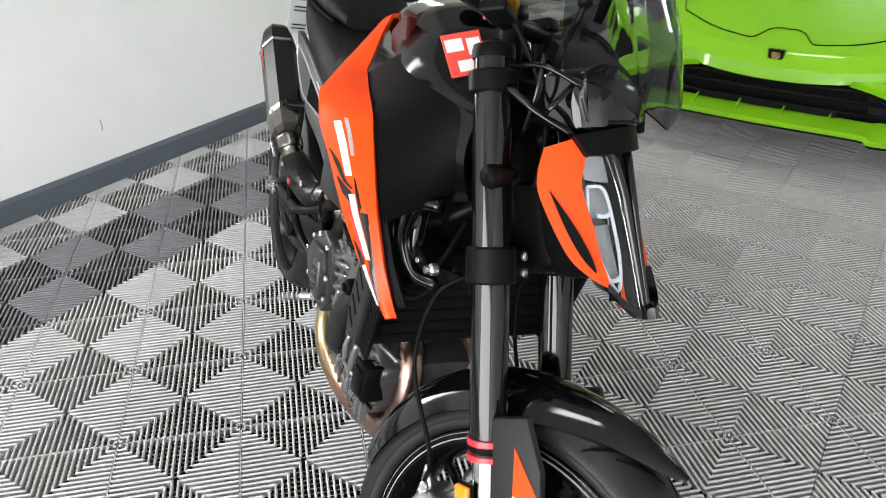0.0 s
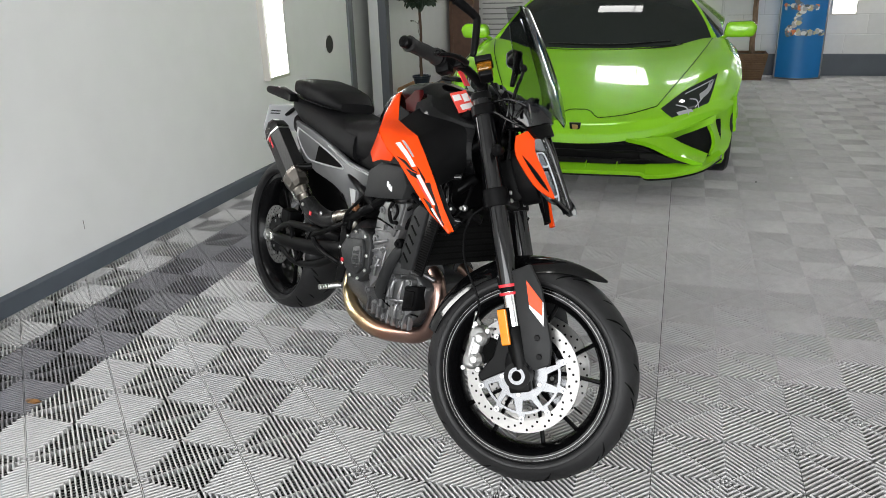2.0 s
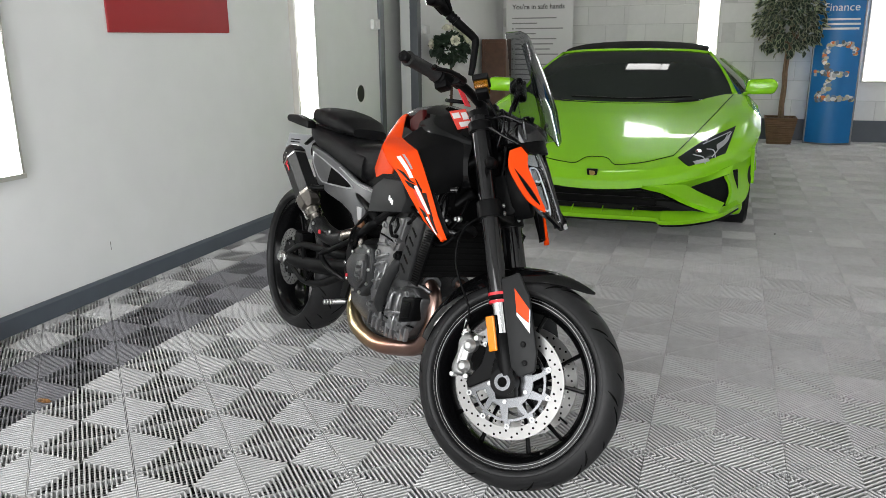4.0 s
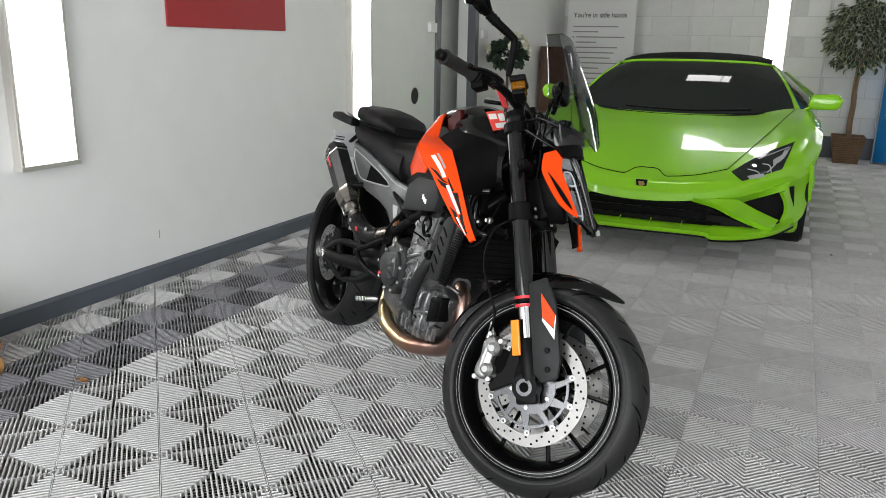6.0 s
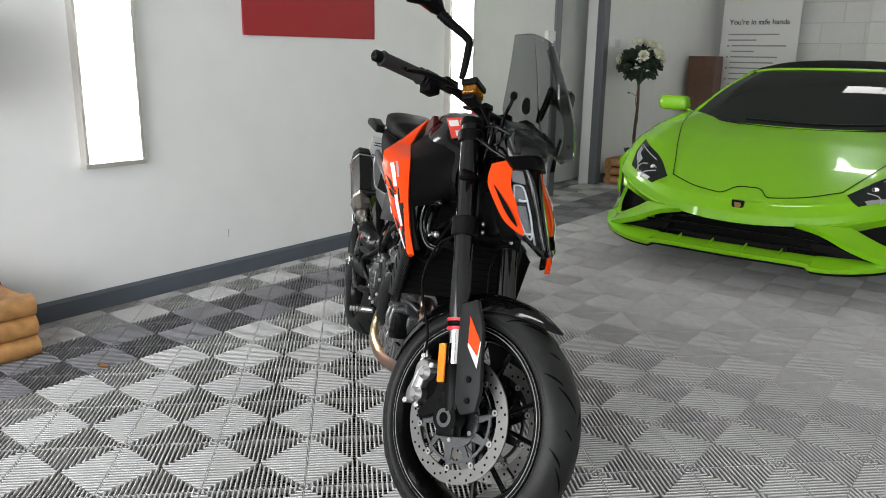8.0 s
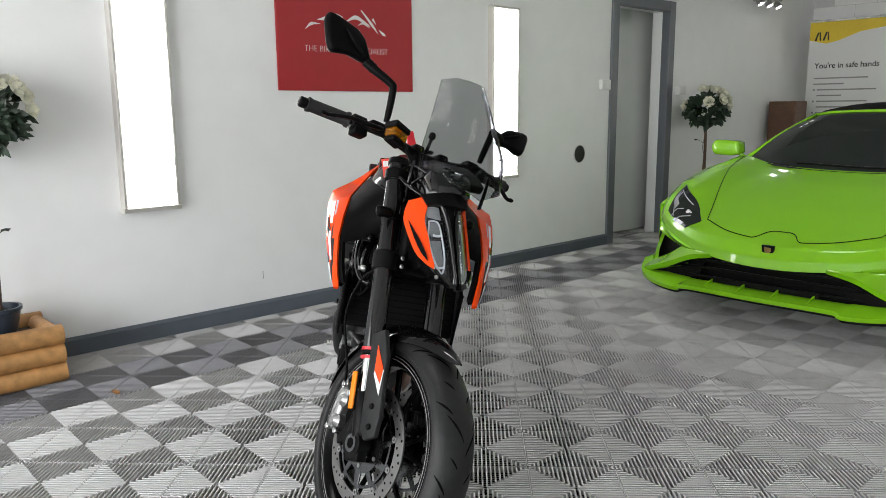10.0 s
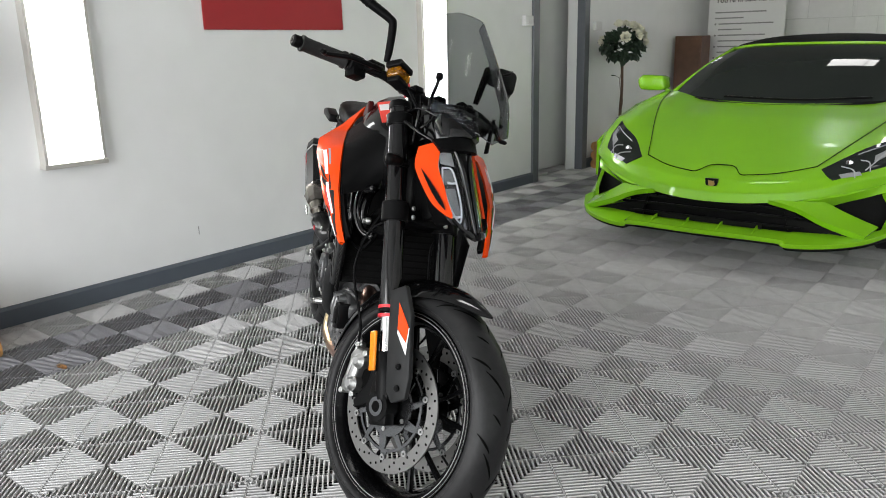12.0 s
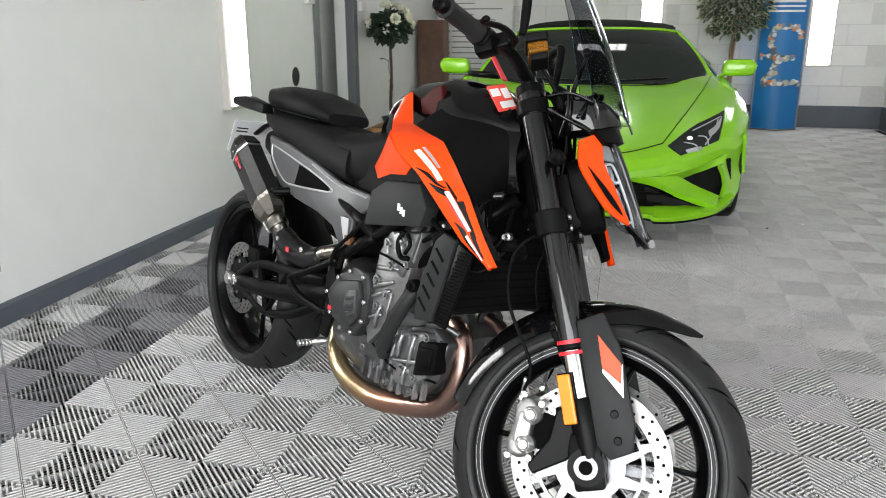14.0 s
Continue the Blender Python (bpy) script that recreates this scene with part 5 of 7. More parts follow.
# webs and gasket seams over the engine side
for x0, z0, x1, z1, y, w in ((0.83, 0.50, 0.905, 0.53, 0.146, 0.006), (0.826, 0.475, 0.895, 0.505, 0.146, 0.005), (0.835, 0.55, 0.92, 0.565, 0.146, 0.006), (0.825, 0.42, 0.875, 0.44, 0.146, 0.005), (0.85, 0.40, 0.868, 0.46, 0.147, 0.005), (0.895, 0.42, 0.905, 0.50, 0.147, 0.004), (0.915, 0.31, 0.93, 0.40, 0.132, 0.006), (0.955, 0.36, 0.965, 0.42, 0.146, 0.006), (1.0, 0.35, 1.012, 0.43, 0.146, 0.006), (0.88, 0.30, 0.89, 0.38, 0.130, 0.006), (0.93, 0.345, 1.055, 0.375, 0.144, 0.005), (0.985, 0.30, 0.992, 0.35, 0.145, 0.005)):
    part("casting_rib", tube([(x0, -y, z0), ((x0 + x1) / 2, -y - 0.004, (z0 + z1) / 2), (x1, -y, z1)], [w, w * 1.1, w * 0.8], 8, 4), M_CASTL, eng, "", None, True)
for k in range(9):
    x = 0.80 + 0.030 * k
    z = 0.258 + 0.9 * (x - 0.89) ** 2
    part("crankcase_web", slab([(x, z), (x + 0.009, z), (x + 0.014, z + 0.045), (x + 0.005, z + 0.047)], -0.136, -0.12, "y", 0.002), M_CASTL if k % 3 else M_CAST, eng)
for pts in ([(0.822, -0.1425, 0.585), (0.88, -0.1505, 0.585), (0.958, -0.1505, 0.575)], [(0.79, -0.1265, 0.365), (0.86, -0.1265, 0.335), (0.95, -0.1405, 0.325), (1.08, -0.1265, 0.335)]):
    part("gasket_seam", tube(pts, 0.0028, 6, 6), M_GROOVE, eng)
for pts, r, mt in (([(0.93, -0.155, 0.66), (0.92, -0.16, 0.63), (0.935, -0.16, 0.60), (0.96, -0.155, 0.60)], 0.006, M_BLKM), ([(0.945, -0.155, 0.655), (0.965, -0.16, 0.635), (0.95, -0.16, 0.61)], 0.005, M_BLKM), ([(1.03, -0.13, 0.46), (1.08, -0.12, 0.468), (1.11, -0.10, 0.455)], 0.007, M_CAST)):
    part("engine_line", tube(pts, r, 8, 7), mt, eng, "", None, True)
part("timing_mark", box(0.652, 0.668, -0.1605, -0.158, 0.392, 0.405), M_RED, eng, "small red label")
part("sump", loft([(0.66, 0.06, 0.19, 0.26), (0.78, 0.08, 0.175, 0.26), (0.92, 0.075, 0.185, 0.28)], 18, 3.5), M_CAST, eng, "", None, True, 45)
# radiator with shrouds
rad = part("radiator", at(box(-0.02, 0.02, -0.165, 0.165, -0.06, 0.13, 0.006), pose(1.10, 0, 0.565, 0, -20, 0)), M_RADCORE, bike, "black radiator behind the fork")
for k in range(4, 14):
    part("radiator_fin", at(box(0.0203, 0.0225, -0.155, 0.155, -0.122 + 0.0185 * k, -0.117 + 0.0185 * k), pose(1.10, 0, 0.565, 0, -20, 0)), M_GROOVE, rad)
for s in (-1, 1):
    y1, y2 = s * 0.166, s * 0.180
    cov = part("radiator_cover", slab([(1.074, 0.668), (1.100, 0.690), (1.140, 0.680), (1.094, 0.488), (1.036, 0.478), (1.034, 0.541)], min(y1, y2), max(y1, y2), "y", 0.004), M_COVER, rad, "matt black slotted radiator cover", None, True, 40)
    part("cover_slot", join(*[slab([(1.050 + 0.0095 * k, 0.560 + 0.030 * k), (1.056 + 0.0095 * k, 0.564 + 0.030 * k), (1.084 + 0.0095 * k, 0.541 + 0.030 * k), (1.080 + 0.0095 * k, 0.535 + 0.030 * k)], s * 0.1802 - 0.0006, s * 0.1802 + 0.0006, "y") for k in range(-1, 4)]), M_GROOVE, cov)
    side = part("radiator_side", slab([(1.142, 0.676), (1.192, 0.660), (1.136, 0.482), (1.096, 0.486)], s * 0.170 - 0.004, s * 0.170 + 0.004, "y", 0.002), M_BLKS, rad, "black perforated radiator side", None, True, 40)
    mesh = []
    for i in range(22):
        for j in range(7):
            v, u = (i + 0.5) / 22, (j + 0.5 + 0.5 * (i % 2)) / 7.5
            x = 1.102 + 0.046 * v + u * (0.034 + 0.010 * v)
            mesh.append(at(cyl(0.0025, s * 0.1742 - 0.0004, s * 0.1742 + 0.0004, 6), pose(x, 0, 0.490 + 0.172 * v)))
    part("cover_mesh", join(*mesh), M_GROOVE, side, stuff=True)
part("radiator_hose", tube([(1.15, -0.1, 0.66), (1.16, -0.13, 0.70), (1.14, -0.12, 0.76), (1.08, -0.09, 0.78)], 0.016, 14, 7), M_BLKG, bike, "", None, True)
for pts, rad_, mt in (([(1.20, -0.115, 0.79), (1.165, -0.14, 0.775), (1.155, -0.145, 0.72), (1.175, -0.13, 0.67), (1.20, -0.10, 0.66)], 0.011, M_BLKG), ([(1.10, -0.15, 0.76), (1.13, -0.155, 0.70), (1.11, -0.15, 0.64), (1.06, -0.15, 0.60)], 0.009, M_BLKG), ([(1.0, -0.16, 0.74), (1.05, -0.165, 0.70), (1.10, -0.15, 0.68), (1.16, -0.13, 0.70)], 0.006, M_BLKM), ([(1.22, -0.08, 0.70), (1.17, -0.12, 0.62), (1.12, -0.15, 0.63)], 0.005, M_BLKM)):
    part("hose", tube(pts, rad_, 12, 7), mt, bike, "", None, True)
for x, y, z, a in ((1.13, -0.135, 0.745, 20), (1.07, -0.15, 0.70, -15), (1.18, -0.12, 0.695, 35)):
    part("clip", at(box(-0.016, 0.016, -0.008, 0.008, -0.011, 0.011, 0.003), pose(x, y, z, 0, a, 20)), M_BLKS, bike)
    part("clip_screw", at(cyl(0.0045, -0.013, -0.007, 10, 0.001), pose(x, y, z, 0, a, 20)), M_STEEL, bike)
part("horn", at(cyl(0.036, -0.012, 0.012, 24, 0.006), pose(1.20, -0.07, 0.67, 60, 0, 40)), M_BLKS, bike, "", None, True, 40)
part("connector", join(cyl(0.009, -0.135, -0.12, 14, 0.003), cyl(0.006, -0.142, -0.12, 6)), M_STEEL, bike, "bright bolt head", pose(1.241, 0, 0.71))
# exhaust
part("header_pipe", join(tube([(1.02, -0.055, 0.47), (1.085, -0.068, 0.44), (1.105, -0.075, 0.36), (1.065, -0.08, 0.272), (0.97, -0.088, 0.23), (0.82, -0.10, 0.198), (0.70, -0.108, 0.216), (0.615, -0.09, 0.258), (0.58, -0.065, 0.33), (0.575, -0.06, 0.42)], [0.021, 0.023, 0.024, 0.025, 0.027, 0.027, 0.027, 0.026, 0.024, 0.023], 20, 8),
     tube([(1.02, 0.055, 0.47), (1.085, 0.06, 0.44), (1.105, 0.05, 0.36), (1.06, 0.03, 0.27), (0.96, -0.02, 0.222)], [0.02, 0.021, 0.021, 0.022, 0.023], 20, 8)), M_PIPE, bike, "straw and copper tinted exhaust header", None, True)
for s in (-1, 1):
    part("header_flange", at(lathe([(0.031, -0.006), (0.031, 0.006), (0.02, 0.006), (0.02, -0.006)], 24), pose(1.045, s * 0.057, 0.463, 0, 0, 65)), M_CASTD, bike)
part("link_pipe", tube([(0.575, -0.06, 0.42), (0.60, -0.08, 0.49), (0.585, -0.09, 0.525), (0.54, -0.102, 0.517), (0.49, -0.115, 0.495)], [0.023, 0.024, 0.025, 0.026, 0.026], 18, 6), M_TITAN, bike, "bare steel link pipe", None, True)
elbow = part("exhaust_guard", tube([(0.515, -0.108, 0.505), (0.475, -0.12, 0.491), (0.41, -0.135, 0.50), (0.37, -0.146, 0.523), (0.355, -0.15, 0.538)], [0.029, 0.033, 0.035, 0.034, 0.031], 18, 7), M_CARBON, bike, "carbon fibre exhaust guard", None, True)
part("guard_screw", bolt(0.47, -0.148, 0.515, 0.008), M_STEEL, elbow)
part("silencer_collar", tube([(0.362, -0.148, 0.53), (0.345, -0.153, 0.55), (0.34, -0.154, 0.555), (0.318, -0.16, 0.578)], [0.024, 0.025, 0.031, 0.03], 20, 4), M_TITAN, elbow, "bare steel collar", None, True)
part("guard_screw", bolt(0.385, -0.178, 0.53, 0.007), M_STEEL, elbow)
part("guard_badge", box(0.425, 0.44, -0.1755, -0.172, 0.50, 0.515, 0.001), M_RED, elbow, "small red badge")
MU = pose(0.315, -0.160, 0.578) @ pose(0, 0, 0, 0, 37, 0) @ pose(0, 0, 0, 0, 0, 180)


def hexring(x, ry, rz):
    pts = [(-0.55, 1), (0.55, 1), (1, 0.35), (1, -0.45), (0.55, -1), (-0.55, -1), (-1, -0.45), (-1, 0.35)]
    return [(x * 0.97, a * ry * 0.8, b * rz * 0.86) for a, b in pts]


def hexloft(rings):
    v = np.array(rings).reshape(-1, 3)
    n = 8
    f = [(i * n + k, i * n + (k + 1) % n, (i + 1) * n + (k + 1) % n, (i + 1) * n + k) for i in range(len(rings) - 1) for k in range(n)]
    return v, f + [tuple(range(n))[::-1], tuple(range((len(rings) - 1) * n, len(rings) * n))]


muf = part("silencer", hexloft([hexring(0.045, 0.05, 0.058), hexring(0.06, 0.052, 0.06), hexring(0.27, 0.052, 0.062), hexring(0.285, 0.05, 0.06)]), M_CARBON, bike, "carbon fibre silencer with steel end caps", MU)
part("silencer_inlet", hexloft([hexring(0.0, 0.028, 0.03), hexring(0.012, 0.042, 0.048), hexring(0.05, 0.0535, 0.0615), hexring(0.064, 0.0535, 0.0615)]), M_TITAN, muf, "steel inlet cone", MU)
part("silencer_outlet", hexloft([hexring(0.266, 0.0535, 0.0635), hexring(0.278, 0.0535, 0.0635), hexring(0.315, 0.046, 0.05), hexring(0.335, 0.034, 0.034)]), M_CARBON, muf, "", MU)
part("silencer_band", hexloft([hexring(0.262, 0.0545, 0.0645), hexring(0.268, 0.0545, 0.0645)]), M_STEEL, muf, "", MU)
part("silencer_rivet", join(*[at(cyl(0.0028, 0, 0.002, 8), MU @ pose(x, 0.0428, z)) for x in (0.057, 0.275) for z in (-0.03, 0.0, 0.025)]), M_STEEL, muf)
part("silencer_badge", at(slab([(0.2, -0.012), (0.255, -0.012), (0.255, 0.012), (0.2, 0.012)], 0.0415, 0.0424, "y"), MU), M_BLKG, muf)
part("silencer_badge_mark", at(join(box(0.236, 0.25, 0.0425, 0.0432, -0.01, 0.01), box(0.20, 0.232, 0.0425, 0.0432, -0.004, 0.005)), MU), M_RED, muf, "red and white badge bars")
part("silencer_strap", tube([(0.34, -0.10, 0.68), (0.325, -0.13, 0.66), (0.30, -0.17, 0.655)], [0.012, 0.012, 0.01], 10, 4), M_BLKS, bike, "", None, True)
part("exhaust_spring", tube([(0.33, -0.20, 0.565), (0.36, -0.196, 0.54)], 0.004, 8, 2), M_STEEL, bike)
# left over cables and small boxes inside the frame
for pts, r in (([(1.16, -0.08, 0.82), (1.10, -0.13, 0.72), (1.0, -0.13, 0.66), (0.9, -0.14, 0.60)], 0.006), ([(1.18, -0.06, 0.76), (1.2, -0.1, 0.70), (1.16, -0.12, 0.64), (1.1, -0.11, 0.6)], 0.005), ([(0.70, -0.13, 0.60), (0.66, -0.13, 0.56), (0.64, -0.13, 0.50)], 0.008), ([(0.76, -0.14, 0.66), (0.70, -0.15, 0.60), (0.63, -0.14, 0.55), (0.60, -0.13, 0.50)], 0.006)):
    part("wiring", tube(pts, r, 8, 7), M_BLKM, bike, "", None, True)
part("brake_light_switch", box(0.675, 0.70, -0.15, -0.125, 0.575, 0.60, 0.003), mat("brown_connector", (0.12, 0.05, 0.02), 0.4), bike)
# key tag hanging from the ignition, with a paper label
tag = part("key_tag", at(slab([(-0.012, 0.0), (0.012, 0.0), (0.016, -0.085), (-0.016, -0.085)], -0.0015, 0.0015, "x", 0.0008), pose(-0.06, -0.02, 0.42, 10, -14, -12)), M_TAG, bike, "red fabric key tag", FK)
card = part("paper_label", at(box(-0.0008, 0.0008, -0.03, 0.03, -0.032, 0.03), pose(-0.036, -0.078, 0.278, 14, -10, -35)), mat("red_card", (0.72, 0.07, 0.05), 0.5), bike, "red and white printed paper label", FK)
part("label_print", at(join(box(0.0009, 0.0014, -0.027, 0.0, 0.004, 0.022), box(0.0009, 0.0014, 0.006, 0.027, -0.004, 0.02), box(0.0009, 0.0014, -0.015, 0.027, -0.026, -0.01)), pose(-0.036, -0.078, 0.278, 14, -10, -35)), M_WHITE, card, "white print bars", FK)


# ---- the sports car: x across, y back from its nose, z up ----
M_LIME = mat("lime_green_paint", (0.22, 0.53, 0.012), 0.25, coat=0.7, spec=0.2, vary=0.02, scale=5)
M_CARGLASS = mat("dark_car_glass", (0.022, 0.026, 0.024), 0.03, vary=0.05, spec=0.12)
M_SOFTTOP = mat("black_fabric_roof", (0.006, 0.006, 0.006), 0.8, spec=0.1, vary=0.2, scale=120, bump=0.3, bscale=600)
M_CARBLK = mat("black_car_trim", (0.005, 0.005, 0.005), 0.4, spec=0.12, vary=0.2, scale=30)
M_MESHB = mat("black_grille_mesh", (0.006, 0.006, 0.0063), 0.5, spec=0.12, vary=0.3, scale=140, bump=0.9, bscale=260)
M_DRL = mat("pale_light_guide", (0.4, 0.41, 0.42), 0.25, vary=0.05)
M_GOLD = mat("gold_emblem", (0.6, 0.42, 0.14), 0.3, 0.9)
car = root("sports_car", pose(-0.53, 3.22, 0), "lime green low sports car with a black soft top", "car")
V7 = np.array((0, 0.12, 0.22, 0.34, 0.5, 0.75, 1.0))
CEN_B, CEN_Z = np.array((0.135, 0.15, 0.20, 0.33, 0.62, 1.0, 1.32)), np.array((0.335, 0.385, 0.44, 0.49, 0.585, 0.70, 0.775))
SID_B, SID_Z = np.array((0.50, 0.56, 0.63, 0.74, 0.92, 1.22, 1.6)), np.array((0.455, 0.50, 0.545, 0.60, 0.67, 0.735, 0.79))
SID_X = np.array((0.80, 0.86, 0.90, 0.935, 0.962, 0.968, 0.95))


def hood(u, v):
    cb, cz, sb, sz, sx = (float(np.interp(v, V7, q)) for q in (CEN_B, CEN_Z, SID_B, SID_Z, SID_X))
    a = abs(u)
    crest = 0.05 * math.exp(-((a - 0.80) / 0.16) ** 2) * min(1, v * 3) * (1 - 0.3 * v)
    groove = -0.012 * math.exp(-((a - 0.5) / 0.12) ** 2) * max(0, v - 0.3)
    edge = -0.10 * max(0, a - 0.93) / 0.07 * min(1, v * 4) * 0.6
    return (u * sx, cb + (sb - cb) * a ** 2.4, cz + (sz - cz) * a ** 2.0 + crest + groove + edge)


def face_back(lat, z):
    """How far back the bodywork lies at a width and height."""
    vs = np.linspace(0, 1, 120)
    pts = np.array([hood(np.clip(lat / np.interp(v, V7, SID_X), -1, 1), v) for v in vs])
    return float(np.interp(z, pts[:, 2], pts[:, 1]))


def on_face(edge_a, edge_b, lift, thick, n=8, flip=False):
    a, b = spline(edge_a, 4), spline(edge_b, 4)
    rows = []
    for i in range(len(a)):
        row = []
        for k in range(n + 1):
            p = a[i] + (b[i] - a[i]) * k / n
            row.append((p[0], face_back(*p) - lift, p[1] + lift * 0.5))
        rows.append(row)
    return shell(rows[::-1] if flip else rows, thick)


def ruled(a, b, n, thick, k=5, flip=False):
    """A sheet between two smooth space lines."""
    a, b = spline(a, k), spline(b, k)
    rows = [[a[i] + (b[i] - a[i]) * j / n for j in range(n + 1)] for i in range(len(a))]
    return shell(rows[::-1] if flip else rows, thick)


def mirrored(pts):
    return [(-x, y, z) for x, y, z in pts[:0:-1]] + list(pts)


vv = np.concatenate([np.linspace(0, 0.3, 16), np.linspace(0.33, 1, 24)])
part("bonnet", shell([[hood(u, v) for u in np.linspace(-1, 1, 61)] for v in vv], -0.02), M_LIME, car, "lime green bonnet and nose", None, True, 60)
# shut line of the luggage lid
half = [(0.0, 0.497), (0.04, 0.497), (0.075, 0.49), (0.115, 0.468), (0.16, 0.467), (0.3, 0.482), (0.455, 0.515)]
line = [(x, face_back(x, z) - 0.002, z + 0.003) for x, z in [(-x, z) for x, z in half[:0:-1]] + half]
part("lid_gap", tube(line, 0.0022, 6, 4), M_GROOVE, car)
for s in (-1, 1):
    side = [hood(s * u, v) for u, v in ((0.49, 0.335), (0.56, 0.45), (0.65, 0.6), (0.74, 0.78), (0.82, 0.98))]
    part("lid_gap", tube([(x, y - 0.002, z + 0.003) for x, y, z in side], 0.0022, 6, 5), M_GROOVE, car)
    # headlamp with its light guides
    hl = part("headlamp", on_face([(s * 0.485, 0.508), (s * 0.64, 0.60), (s * 0.805, 0.668)], [(s * 0.555, 0.468), (s * 0.66, 0.50), (s * 0.755, 0.53)], 0.006, 0.012, 8, s > 0), M_CARGLASS, car, "dark faceted headlamp with pale light guides", None, True, 50)
    for pts in ([(0.57, 0.525), (0.63, 0.515), (0.645, 0.48)], [(0.645, 0.555), (0.685, 0.55), (0.70, 0.51)], [(0.62, 0.575), (0.70, 0.61), (0.775, 0.64)], [(0.68, 0.515), (0.73, 0.575), (0.76, 0.63)]):
        part("light_guide", tube([(s * x, face_back(s * x, z) - 0.011, z + 0.003) for x, z in pts], 0.0034, 6, 4), M_DRL, hl)
    part("headlamp_lens", at(lathe([(0.001, -0.01), (0.016, -0.008), (0.02, 0.0), (0.001, 0.004)], 16, False), pose(s * 0.60, face_back(s * 0.6, 0.54) - 0.008, 0.54)), M_CHROME, hl)
    # corner of the bumper, arm between the openings, side opening
    part("bumper_corner", ruled([(s * 0.80, 0.50, 0.455), (s * 0.775, 0.445, 0.405), (s * 0.80, 0.455, 0.35), (s * 0.81, 0.44, 0.29), (s * 0.79, 0.40, 0.232)], [(s * 0.905, 0.66, 0.545), (s * 0.917, 0.70, 0.42), (s * 0.918, 0.68, 0.32), (s * 0.90, 0.58, 0.25), (s * 0.868, 0.46, 0.228)], 8, 0.02, 5, s < 0), M_LIME, car, "lime green bumper corner", None, True, 50)
    part("wing_side", ruled([(s * 0.905, 0.66, 0.545), (s * 0.918, 0.78, 0.58), (s * 0.925, 1.0, 0.64), (s * 0.93, 1.5, 0.74)], [(s * 0.918, 0.68, 0.32), (s * 0.92, 0.74, 0.34), (s * 0.928, 0.80, 0.42), (s * 0.935, 1.5, 0.62)], 5, 0.02, 5, s < 0), M_LIME, car, "", None, True, 50)
    part("bumper_arm", ruled([(s * 0.45, 0.236, 0.372), (s * 0.525, 0.288, 0.347), (s * 0.60, 0.315, 0.30), (s * 0.68, 0.345, 0.258), (s * 0.76, 0.37, 0.222)], [(s * 0.30, 0.166, 0.347), (s * 0.43, 0.168, 0.318), (s * 0.55, 0.17, 0.265), (s * 0.65, 0.19, 0.228), (s * 0.735, 0.21, 0.200)], 6, 0.03, 5, s < 0), M_LIME, car, "lime green diagonal arm between the air intakes", None, True, 50)
    part("bumper_cheek", ruled([(s * 0.44, 0.218, 0.374), (s * 0.54, 0.273, 0.393), (s * 0.65, 0.353, 0.417), (s * 0.80, 0.496, 0.458)], [(s * 0.44, 0.218, 0.366), (s * 0.53, 0.312, 0.343), (s * 0.64, 0.382, 0.374), (s * 0.785, 0.45, 0.405)], 6, 0.014, 6, s < 0), M_LIME, car, "", None, True, 50)
    for ea, eb in (([(0.575, 0.492), (0.62, 0.502), (0.66, 0.507)], [(0.59, 0.476), (0.63, 0.484), (0.67, 0.492)]), ([(0.70, 0.577), (0.74, 0.602), (0.785, 0.642)], [(0.705, 0.552), (0.735, 0.567), (0.762, 0.592)])):
        part("headlamp_facet", on_face([(s * x, z) for x, z in ea], [(s * x, z) for x, z in eb], 0.0085, 0.002, 4, s > 0), M_GREYL, hl, "pale grey reflector facet")
    duct = part("side_intake", ruled([(s * 0.49, 0.36, 0.37), (s * 0.66, 0.44, 0.41), (s * 0.83, 0.53, 0.43)], [(s * 0.52, 0.38, 0.27), (s * 0.70, 0.45, 0.20), (s * 0.85, 0.53, 0.22)], 6, 0.01, 5, s < 0), M_MESHB, car, "black mesh side air intake")
    for k in range(4):
        part("intake_vane", tube([(s * (0.58 + 0.06 * k), 0.40 + 0.03 * k, 0.37 + 0.008 * k), (s * (0.62 + 0.055 * k), 0.41 + 0.03 * k, 0.25)], 0.005, 6, 3), M_CARBLK, duct)
    mir = part("door_mirror", at(slab([(0.0, -0.035), (0.02, 0.055), (0.19, 0.062), (0.225, 0.02), (0.20, -0.045), (0.05, -0.05)], -0.055, 0.055, "y", 0.022, 3), Matrix.Translation((s * 0.855, 1.60, 0.862)) @ Matrix.Diagonal((s, 1, 1, 1))), M_LIME, car, "lime green door mirror", None, True, 60)
    part("mirror_foot", tube([(s * 0.80, 1.66, 0.77), (s * 0.84, 1.62, 0.80), (s * 0.90, 1.60, 0.835)], [0.028, 0.022, 0.02], 10, 4, flat=0.6), M_LIME, mir, "", None, True)
    part("mirror_face", at(slab([(0.01, -0.03), (0.02, 0.045), (0.18, 0.05), (0.19, -0.035)], 0.0555, 0.058, "y"), Matrix.Translation((s * 0.855, 1.60, 0.862)) @ Matrix.Diagonal((s, 1, 1, 1))), M_CHROME, mir)
    part("a_pillar", tube([(s * 0.80, 1.56, 0.80), (s * 0.70, 1.86, 0.965), (s * 0.585, 2.15, 1.098)], [0.02, 0.013, 0.013], 10, 5, flat=0.8), M_LIME, car, "", None, True)
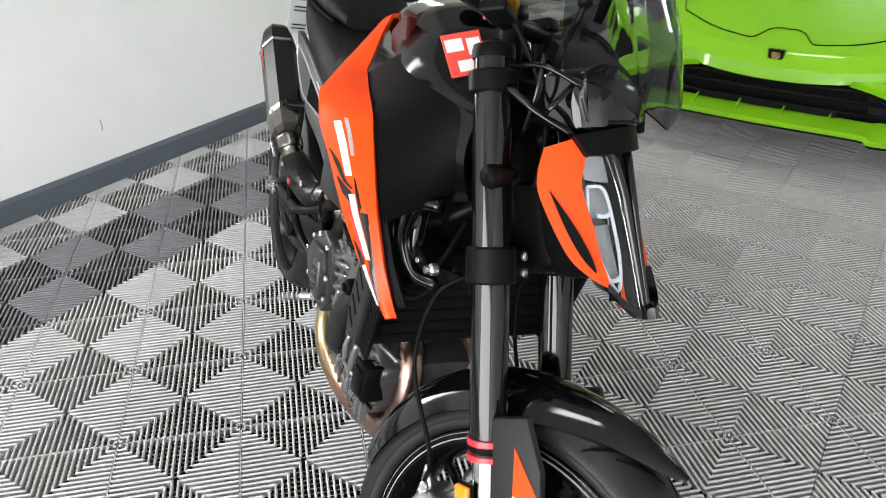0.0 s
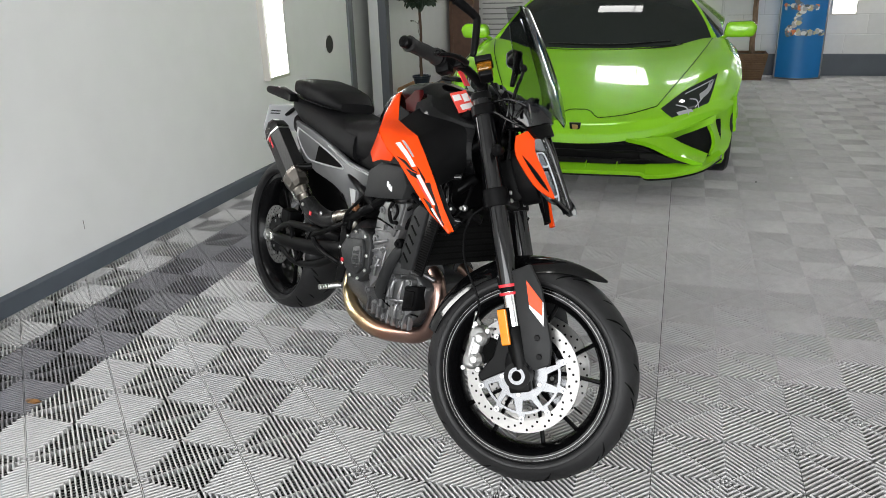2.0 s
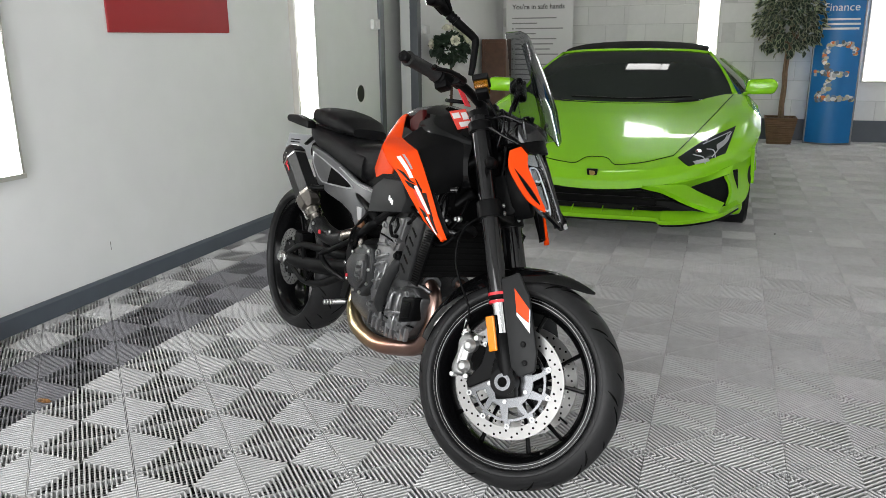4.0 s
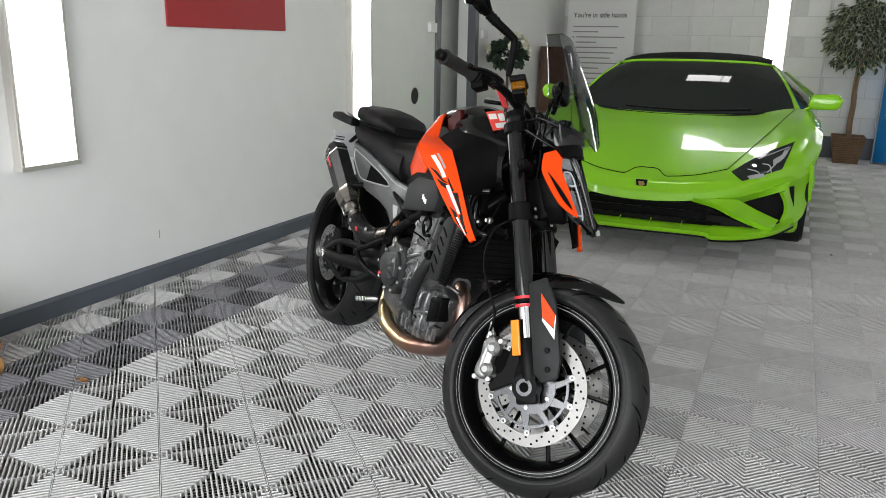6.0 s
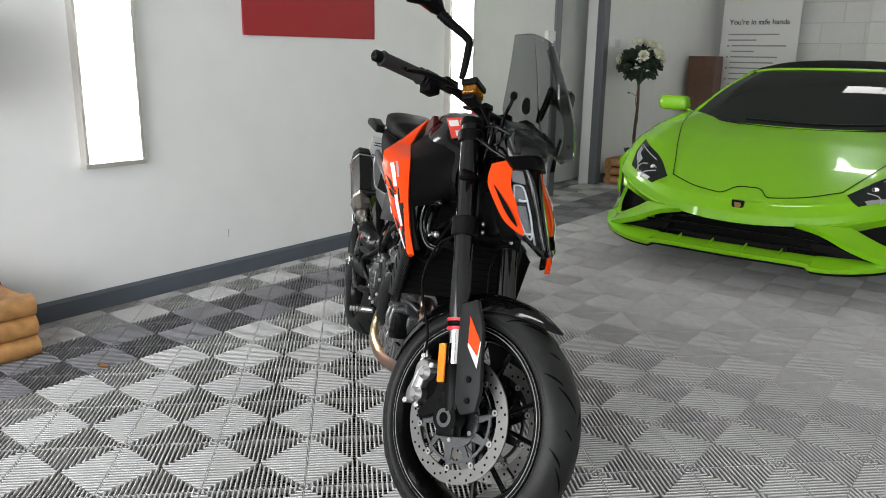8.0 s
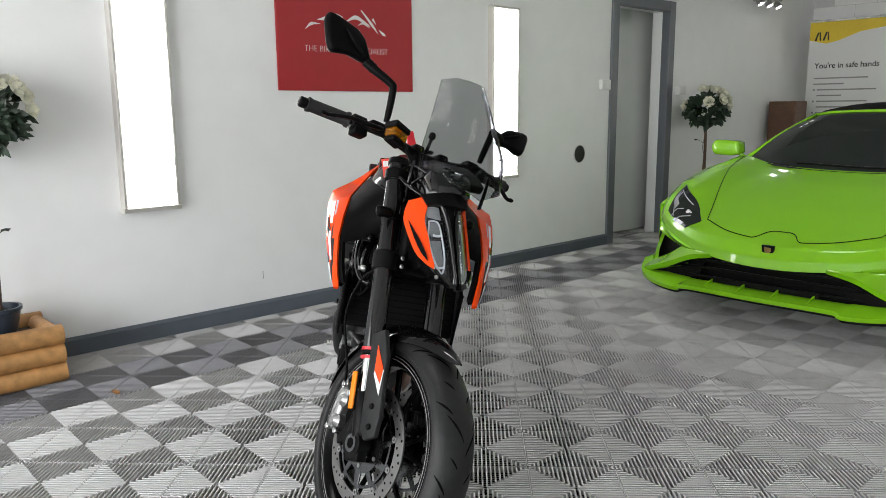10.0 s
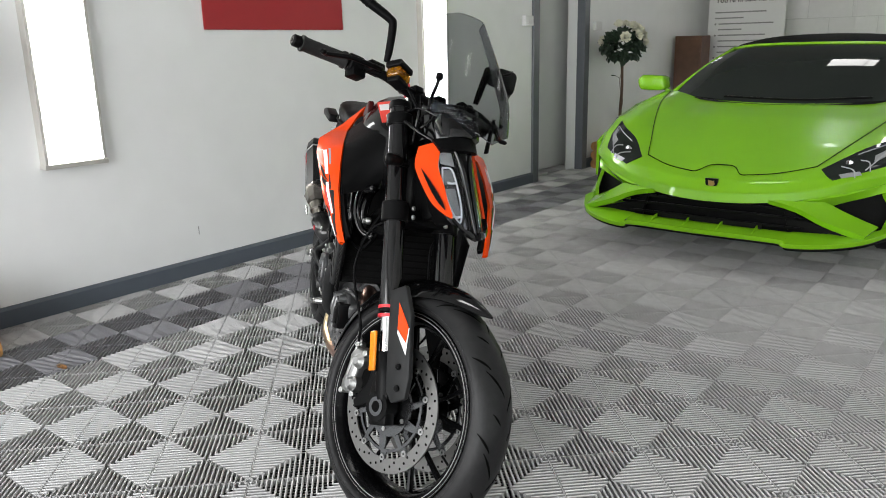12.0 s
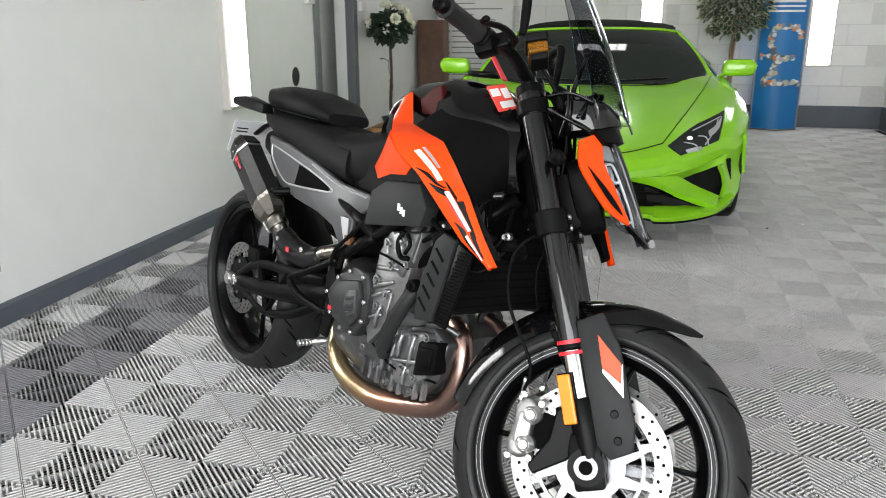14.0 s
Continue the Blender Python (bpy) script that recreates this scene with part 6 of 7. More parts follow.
    part("door_glass", ruled([(s * 0.80, 1.62, 0.80), (s * 0.70, 1.92, 0.97), (s * 0.60, 2.2, 1.08), (s * 0.62, 2.7, 1.06)], [(s * 0.86, 1.75, 0.78), (s * 0.87, 2.0, 0.80), (s * 0.87, 2.3, 0.82), (s * 0.86, 2.7, 0.85)], 5, 0.006, 5, s < 0), M_CARGLASS, car, "", None, True, 50)
    part("haunch", ruled([(s * 0.60, 2.6, 1.02), (s * 0.66, 2.9, 1.02), (s * 0.68, 3.4, 0.99), (s * 0.62, 4.2, 0.93)], [(s * 0.86, 2.55, 0.72), (s * 0.90, 2.9, 0.80), (s * 0.92, 3.4, 0.82), (s * 0.86, 4.2, 0.76)], 8, 0.02, 5, s < 0), M_LIME, car, "lime green rear haunch with an air scoop", None, True, 50)
    for b, r in ((0.98, 0.325), (3.6, 0.34)):
        w = part("wheel", at(lathe([(r, -0.1), (r, 0.1), (r - 0.02, 0.12), (r - 0.09, 0.12), (r - 0.1, 0.06), (r - 0.1, -0.06), (r - 0.09, -0.12), (r - 0.02, -0.12)], 40), pose(s * 0.80, b, r + 0.001, 0, 0, 90)), M_TYRE, car, "black low-profile tyre", None, True, 40)
        part("wheel_rim", join(*[tube([(s * 0.895, b, r), (s * 0.9, b + 0.22 * math.cos(k * 1.2566), r + 0.22 * math.sin(k * 1.2566))], [0.03, 0.02], 8, 3) for k in range(5)]), M_CARBLK, w)
# lip with its steps
LIP_O = mirrored([(0.0, 0.02, 0.203), (0.385, 0.03, 0.203), (0.435, 0.02, 0.188), (0.59, 0.068, 0.193), (0.745, 0.185, 0.212), (0.855, 0.39, 0.242)])
LIP_I = mirrored([(0.0, 0.17, 0.214), (0.385, 0.17, 0.214), (0.435, 0.18, 0.217), (0.59, 0.21, 0.22), (0.745, 0.31, 0.228), (0.84, 0.46, 0.252)])
part("front_lip", ruled(LIP_O, LIP_I, 5, 0.022, 4), M_LIME, car, "lime green front splitter lip", None, True, 50)
part("lip_under", ruled([(x, y + 0.03, z - 0.03) for x, y, z in LIP_O], [(x, y + 0.1, z - 0.055) for x, y, z in LIP_I], 3, 0.01, 3), M_CARBLK, car)
for x in (-0.28, -0.1, 0.08, 0.26):
    part("lip_vane", slab([(0.06, 0.206), (0.17, 0.214), (0.17, 0.236), (0.13, 0.23)], x - 0.003, x + 0.003, "x"), M_LIME, car)
# middle opening
grille = part("grille", box(-0.50, 0.50, 0.27, 0.33, 0.15, 0.36, 0.01), M_MESHB, car, "wide black lower grille")
for z in (0.235, 0.285, 0.325):
    part("grille_bar", tube([(-0.52, 0.23, z - 0.015), (-0.3, 0.175, z), (0, 0.165, z), (0.3, 0.175, z), (0.52, 0.23, z - 0.015)], 0.008, 6, 5), M_CARBLK, grille)
part("plate_holder", box(-0.28, 0.28, 0.15, 0.162, 0.215, 0.245, 0.003), M_CARBLK, grille)
for s in (-1, 1):
    part("grille_cheek", slab([(s * 0.36, 0.33), (s * 0.48, 0.27), (s * 0.68, 0.215), (s * 0.68, 0.19), (s * 0.4, 0.19)], 0.21, 0.24, "y", 0.004), M_CARBLK, grille)
# emblem: a plain shield
part("emblem", slab([(-0.034, 0.45), (0.034, 0.45), (0.03, 0.415), (0.0, 0.395), (-0.03, 0.415)], face_back(0, 0.42) - 0.008, face_back(0, 0.42) + 0.01, "y", 0.003), M_CARBLK, car, "small dark shield emblem")
part("emblem_inlay", slab([(-0.018, 0.44), (0.016, 0.438), (0.02, 0.42), (0.0, 0.405), (-0.014, 0.415)], face_back(0, 0.42) - 0.0095, face_back(0, 0.42) - 0.0075, "y"), M_GOLD, car)
# screen, roof
WB = mirrored([(0.0, 1.28, 0.765), (0.3, 1.31, 0.772), (0.6, 1.43, 0.79), (0.79, 1.56, 0.80)])
WT = mirrored([(0.0, 2.04, 1.118), (0.25, 2.05, 1.116), (0.45, 2.09, 1.108), (0.575, 2.15, 1.092)])
rows = []
wa, wb = spline(WB, 4), spline(WT, 4)
for i in range(len(wa)):
    rows.append([wa[i] + (wb[i] - wa[i]) * j / 10 + np.array((0, 0, 0.03 * math.sin(math.pi * j / 10))) for j in range(11)])
part("windscreen", shell(rows, 0.006), M_CARGLASS, car, "raked dark windscreen", None, True, 50)
part("wiper", tube([(-0.35, 1.31, 0.80), (0.1, 1.30, 0.79), (0.5, 1.40, 0.805)], 0.007, 6, 4), M_CARBLK, car)
part("scuttle", ruled([(x, y - 0.03, z - 0.004) for x, y, z in WB], [(x, y + 0.03, z - 0.01) for x, y, z in WB], 2, 0.01, 4), M_CARBLK, car)
part("screen_header", tube([(x, y, z + 0.004) for x, y, z in WT], 0.010, 8, 4), M_LIME, car, "", None, True)
rr = []
for j, (b, dz, w) in enumerate(((0.0, 0.012, 1.0), (0.12, 0.045, 1.0), (0.35, 0.068, 0.99), (0.7, 0.06, 0.97), (1.1, 0.0, 0.94), (1.5, -0.1, 0.9))):
    rr.append([(x * w, y + b, z + dz * (1 - 0.35 * (x / 0.6) ** 2)) for x, y, z in spline(WT, 4)])
part("soft_top", shell(rr, -0.02), M_SOFTTOP, car, "black fabric soft top", None, True, 60)
# tub between the wheels
part("body_tub", join(box(-0.88, 0.88, 0.55, 4.3, 0.13, 0.34, 0.04), at(loft([(1.35, 0.90, 0.2, 0.74), (2.2, 0.95, 0.2, 0.80), (3.0, 0.95, 0.2, 0.84), (4.3, 0.86, 0.25, 0.86)], 20, 5), pose(0, 0, 0) @ Matrix(((0, 1, 0, 0), (1, 0, 0, 0), (0, 0, 1, 0), (0, 0, 0, 1))))), M_LIME, car, "", None, True, 50)
part("engine_deck", ruled([(-0.64, 3.0, 1.0), (0.0, 3.0, 1.06), (0.64, 3.0, 1.0)], [(-0.6, 4.3, 0.9), (0.0, 4.3, 0.93), (0.6, 4.3, 0.9)], 5, 0.02, 5), M_CARBLK, car)


# ---- things along the walls ----
M_SIGN = mat("red_sign_board", (0.36, 0.016, 0.022), 0.42, vary=0.05, scale=10)
M_LOG = mat("varnished_log", (0.34, 0.175, 0.06), 0.5, vary=0.5, scale=22, bump=0.35, bscale=60)
M_LOGEND = mat("log_end_grain", (0.47, 0.25, 0.10), 0.6, vary=0.25, scale=40)
M_POT = mat("dark_blue_pot", (0.018, 0.028, 0.042), 0.35, vary=0.15, scale=12)
M_BARK = mat("thin_brown_stem", (0.09, 0.055, 0.035), 0.8, vary=0.35, scale=50, bump=0.7, bscale=120)
M_BARKL = mat("twisted_pale_stem", (0.2, 0.13, 0.08), 0.75, vary=0.35, scale=40, bump=0.7, bscale=90)
M_LEAF = mat("dark_silk_leaf", (0.022, 0.042, 0.024), 0.5, vary=0.35, scale=30)
M_LEAFE = mat("cream_leaf_edge", (0.42, 0.45, 0.30), 0.6, vary=0.2, scale=40)
M_PETAL = mat("cream_silk_petal", (0.78, 0.77, 0.64), 0.65, vary=0.18, scale=60)
M_WICKER = mat("brown_wicker", (0.15, 0.085, 0.045), 0.7, vary=0.3, scale=60)
M_SOIL = mat("potting_moss", (0.05, 0.038, 0.025), 0.95, vary=0.5, scale=60, bump=0.8)
M_BLUE = mat("blue_printed_banner", (0.008, 0.17, 0.46), 0.45, vary=0.08, scale=5)
M_PAPER = mat("white_printed_banner", (0.68, 0.68, 0.67), 0.45, vary=0.02)
M_YELLOW = mat("yellow_print", (0.72, 0.52, 0.03), 0.45, vary=0.04)
M_INK = mat("black_print", (0.012, 0.012, 0.012), 0.5)
M_INKG = mat("grey_print", (0.25, 0.25, 0.25), 0.5)
M_BROWN = mat("dark_brown_wood", (0.12, 0.055, 0.03), 0.45, vary=0.3, scale=14, bump=0.2)
M_GREYM = mat("grey_steel_stand", (0.24, 0.24, 0.25), 0.4, 0.6)


def lettering(name, words, size, m, material, parent, label, slim=0.0):
    """Words in the built-in font, turned into a thin mesh that is a part."""
    cu = bpy.data.curves.new(name, "FONT")
    cu.body, cu.size, cu.extrude, cu.offset = words, size, 0.0006, -slim
    tmp = bpy.data.objects.new(name, cu)
    scene.collection.objects.link(tmp)
    bpy.context.view_layer.update()
    me = bpy.data.meshes.new_from_object(tmp.evaluated_get(bpy.context.evaluated_depsgraph_get()))
    bpy.data.objects.remove(tmp)
    me.materials.clear()
    me.materials.append(material)
    ob = new(name, me)
    ob.parent = parent
    ob.matrix_basis = m
    return tagged(ob, label)


# red sign: y along the wall, read from inside the room
sign = root("wall_sign", pose(WX, 1.82, 1.266, 0, 0, 90), "dark red sign board with a white swoosh and lettering", "sign")
part("board", box(0, 0.985, -0.012, -0.002, 0, 0.66, 0.003), M_SIGN, sign)
lettering("sign_text", "THE BIKE & CAR SPECIALIST", 0.049, pose(0.176, -0.0125, 0.222, 90, 0, 0), M_WHITE, sign, "white capital letters", 0.0012)


def stroke(pts, widths):
    p = spline([(a, b, 0) for a, b in pts], 6)
    w = np.interp(np.linspace(0, 1, len(p)), np.linspace(0, 1, len(widths)), widths)
    t = np.gradient(p, axis=0)
    nrm = np.stack([-t[:, 1], t[:, 0]], 1) / (np.linalg.norm(t[:, :2], axis=1)[:, None] + 1e-9)
    rows = [[(p[i, 0] + nrm[i, 0] * w[i] * k, -0.0126, p[i, 1] + nrm[i, 1] * w[i] * k) for k in (-1, 1)] for i in range(len(p))]
    return shell(rows, 0.0006)


for pts, ws in (([(0.19, 0.345), (0.23, 0.375), (0.29, 0.378)], (0.001, 0.009, 0.001)), ([(0.27, 0.40), (0.33, 0.41), (0.40, 0.43), (0.45, 0.425)], (0.001, 0.012, 0.012, 0.003)),
                ([(0.47, 0.40), (0.54, 0.43), (0.60, 0.41), (0.65, 0.385)], (0.002, 0.012, 0.008, 0.002)), ([(0.56, 0.385), (0.60, 0.40), (0.645, 0.375)], (0.001, 0.007, 0.001)),
                ([(0.585, 0.475), (0.66, 0.40), (0.71, 0.345)], (0.003, 0.01, 0.001)), ([(0.67, 0.43), (0.695, 0.40)], (0.009, 0.001)), ([(0.715, 0.37), (0.75, 0.345), (0.77, 0.335)], (0.001, 0.009, 0.001))):
    part("swoosh", stroke(pts, ws), M_WHITE, sign, "white swoosh stroke")

for x0, x1, cut in ((0.402, 0.452, 0.012), (0.466, 0.514, 0.0), (0.528, 0.572, 0.0)):
    part("emblem_block", slab([(x0, 0.36), (x1, 0.36), (x1 - cut, 0.288), (x0 + cut, 0.288)], -0.0128, -0.0119, "y"), M_WHITE, sign, "plain white emblem block")

# small fittings on the long wall
for y, z, lb in ((4.883, 1.343, "white switch box on the wall"), (6.081, 1.309, "white switch box on the wall")):
    sw = root("switch_box", pose(WX, y, z), lb, "switch", "wall switches")
    part("box", box(0, 0.035, -0.06, 0.06, -0.04, 0.04, 0.004), M_WHITEPL, sw)
    part("rocker", box(0.035, 0.04, -0.016, 0.016, -0.02, 0.02, 0.002), M_WHITEPL, sw)
bung = root("wall_vent", pose(WX, 4.58, 0.79), "round black vent in the wall", "vent")
part("disc", at(cyl(0.07, -0.006, 0.0, 32, 0.002), pose(0, 0, 0, 0, 0, 90)), M_BLACKHOLE, bung)
part("rim", at(lathe([(0.076, -0.008), (0.076, 0.0), (0.069, 0.0), (0.069, -0.008)], 32), pose(0, 0, 0, 0, 0, 90)), M_WHITEPL, bung)
scr = root("wall_scuff", pose(WX, 1.67, 0.235), "short dark scuff on the white wall", "scuff")
part("mark", box(0.0, 0.0006, -0.002, 0.002, -0.022, 0.022), M_INKG, scr)
spot = root("spotlight_bar", pose(WX + 0.14, 7.45, 2.2), "spotlight bar with three lit bulbs under the ceiling", "light")
part("bar", box(-0.02, 0.02, -0.30, 0.30, 0.02, 0.045, 0.004), M_STEEL, spot)
part("bar_arm", box(-0.14, -0.02, -0.02, 0.02, 0.02, 0.045, 0.003), M_STEEL, spot)
for y in (-0.2, 0.0, 0.2):
    hd = part("spot_head", at(lathe([(0.012, 0.0), (0.03, -0.02), (0.038, -0.07), (0.034, -0.07), (0.026, -0.02), (0.008, -0.004)], 18), pose(0, y, 0.02, 60, 0, 90)), M_STEEL, spot)
    part("bulb", at(lathe([(0.001, -0.078), (0.02, -0.07), (0.026, -0.055), (0.001, -0.05)], 14, False), pose(0, y, 0.02, 60, 0, 90)), M_LED, hd, "glowing bulb")


# standard flower trees in planters of stacked half logs
def leaf_geo(L, W):
    pts = [(0, 0, 0), (0.3 * L, W, 0.1 * L), (0.7 * L, 0.8 * W, 0.06 * L), (L, 0, -0.06 * L), (0.7 * L, -0.8 * W, 0.06 * L), (0.3 * L, -W, 0.1 * L), (0.35 * L, 0, 0.0), (0.7 * L, 0, -0.01)]
    return np.array(pts), [(0, 1, 6), (0, 6, 5), (1, 2, 7, 6), (6, 7, 4, 5), (2, 3, 7), (7, 3, 4)]


def thick(geo, t=0.0012):
    v, f = geo
    n = len(v)
    return np.vstack([v, v - (0, 0, t)]), list(f) + [tuple(i + n for i in q[::-1]) for q in f]


def scatter(geo, n, rng, centre, radius, squash, inward=0.0, sizes=(0.7, 1.2)):
    out = []
    for _ in range(n):
        d = rng.normal(size=3)
        d /= np.linalg.norm(d)
        r = radius * rng.uniform(0.45, 1.0) ** 0.6
        p = np.array(centre) + d * r * np.array((1, 1, squash))
        m = Matrix.Translation(p) @ Vector(d).to_track_quat("X", "Z").to_matrix().to_4x4() @ Euler(rng.uniform(-1.0, 1.0, 3)).to_matrix().to_4x4() @ Matrix.Scale(rng.uniform(*sizes), 4)
        out.append(at(geo, m))
    return join(*out)


def rose(rng):
    geo = []
    for ring, (n, r, tilt) in enumerate(((3, 0.008, 80), (5, 0.018, 62), (6, 0.028, 38), (7, 0.036, 18))):
        for k in range(n):
            petal = (np.array([(0, -0.008, 0), (0, 0.008, 0), (0.02, 0.014, 0.004), (0.03, 0.0, 0.008), (0.02, -0.014, 0.004)]), [(0, 1, 2, 3, 4)])
            geo.append(at(thick(petal, 0.0008), pose(0, 0, 0, 0, 0, 360 * k / n + 23 * ring + rng.uniform(-8, 8)) @ pose(r * 0.4, 0, 0.012 - 0.003 * ring, 0, -tilt, 0)))
    return join(*geo)


def flower_tree(x, y, turn, seed, label):
    rng = np.random.default_rng(seed)
    box_ob = root("log_planter", pose(x, y, 0, 0, 0, turn), label, "planter", "log planters")
    for k in range(3):
        for s in (-1, 1):
            z = 0.042 + 0.083 * k
            part("log", at(tube([(-0.20, s * 0.15, z), (0.20, s * 0.15, z)], 0.044, 16, 4), pose(0, 0, 0)), M_LOG, box_ob, "", None, True, 40)
            part("log_end", at(tube([(s * 0.17, -0.125, z), (s * 0.17, 0.125, z)], 0.036, 14, 4), pose(0, 0, 0)), M_LOGEND, box_ob, "", None, True, 40)
    part("planter_base", box(-0.16, 0.16, -0.12, 0.12, 0.01, 0.2), M_SOIL, box_ob)
    tree = root("flower_tree", pose(x, y, 0.201, 0, 0, turn), "artificial standard tree with cream roses in a dark pot", "plant", "flower trees")
    part("pot", lathe([(0.06, 0.0), (0.085, 0.115), (0.092, 0.12), (0.092, 0.135), (0.08, 0.135), (0.078, 0.11), (0.001, 0.105)], 30, False), M_POT, tree, "", Matrix(((1, 0, 0, 0), (0, 0, 1, 0), (0, 1, 0, 0), (0, 0, 0, 1))), True, 40)
    part("stem", tube([(0.0, 0, 0.10), (0.008, 0.006, 0.32), (-0.01, -0.012, 0.55), (0.0, 0.0, 0.80)], [0.016, 0.014, 0.013, 0.012], 10, 6), M_BARK, tree, "", None, True)
    wind_pts = [(0.018 * math.cos(a * 1.3), 0.018 * math.sin(a * 1.3), 0.12 + 0.075 * a) for a in range(9)]
    part("vine", tube(wind_pts, 0.0028, 6, 4), M_BARK, tree, "", None, True)
    c = (0, 0, 0.96)
    part("foliage", scatter(thick(leaf_geo(0.075, 0.023)), 330, rng, (0, 0, 0.93), 0.17, 0.75), M_LEAF, tree, "dark green silk leaves", stuff=True)
    for k in range(24):
        d = rng.normal(size=3)
        d[2] = abs(d[2]) * 0.8 - 0.05
        d /= np.linalg.norm(d)
        p = np.array(c) + d * np.array((0.18, 0.18, 0.15))
        part("rose", at(rose(rng), Matrix.Translation(p) @ Vector(d).to_track_quat("Z", "Y").to_matrix().to_4x4() @ Matrix.Scale(1.35, 4)), M_PETAL, tree, "cream silk rose")
    for z, a in ((0.62, 2.2), (0.42, 0.4), (0.3, 3.6)):
        d = np.array((math.cos(a), math.sin(a), 0.25))
        part("twig", join(tube([(0, 0, z), d * 0.05 + (0, 0, z + 0.02)], 0.002, 6, 2), at(thick(leaf_geo(0.05, 0.015)), Matrix.Translation(d * 0.05 + (0, 0, z + 0.02)) @ Vector(d).to_track_quat("X", "Z").to_matrix().to_4x4())), M_LEAF, tree)


flower_tree(-2.45, 0.288, 90, 3, "planter of stacked varnished half logs by the white wall")
flower_tree(-2.40, 6.15, 90, 5, "planter of stacked varnished half logs behind the car")

# fig tree in a wicker basket
fig = root("fig_tree", pose(0.83, 8.58, 0.0), "artificial fig tree with cream-edged leaves in a wicker basket", "plant")
basket = part("basket", box(-0.13, 0.13, -0.13, 0.13, 0.0, 0.005), M_WICKER, fig, "square brown wicker basket")
for k in range(15):
    w = 0.12 + 0.045 * k / 14
    z = 0.006 + 0.0205 * k
    part("wicker_hoop", tube([(-w, -w, z), (w, -w, z), (w, w, z), (-w, w, z), (-w, -w, z)], 0.0115, 6, 1, smooth=False), M_WICKER, basket)
part("soil", box(-0.15, 0.15, -0.15, 0.15, 0.27, 0.28), M_SOIL, fig)
for k in range(3):
    pts = [(0.017 * math.cos(2.1 * k + 0.55 * i), 0.017 * math.sin(2.1 * k + 0.55 * i), 0.27 + 0.1 * i) for i in range(10)]
    part("trunk", tube(pts, [0.018, 0.015, 0.013], 8, 4), M_BARKL, fig, "", None, True)
rng = np.random.default_rng(11)
for k in range(16):
    a, e = rng.uniform(0, 6.28), rng.uniform(0.1, 1.3)
    d = np.array((math.cos(a) * math.cos(e), math.sin(a) * math.cos(e) * 0.7, math.sin(e)))
    part("branch", tube([(0, 0, 1.05), d * 0.15 + (0, 0, 1.1), d * 0.3 + (0, 0, 1.15)], [0.007, 0.005, 0.003], 6, 3), M_BARKL, fig)
edge, blade = thick(leaf_geo(0.085, 0.025), 0.001), thick(leaf_geo(0.075, 0.019), 0.0006)
leaves, edges = [], []
for k in range(820):
    d = rng.normal(size=3)
    d /= np.linalg.norm(d)
    r = rng.uniform(0.3, 1.0) ** 0.5
    p = np.array((0, 0, 1.40)) + d * r * np.array((0.38, 0.30, 0.42))
    if p[2] < 1.12 and rng.uniform() < 0.45:
        continue
    d2 = Vector((d[0], d[1], -0.7 + 0.3 * d[2])).normalized()
    m = Matrix.Translation(p) @ d2.to_track_quat("X", "Z").to_matrix().to_4x4() @ Euler(rng.uniform(-0.7, 0.7, 3)).to_matrix().to_4x4() @ Matrix.Scale(rng.uniform(0.75, 1.25), 4)
    edges.append(at(edge, m))
    leaves.append(at(blade, m @ pose(0.004, 0, 0.0012)))
    leaves.append(at(blade, m @ pose(0.004, 0, -0.0014)))
part("leaf_rims", join(*edges), M_LEAFE, fig, "cream leaf edges", stuff=True)
part("foliage", join(*leaves), M_LEAF, fig, "dark green leaf blades", stuff=True)

# blue bowed banner
ban = root("blue_banner", pose(1.345, 8.62, 0.0, 0, 0, 0), "tall bowed blue banner with white heading and a collage", "banner")
BW, BHT = 0.235, 1.95


def bow(x):
    return -0.10 * (1 - (x / BW) ** 2)


part("sheet", shell([[(x, bow(x), z) for x in np.linspace(-BW, BW, 25)] for z in np.linspace(0.02, BHT, 6)], -0.004), M_BLUE, ban, "glossy blue printed sheet", None, True, 60)
part("edge_rail", tube([(-BW - 0.008, 0.008, 0.0), (-BW - 0.008, 0.008, BHT)], 0.011, 10, 2), M_GREYM, ban)
part("edge_rail", tube([(BW + 0.008, 0.008, 0.0), (BW + 0.008, 0.008, BHT)], 0.011, 10, 2), M_GREYM, ban)
part("base_rail", tube([(-BW, 0.01, 0.012), (0, -0.09, 0.012), (BW, 0.01, 0.012)], 0.012, 8, 6), M_GREYM, ban)
lettering("banner_text", "Finance", 0.12, pose(-0.195, -0.106, 1.475, 90, 0, 0), M_WHITE, ban, "white heading")
for z, a, b in ((1.375, -0.19, 0.19), (1.325, -0.185, 0.2), (1.275, -0.195, 0.19)):
    xs = np.linspace(a, b, 14)
    part("text_bar", shell([[(x, bow(x) - 0.003, z + h) for x in xs] for h in (0.0, 0.022)], -0.0006), M_WHITE, ban, "bar of small white print")
# collage in the shape of a pound sign, made of small plain pieces
cols = [mat("collage_grey", (0.38, 0.4, 0.4), 0.35), mat("collage_slate", (0.08, 0.1, 0.11), 0.4), M_PAPER, mat("collage_sand", (0.45, 0.42, 0.25), 0.4), mat("collage_orange", (0.6, 0.16, 0.03), 0.4), mat("collage_blue", (0.12, 0.2, 0.3), 0.4)]
path = spline([(0.17, 1.02, 0), (0.14, 1.10, 0), (0.04, 1.13, 0), (-0.08, 1.10, 0), (-0.12, 1.02, 0), (-0.11, 0.92, 0), (-0.06, 0.82, 0), (-0.05, 0.72, 0), (-0.09, 0.62, 0), (-0.15, 0.54, 0)], 6)[:, :2]
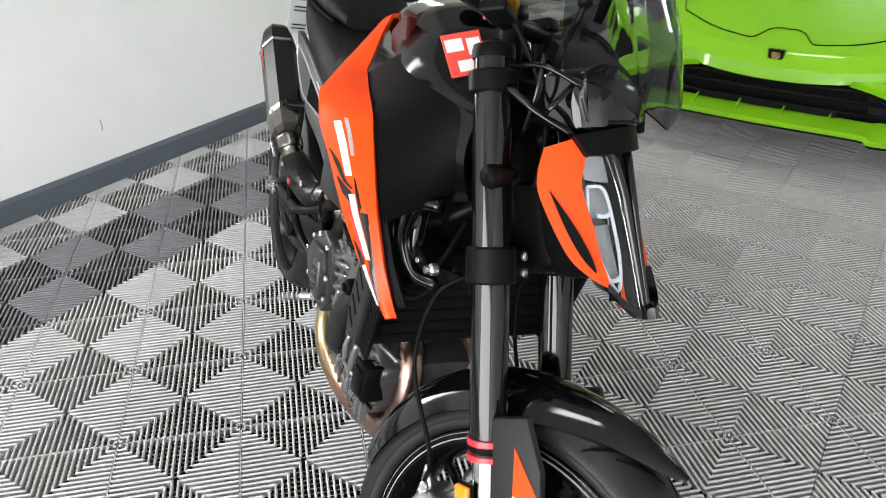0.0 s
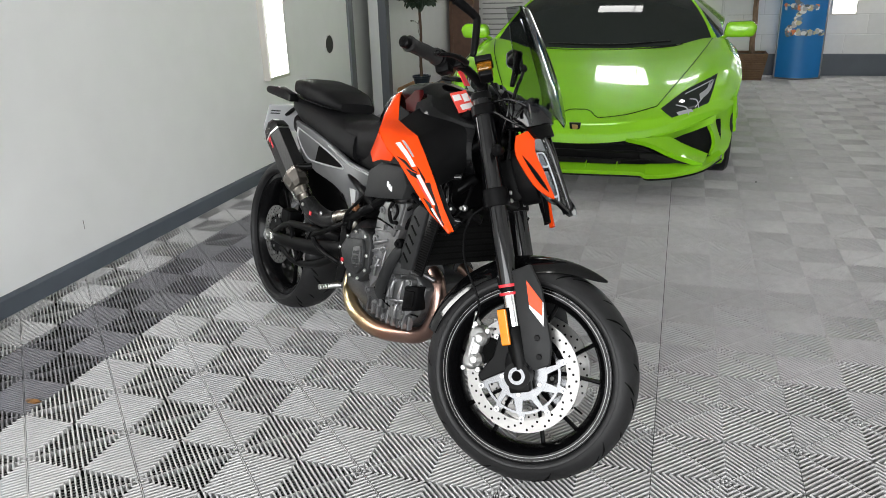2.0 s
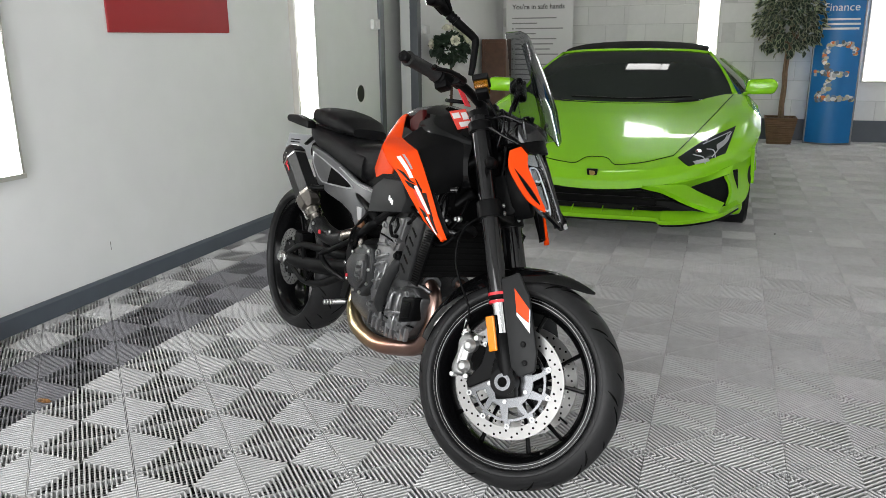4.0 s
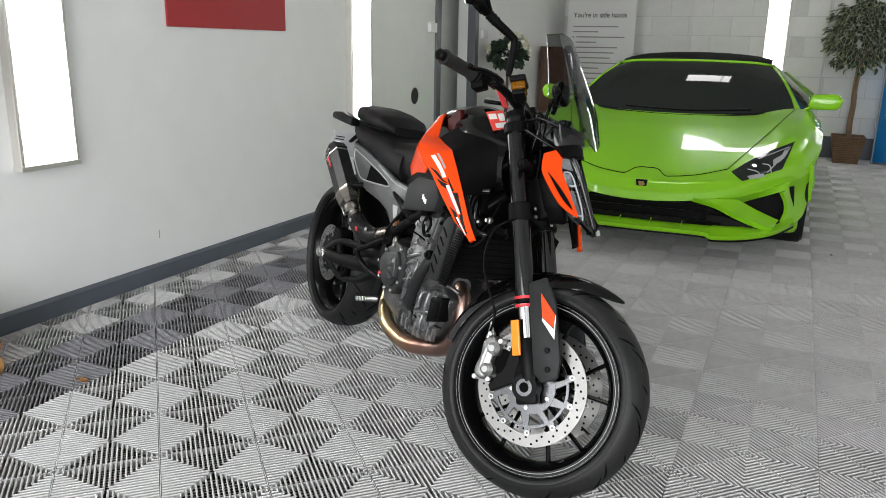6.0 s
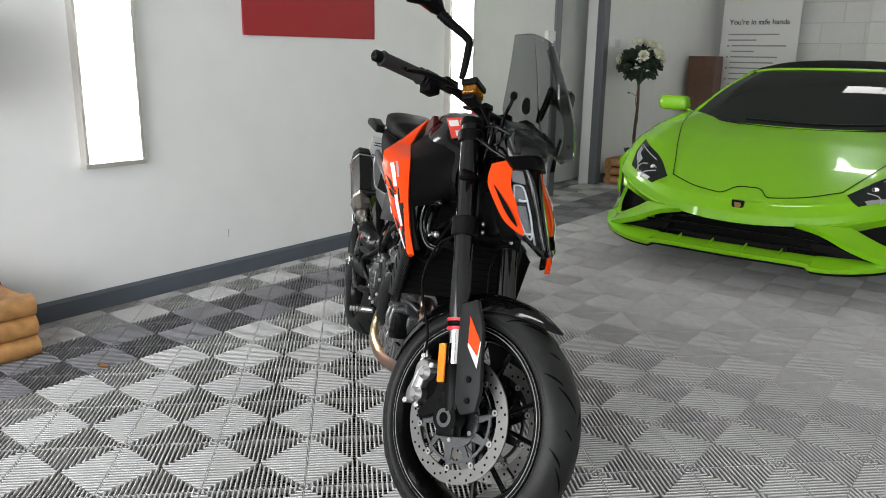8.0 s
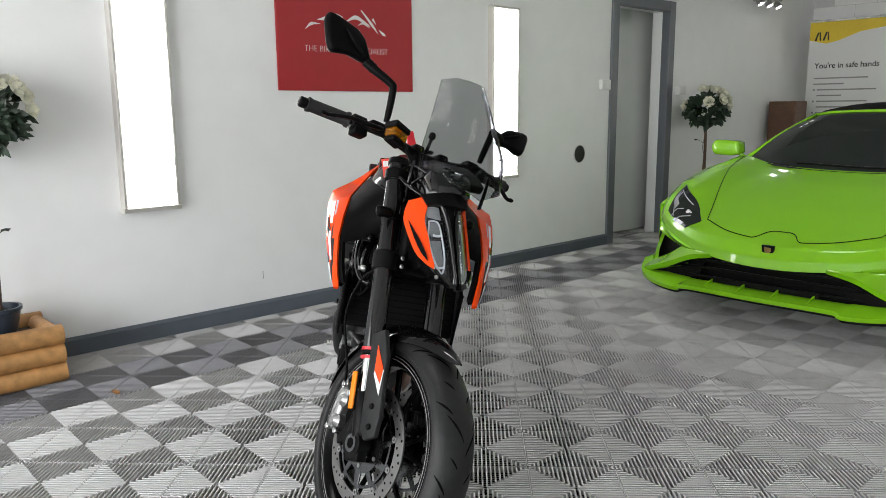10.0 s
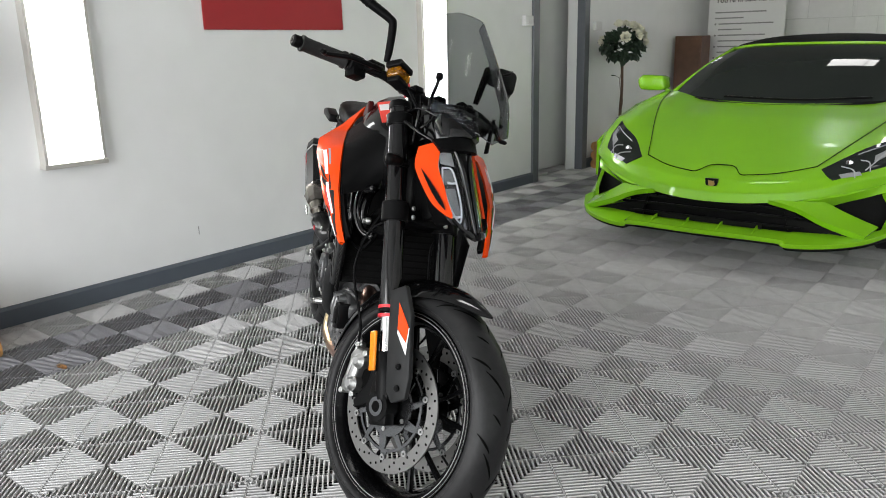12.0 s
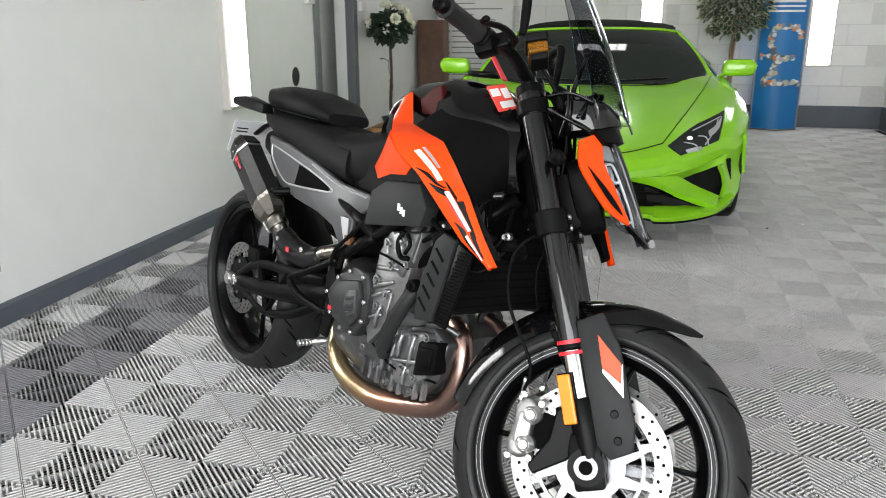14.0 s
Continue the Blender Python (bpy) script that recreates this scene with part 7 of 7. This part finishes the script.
spots = [tuple(p) for p in path[::2]] + [(x, 0.80) for x in np.linspace(-0.19, 0.10, 8)] + [(x, 0.525) for x in np.linspace(-0.17, 0.2, 12)]
for k, (x, z) in enumerate(spots):
    for q in range(3):
        dx, dz = rng.uniform(-0.022, 0.022, 2)
        w, h = rng.uniform(0.018, 0.046, 2)
        px = float(np.clip(x + dx, -0.2, 0.2))
        out = [(px + w * math.cos(t) * rng.uniform(0.7, 1), z + dz + h * 0.7 * math.sin(t)) for t in np.linspace(0, 6.28, 7)[:-1]]
        part("collage_piece", slab(out, bow(px) - 0.006 - 0.0007 * q, bow(px) - 0.004, "y"), cols[int(rng.integers(0, 6))], ban)

# white pull-up banner with a yellow head
pull = root("white_banner", pose(-2.04, 8.45, 0.0), "white pull-up banner with a yellow head and black heading", "banner")
part("sheet", box(-0.42, 0.42, -0.001, 0.001, 0.05, 2.06), M_PAPER, pull)
part("top_rail", box(-0.425, 0.425, -0.012, 0.012, 2.055, 2.08, 0.004), M_STEEL, pull)
part("base", box(-0.43, 0.43, -0.07, 0.07, 0.0, 0.06, 0.01), M_STEEL, pull)
part("yellow_head", slab([(-0.42, 2.055), (0.42, 2.055), (0.42, 1.975), (0.1, 1.93), (-0.12, 1.85), (-0.24, 1.825), (-0.42, 1.87)], -0.0022, -0.0012, "y"), M_YELLOW, pull, "yellow printed head")
for x in (-0.33, -0.245):
    part("head_mark", join(slab([(x - 0.035, 1.86), (x - 0.015, 1.86), (x + 0.012, 1.95), (x - 0.005, 1.95)], -0.0034, -0.0023, "y"), slab([(x + 0.012, 1.95), (x + 0.025, 1.95), (x + 0.035, 1.86), (x + 0.018, 1.86)], -0.0034, -0.0023, "y")), M_INK, pull, "black emblem stroke")
lettering("banner_text", "You're in safe hands", 0.081, pose(-0.345, -0.0025, 1.565, 90, 0, 0), M_INK, pull, "bold black heading", -0.0011)
for k in range(17):
    z = 1.45 - 0.062 * k
    w = (0.56, 0.32, 0.60, 0.26, 0.52, 0.48, 0.44, 0.55, 0.30, 0.50, 0.42, 0.58, 0.36, 0.5, 0.44, 0.3, 0.4)[k]
    x0 = -0.345 if k < 2 else -0.30
    part("text_bar", box(x0, x0 + w, -0.0022, -0.0012, z, z + 0.014), M_INKG, pull, "bar of small grey print")
    if k >= 2 and k % 2 == 0:
        part("bullet", box(-0.345, -0.325, -0.0022, -0.0012, z - 0.004, z + 0.016), M_INKG, pull)
brd = root("brown_board", pose(-2.455, 7.99, 0.0, 0, 0, 0), "dark brown wooden cabinet standing in the corner", "cabinet")
part("case", box(-0.15, 0.15, -0.12, 0.14, 0.0, 1.21, 0.006), M_BROWN, brd)
part("front_panel", box(-0.105, 0.132, -0.128, -0.1195, 0.06, 1.17, 0.004), M_BROWN, brd)

# a dead leaf on the tiles
lf = root("fallen_leaf", pose(-1.992, 0.572, 0.0015, 0, 0, 25), "small dry brown leaf on the floor", "leaf")
part("blade", thick((leaf_geo(0.045, 0.014)[0] * (1, 1, 0.9) + (0, 0, 0.004), leaf_geo(1, 1)[1]), 0.0008), mat("dry_leaf", (0.28, 0.13, 0.04), 0.8, vary=0.3, scale=60), lf)
part("curl", thick((leaf_geo(0.03, 0.01)[0] + (-0.012, 0.01, 0.005), leaf_geo(1, 1)[1]), 0.0008), M_BARKL, lf)

# specks lying on the tiles
M_CRUMB = mat("dark_crumb", (0.03, 0.028, 0.026), 0.8, vary=0.3, scale=200)
for x, y, r, m, words in ((0.783, 4.04, 0.009, M_PAPER, "small white scrap of paper on the floor tiles"), (0.562, 3.90, 0.007, M_CRUMB, "small dark crumb on the floor tiles"), (1.783, 7.80, 0.008, M_CRUMB, "small dark crumb on the floor tiles")):
    bit = root("floor_scrap" if m is M_PAPER else "floor_crumb", pose(x, y, 0.0, 0, 0, 40 * x), words, "litter")
    part("flake", slab([(-r, -0.4 * r), (-0.3 * r, -0.8 * r), (0.9 * r, -0.5 * r), (r, 0.3 * r), (0.1 * r, 0.8 * r), (-0.8 * r, 0.5 * r)], 0.0, 0.006, "z", 0.0015), m, bit)

# painted blocks of the end wall and its pier
bh, bl = 0.225, 0.45
block = mesh_of("block", *box(-bl / 2 + 0.004, bl / 2 - 0.004, -0.012, 0.0, -bh / 2 + 0.004, bh / 2 - 0.004, 0.003), M_BLOCK)
blockh = mesh_of("half_block", *box(-bl / 4 + 0.004, bl / 4 - 0.004, -0.012, 0.0, -bh / 2 + 0.004, bh / 2 - 0.004, 0.003), M_BLOCK)
for r in range(11):
    z = 0.245 + bh * (r + 0.5)
    off = 0 if r % 2 else bl / 2
    for c in range(13):
        x = WX + off + bl * c
        if WX + 0.2 < x < EX - 0.2:
            ob = new("block", block)
            ob.location, ob.parent = (x, NY + 0.0119, z), wall_n
P0, P1, PD = -1.02, 0.50, 0.10
pier = structure("wall_pier", box(P0 + 0.012, P1 - 0.012, NY - PD + 0.0035, NY - 0.001, -0.01, TOP), M_MORTAR, "white painted block pier standing out from the end wall")
structure("trim_pier", box(P0, P1, NY - PD - 0.004, NY - PD + 0.003, -0.01, 0.245), M_SKIRT, "slate grey painted band along the foot of the pier")
for r in range(11):
    z = 0.245 + bh * (r + 0.5)
    xs = [P0 + bl * (k + 0.5) for k in range(3)] if r % 2 else [P0 + bl * (k + 0.5) + bl / 2 for k in range(2)]
    for x in xs:
        ob = new("block", block)
        ob.location, ob.parent = (x, NY - PD + 0.0119, z), pier
    for x in ([P1 - bl * 0.31] if r % 2 else [P0 + bl / 4, P1 - bl * 0.31]):
        ob = new("block", blockh)
        ob.location, ob.parent = (x, NY - PD + 0.0119, z), pier


# ---- floor tiles: last, for their number ----
def rib_tile():
    """One 0.4 m tile of four quarters; the crowned ribs of each lie across its diagonal and are cut by a thin spine."""
    verts, faces = [], []
    pitch, w, crown, drop, low, depth, cell = 0.2807 / 20, 0.0060, 0.0016, 0.0021, 0.0026, 0.024, 0.1989
    diag = cell * math.sqrt(2)

    def bar(d, e, c, s0, s1):
        """A rib along e from s0 to s1 at c along d, ends mitred against the quarter's edges."""
        n = len(verts)
        for off, z in ((-0.0005, -depth), (-0.0010, -low - 0.0012), (-w * 0.44, -low), (-w / 2, -drop), (-crown / 2, 0.0), (crown / 2, 0.0), (w / 2, -drop), (w * 0.44, -low), (0.0010, -low - 0.0012), (0.0005, -depth)):
            a = min(max(c + off, 0.0005), diag - 0.0005)
            h = min(a, diag - a)
            for q in (s0, s1):
                p = d * a + e * max(-h, min(h, q))
                verts.append((p[0], p[1], z))
        for k in range(9):
            faces.append((n + 2 * k, n + 2 * k + 2, n + 2 * k + 3, n + 2 * k + 1))
        faces.append(tuple(range(n + 18, n - 1, -2)))
        faces.append(tuple(range(n + 1, n + 20, 2)))
    for sx in (1, -1):
        for sy in (1, -1):
            d = np.array((sx, sy)) / math.sqrt(2)
            e = np.array((-d[1], d[0]))
            for i in range(20):
                c = (i + 0.5) * pitch
                if c > diag - 0.003:
                    continue
                bar(d, e, c, -1.0, -0.0030)
                bar(d, e, c, 0.0030, 1.0)
            # lattice of lower bars that carries the ribs
            for i in range(-9, 10):
                u = (i + 0.5) * pitch
                h, n = abs(u) + 0.003, len(verts)
                if diag - 2 * h < 0.01:
                    continue
                for off, z in ((-0.0012, -depth), (-0.0012, -0.018), (0.0012, -0.018), (0.0012, -depth)):
                    for a in (h, diag - h):
                        p = d * a + e * (u + off)
                        verts.append((p[0], p[1], z))
                faces.extend([(n + 2 * k, n + 2 * k + 2, n + 2 * k + 3, n + 2 * k + 1) for k in range(3)])
            n = len(verts)
            q = [d * 0.01 - e * 0.0012, d * (diag - 0.01) - e * 0.0012, d * (diag - 0.01) + e * 0.0012, d * 0.01 + e * 0.0012]
            verts.extend([(x, y, -0.0024) for x, y in q] + [(x, y, -depth) for x, y in q])
            faces.append((n, n + 1, n + 2, n + 3))
            faces.extend([(n + k, n + 4 + k, n + 4 + (k + 1) % 4, n + (k + 1) % 4) for k in range(4)])
    return verts, faces


tile_geo = rib_tile()
tile_mesh = mesh_of("floor_tile", *tile_geo, M_TILE)
tile_dark = mesh_of("floor_tile_dark", *tile_geo, M_TILED)
T0X, T0Y = -1.751, 0.317
spare = []
for i in range(-3, 11):
    for j in range(-10, 22):
        x, y = T0X + 0.4 * i, T0Y + 0.4 * j
        if not (WX - 0.1 < x < EX + 0.15 and SY < y < NY - 0.15):
            continue
        if i == -3:
            continue
        dark = i == -1
        if dark or (-1.0 < y < 8.0 and x < 2.2):
            ob = new("tile", tile_dark if dark else tile_mesh)
            ob.location = (x, y, 0)
            ob.parent = floor
        else:
            spare.append((x, y))
tv, tf = np.array(tile_geo[0]), tile_geo[1]
big = join(*[(tv + (x, y, 0), tf) for x, y in spare + [(WX - 0.35 - 0.4 * a, 5.117 + 0.4 * b) for a in range(3) for b in range(4)]])
me = bpy.data.meshes.new("tile_rest")
me.from_pydata(big[0].tolist(), [], big[1])
me.materials.append(M_TILE)
rest = new("tile_rest", me)
rest.parent = floor
tagged(rest, "grey ribbed floor tiles towards the walls", kind="stuff")
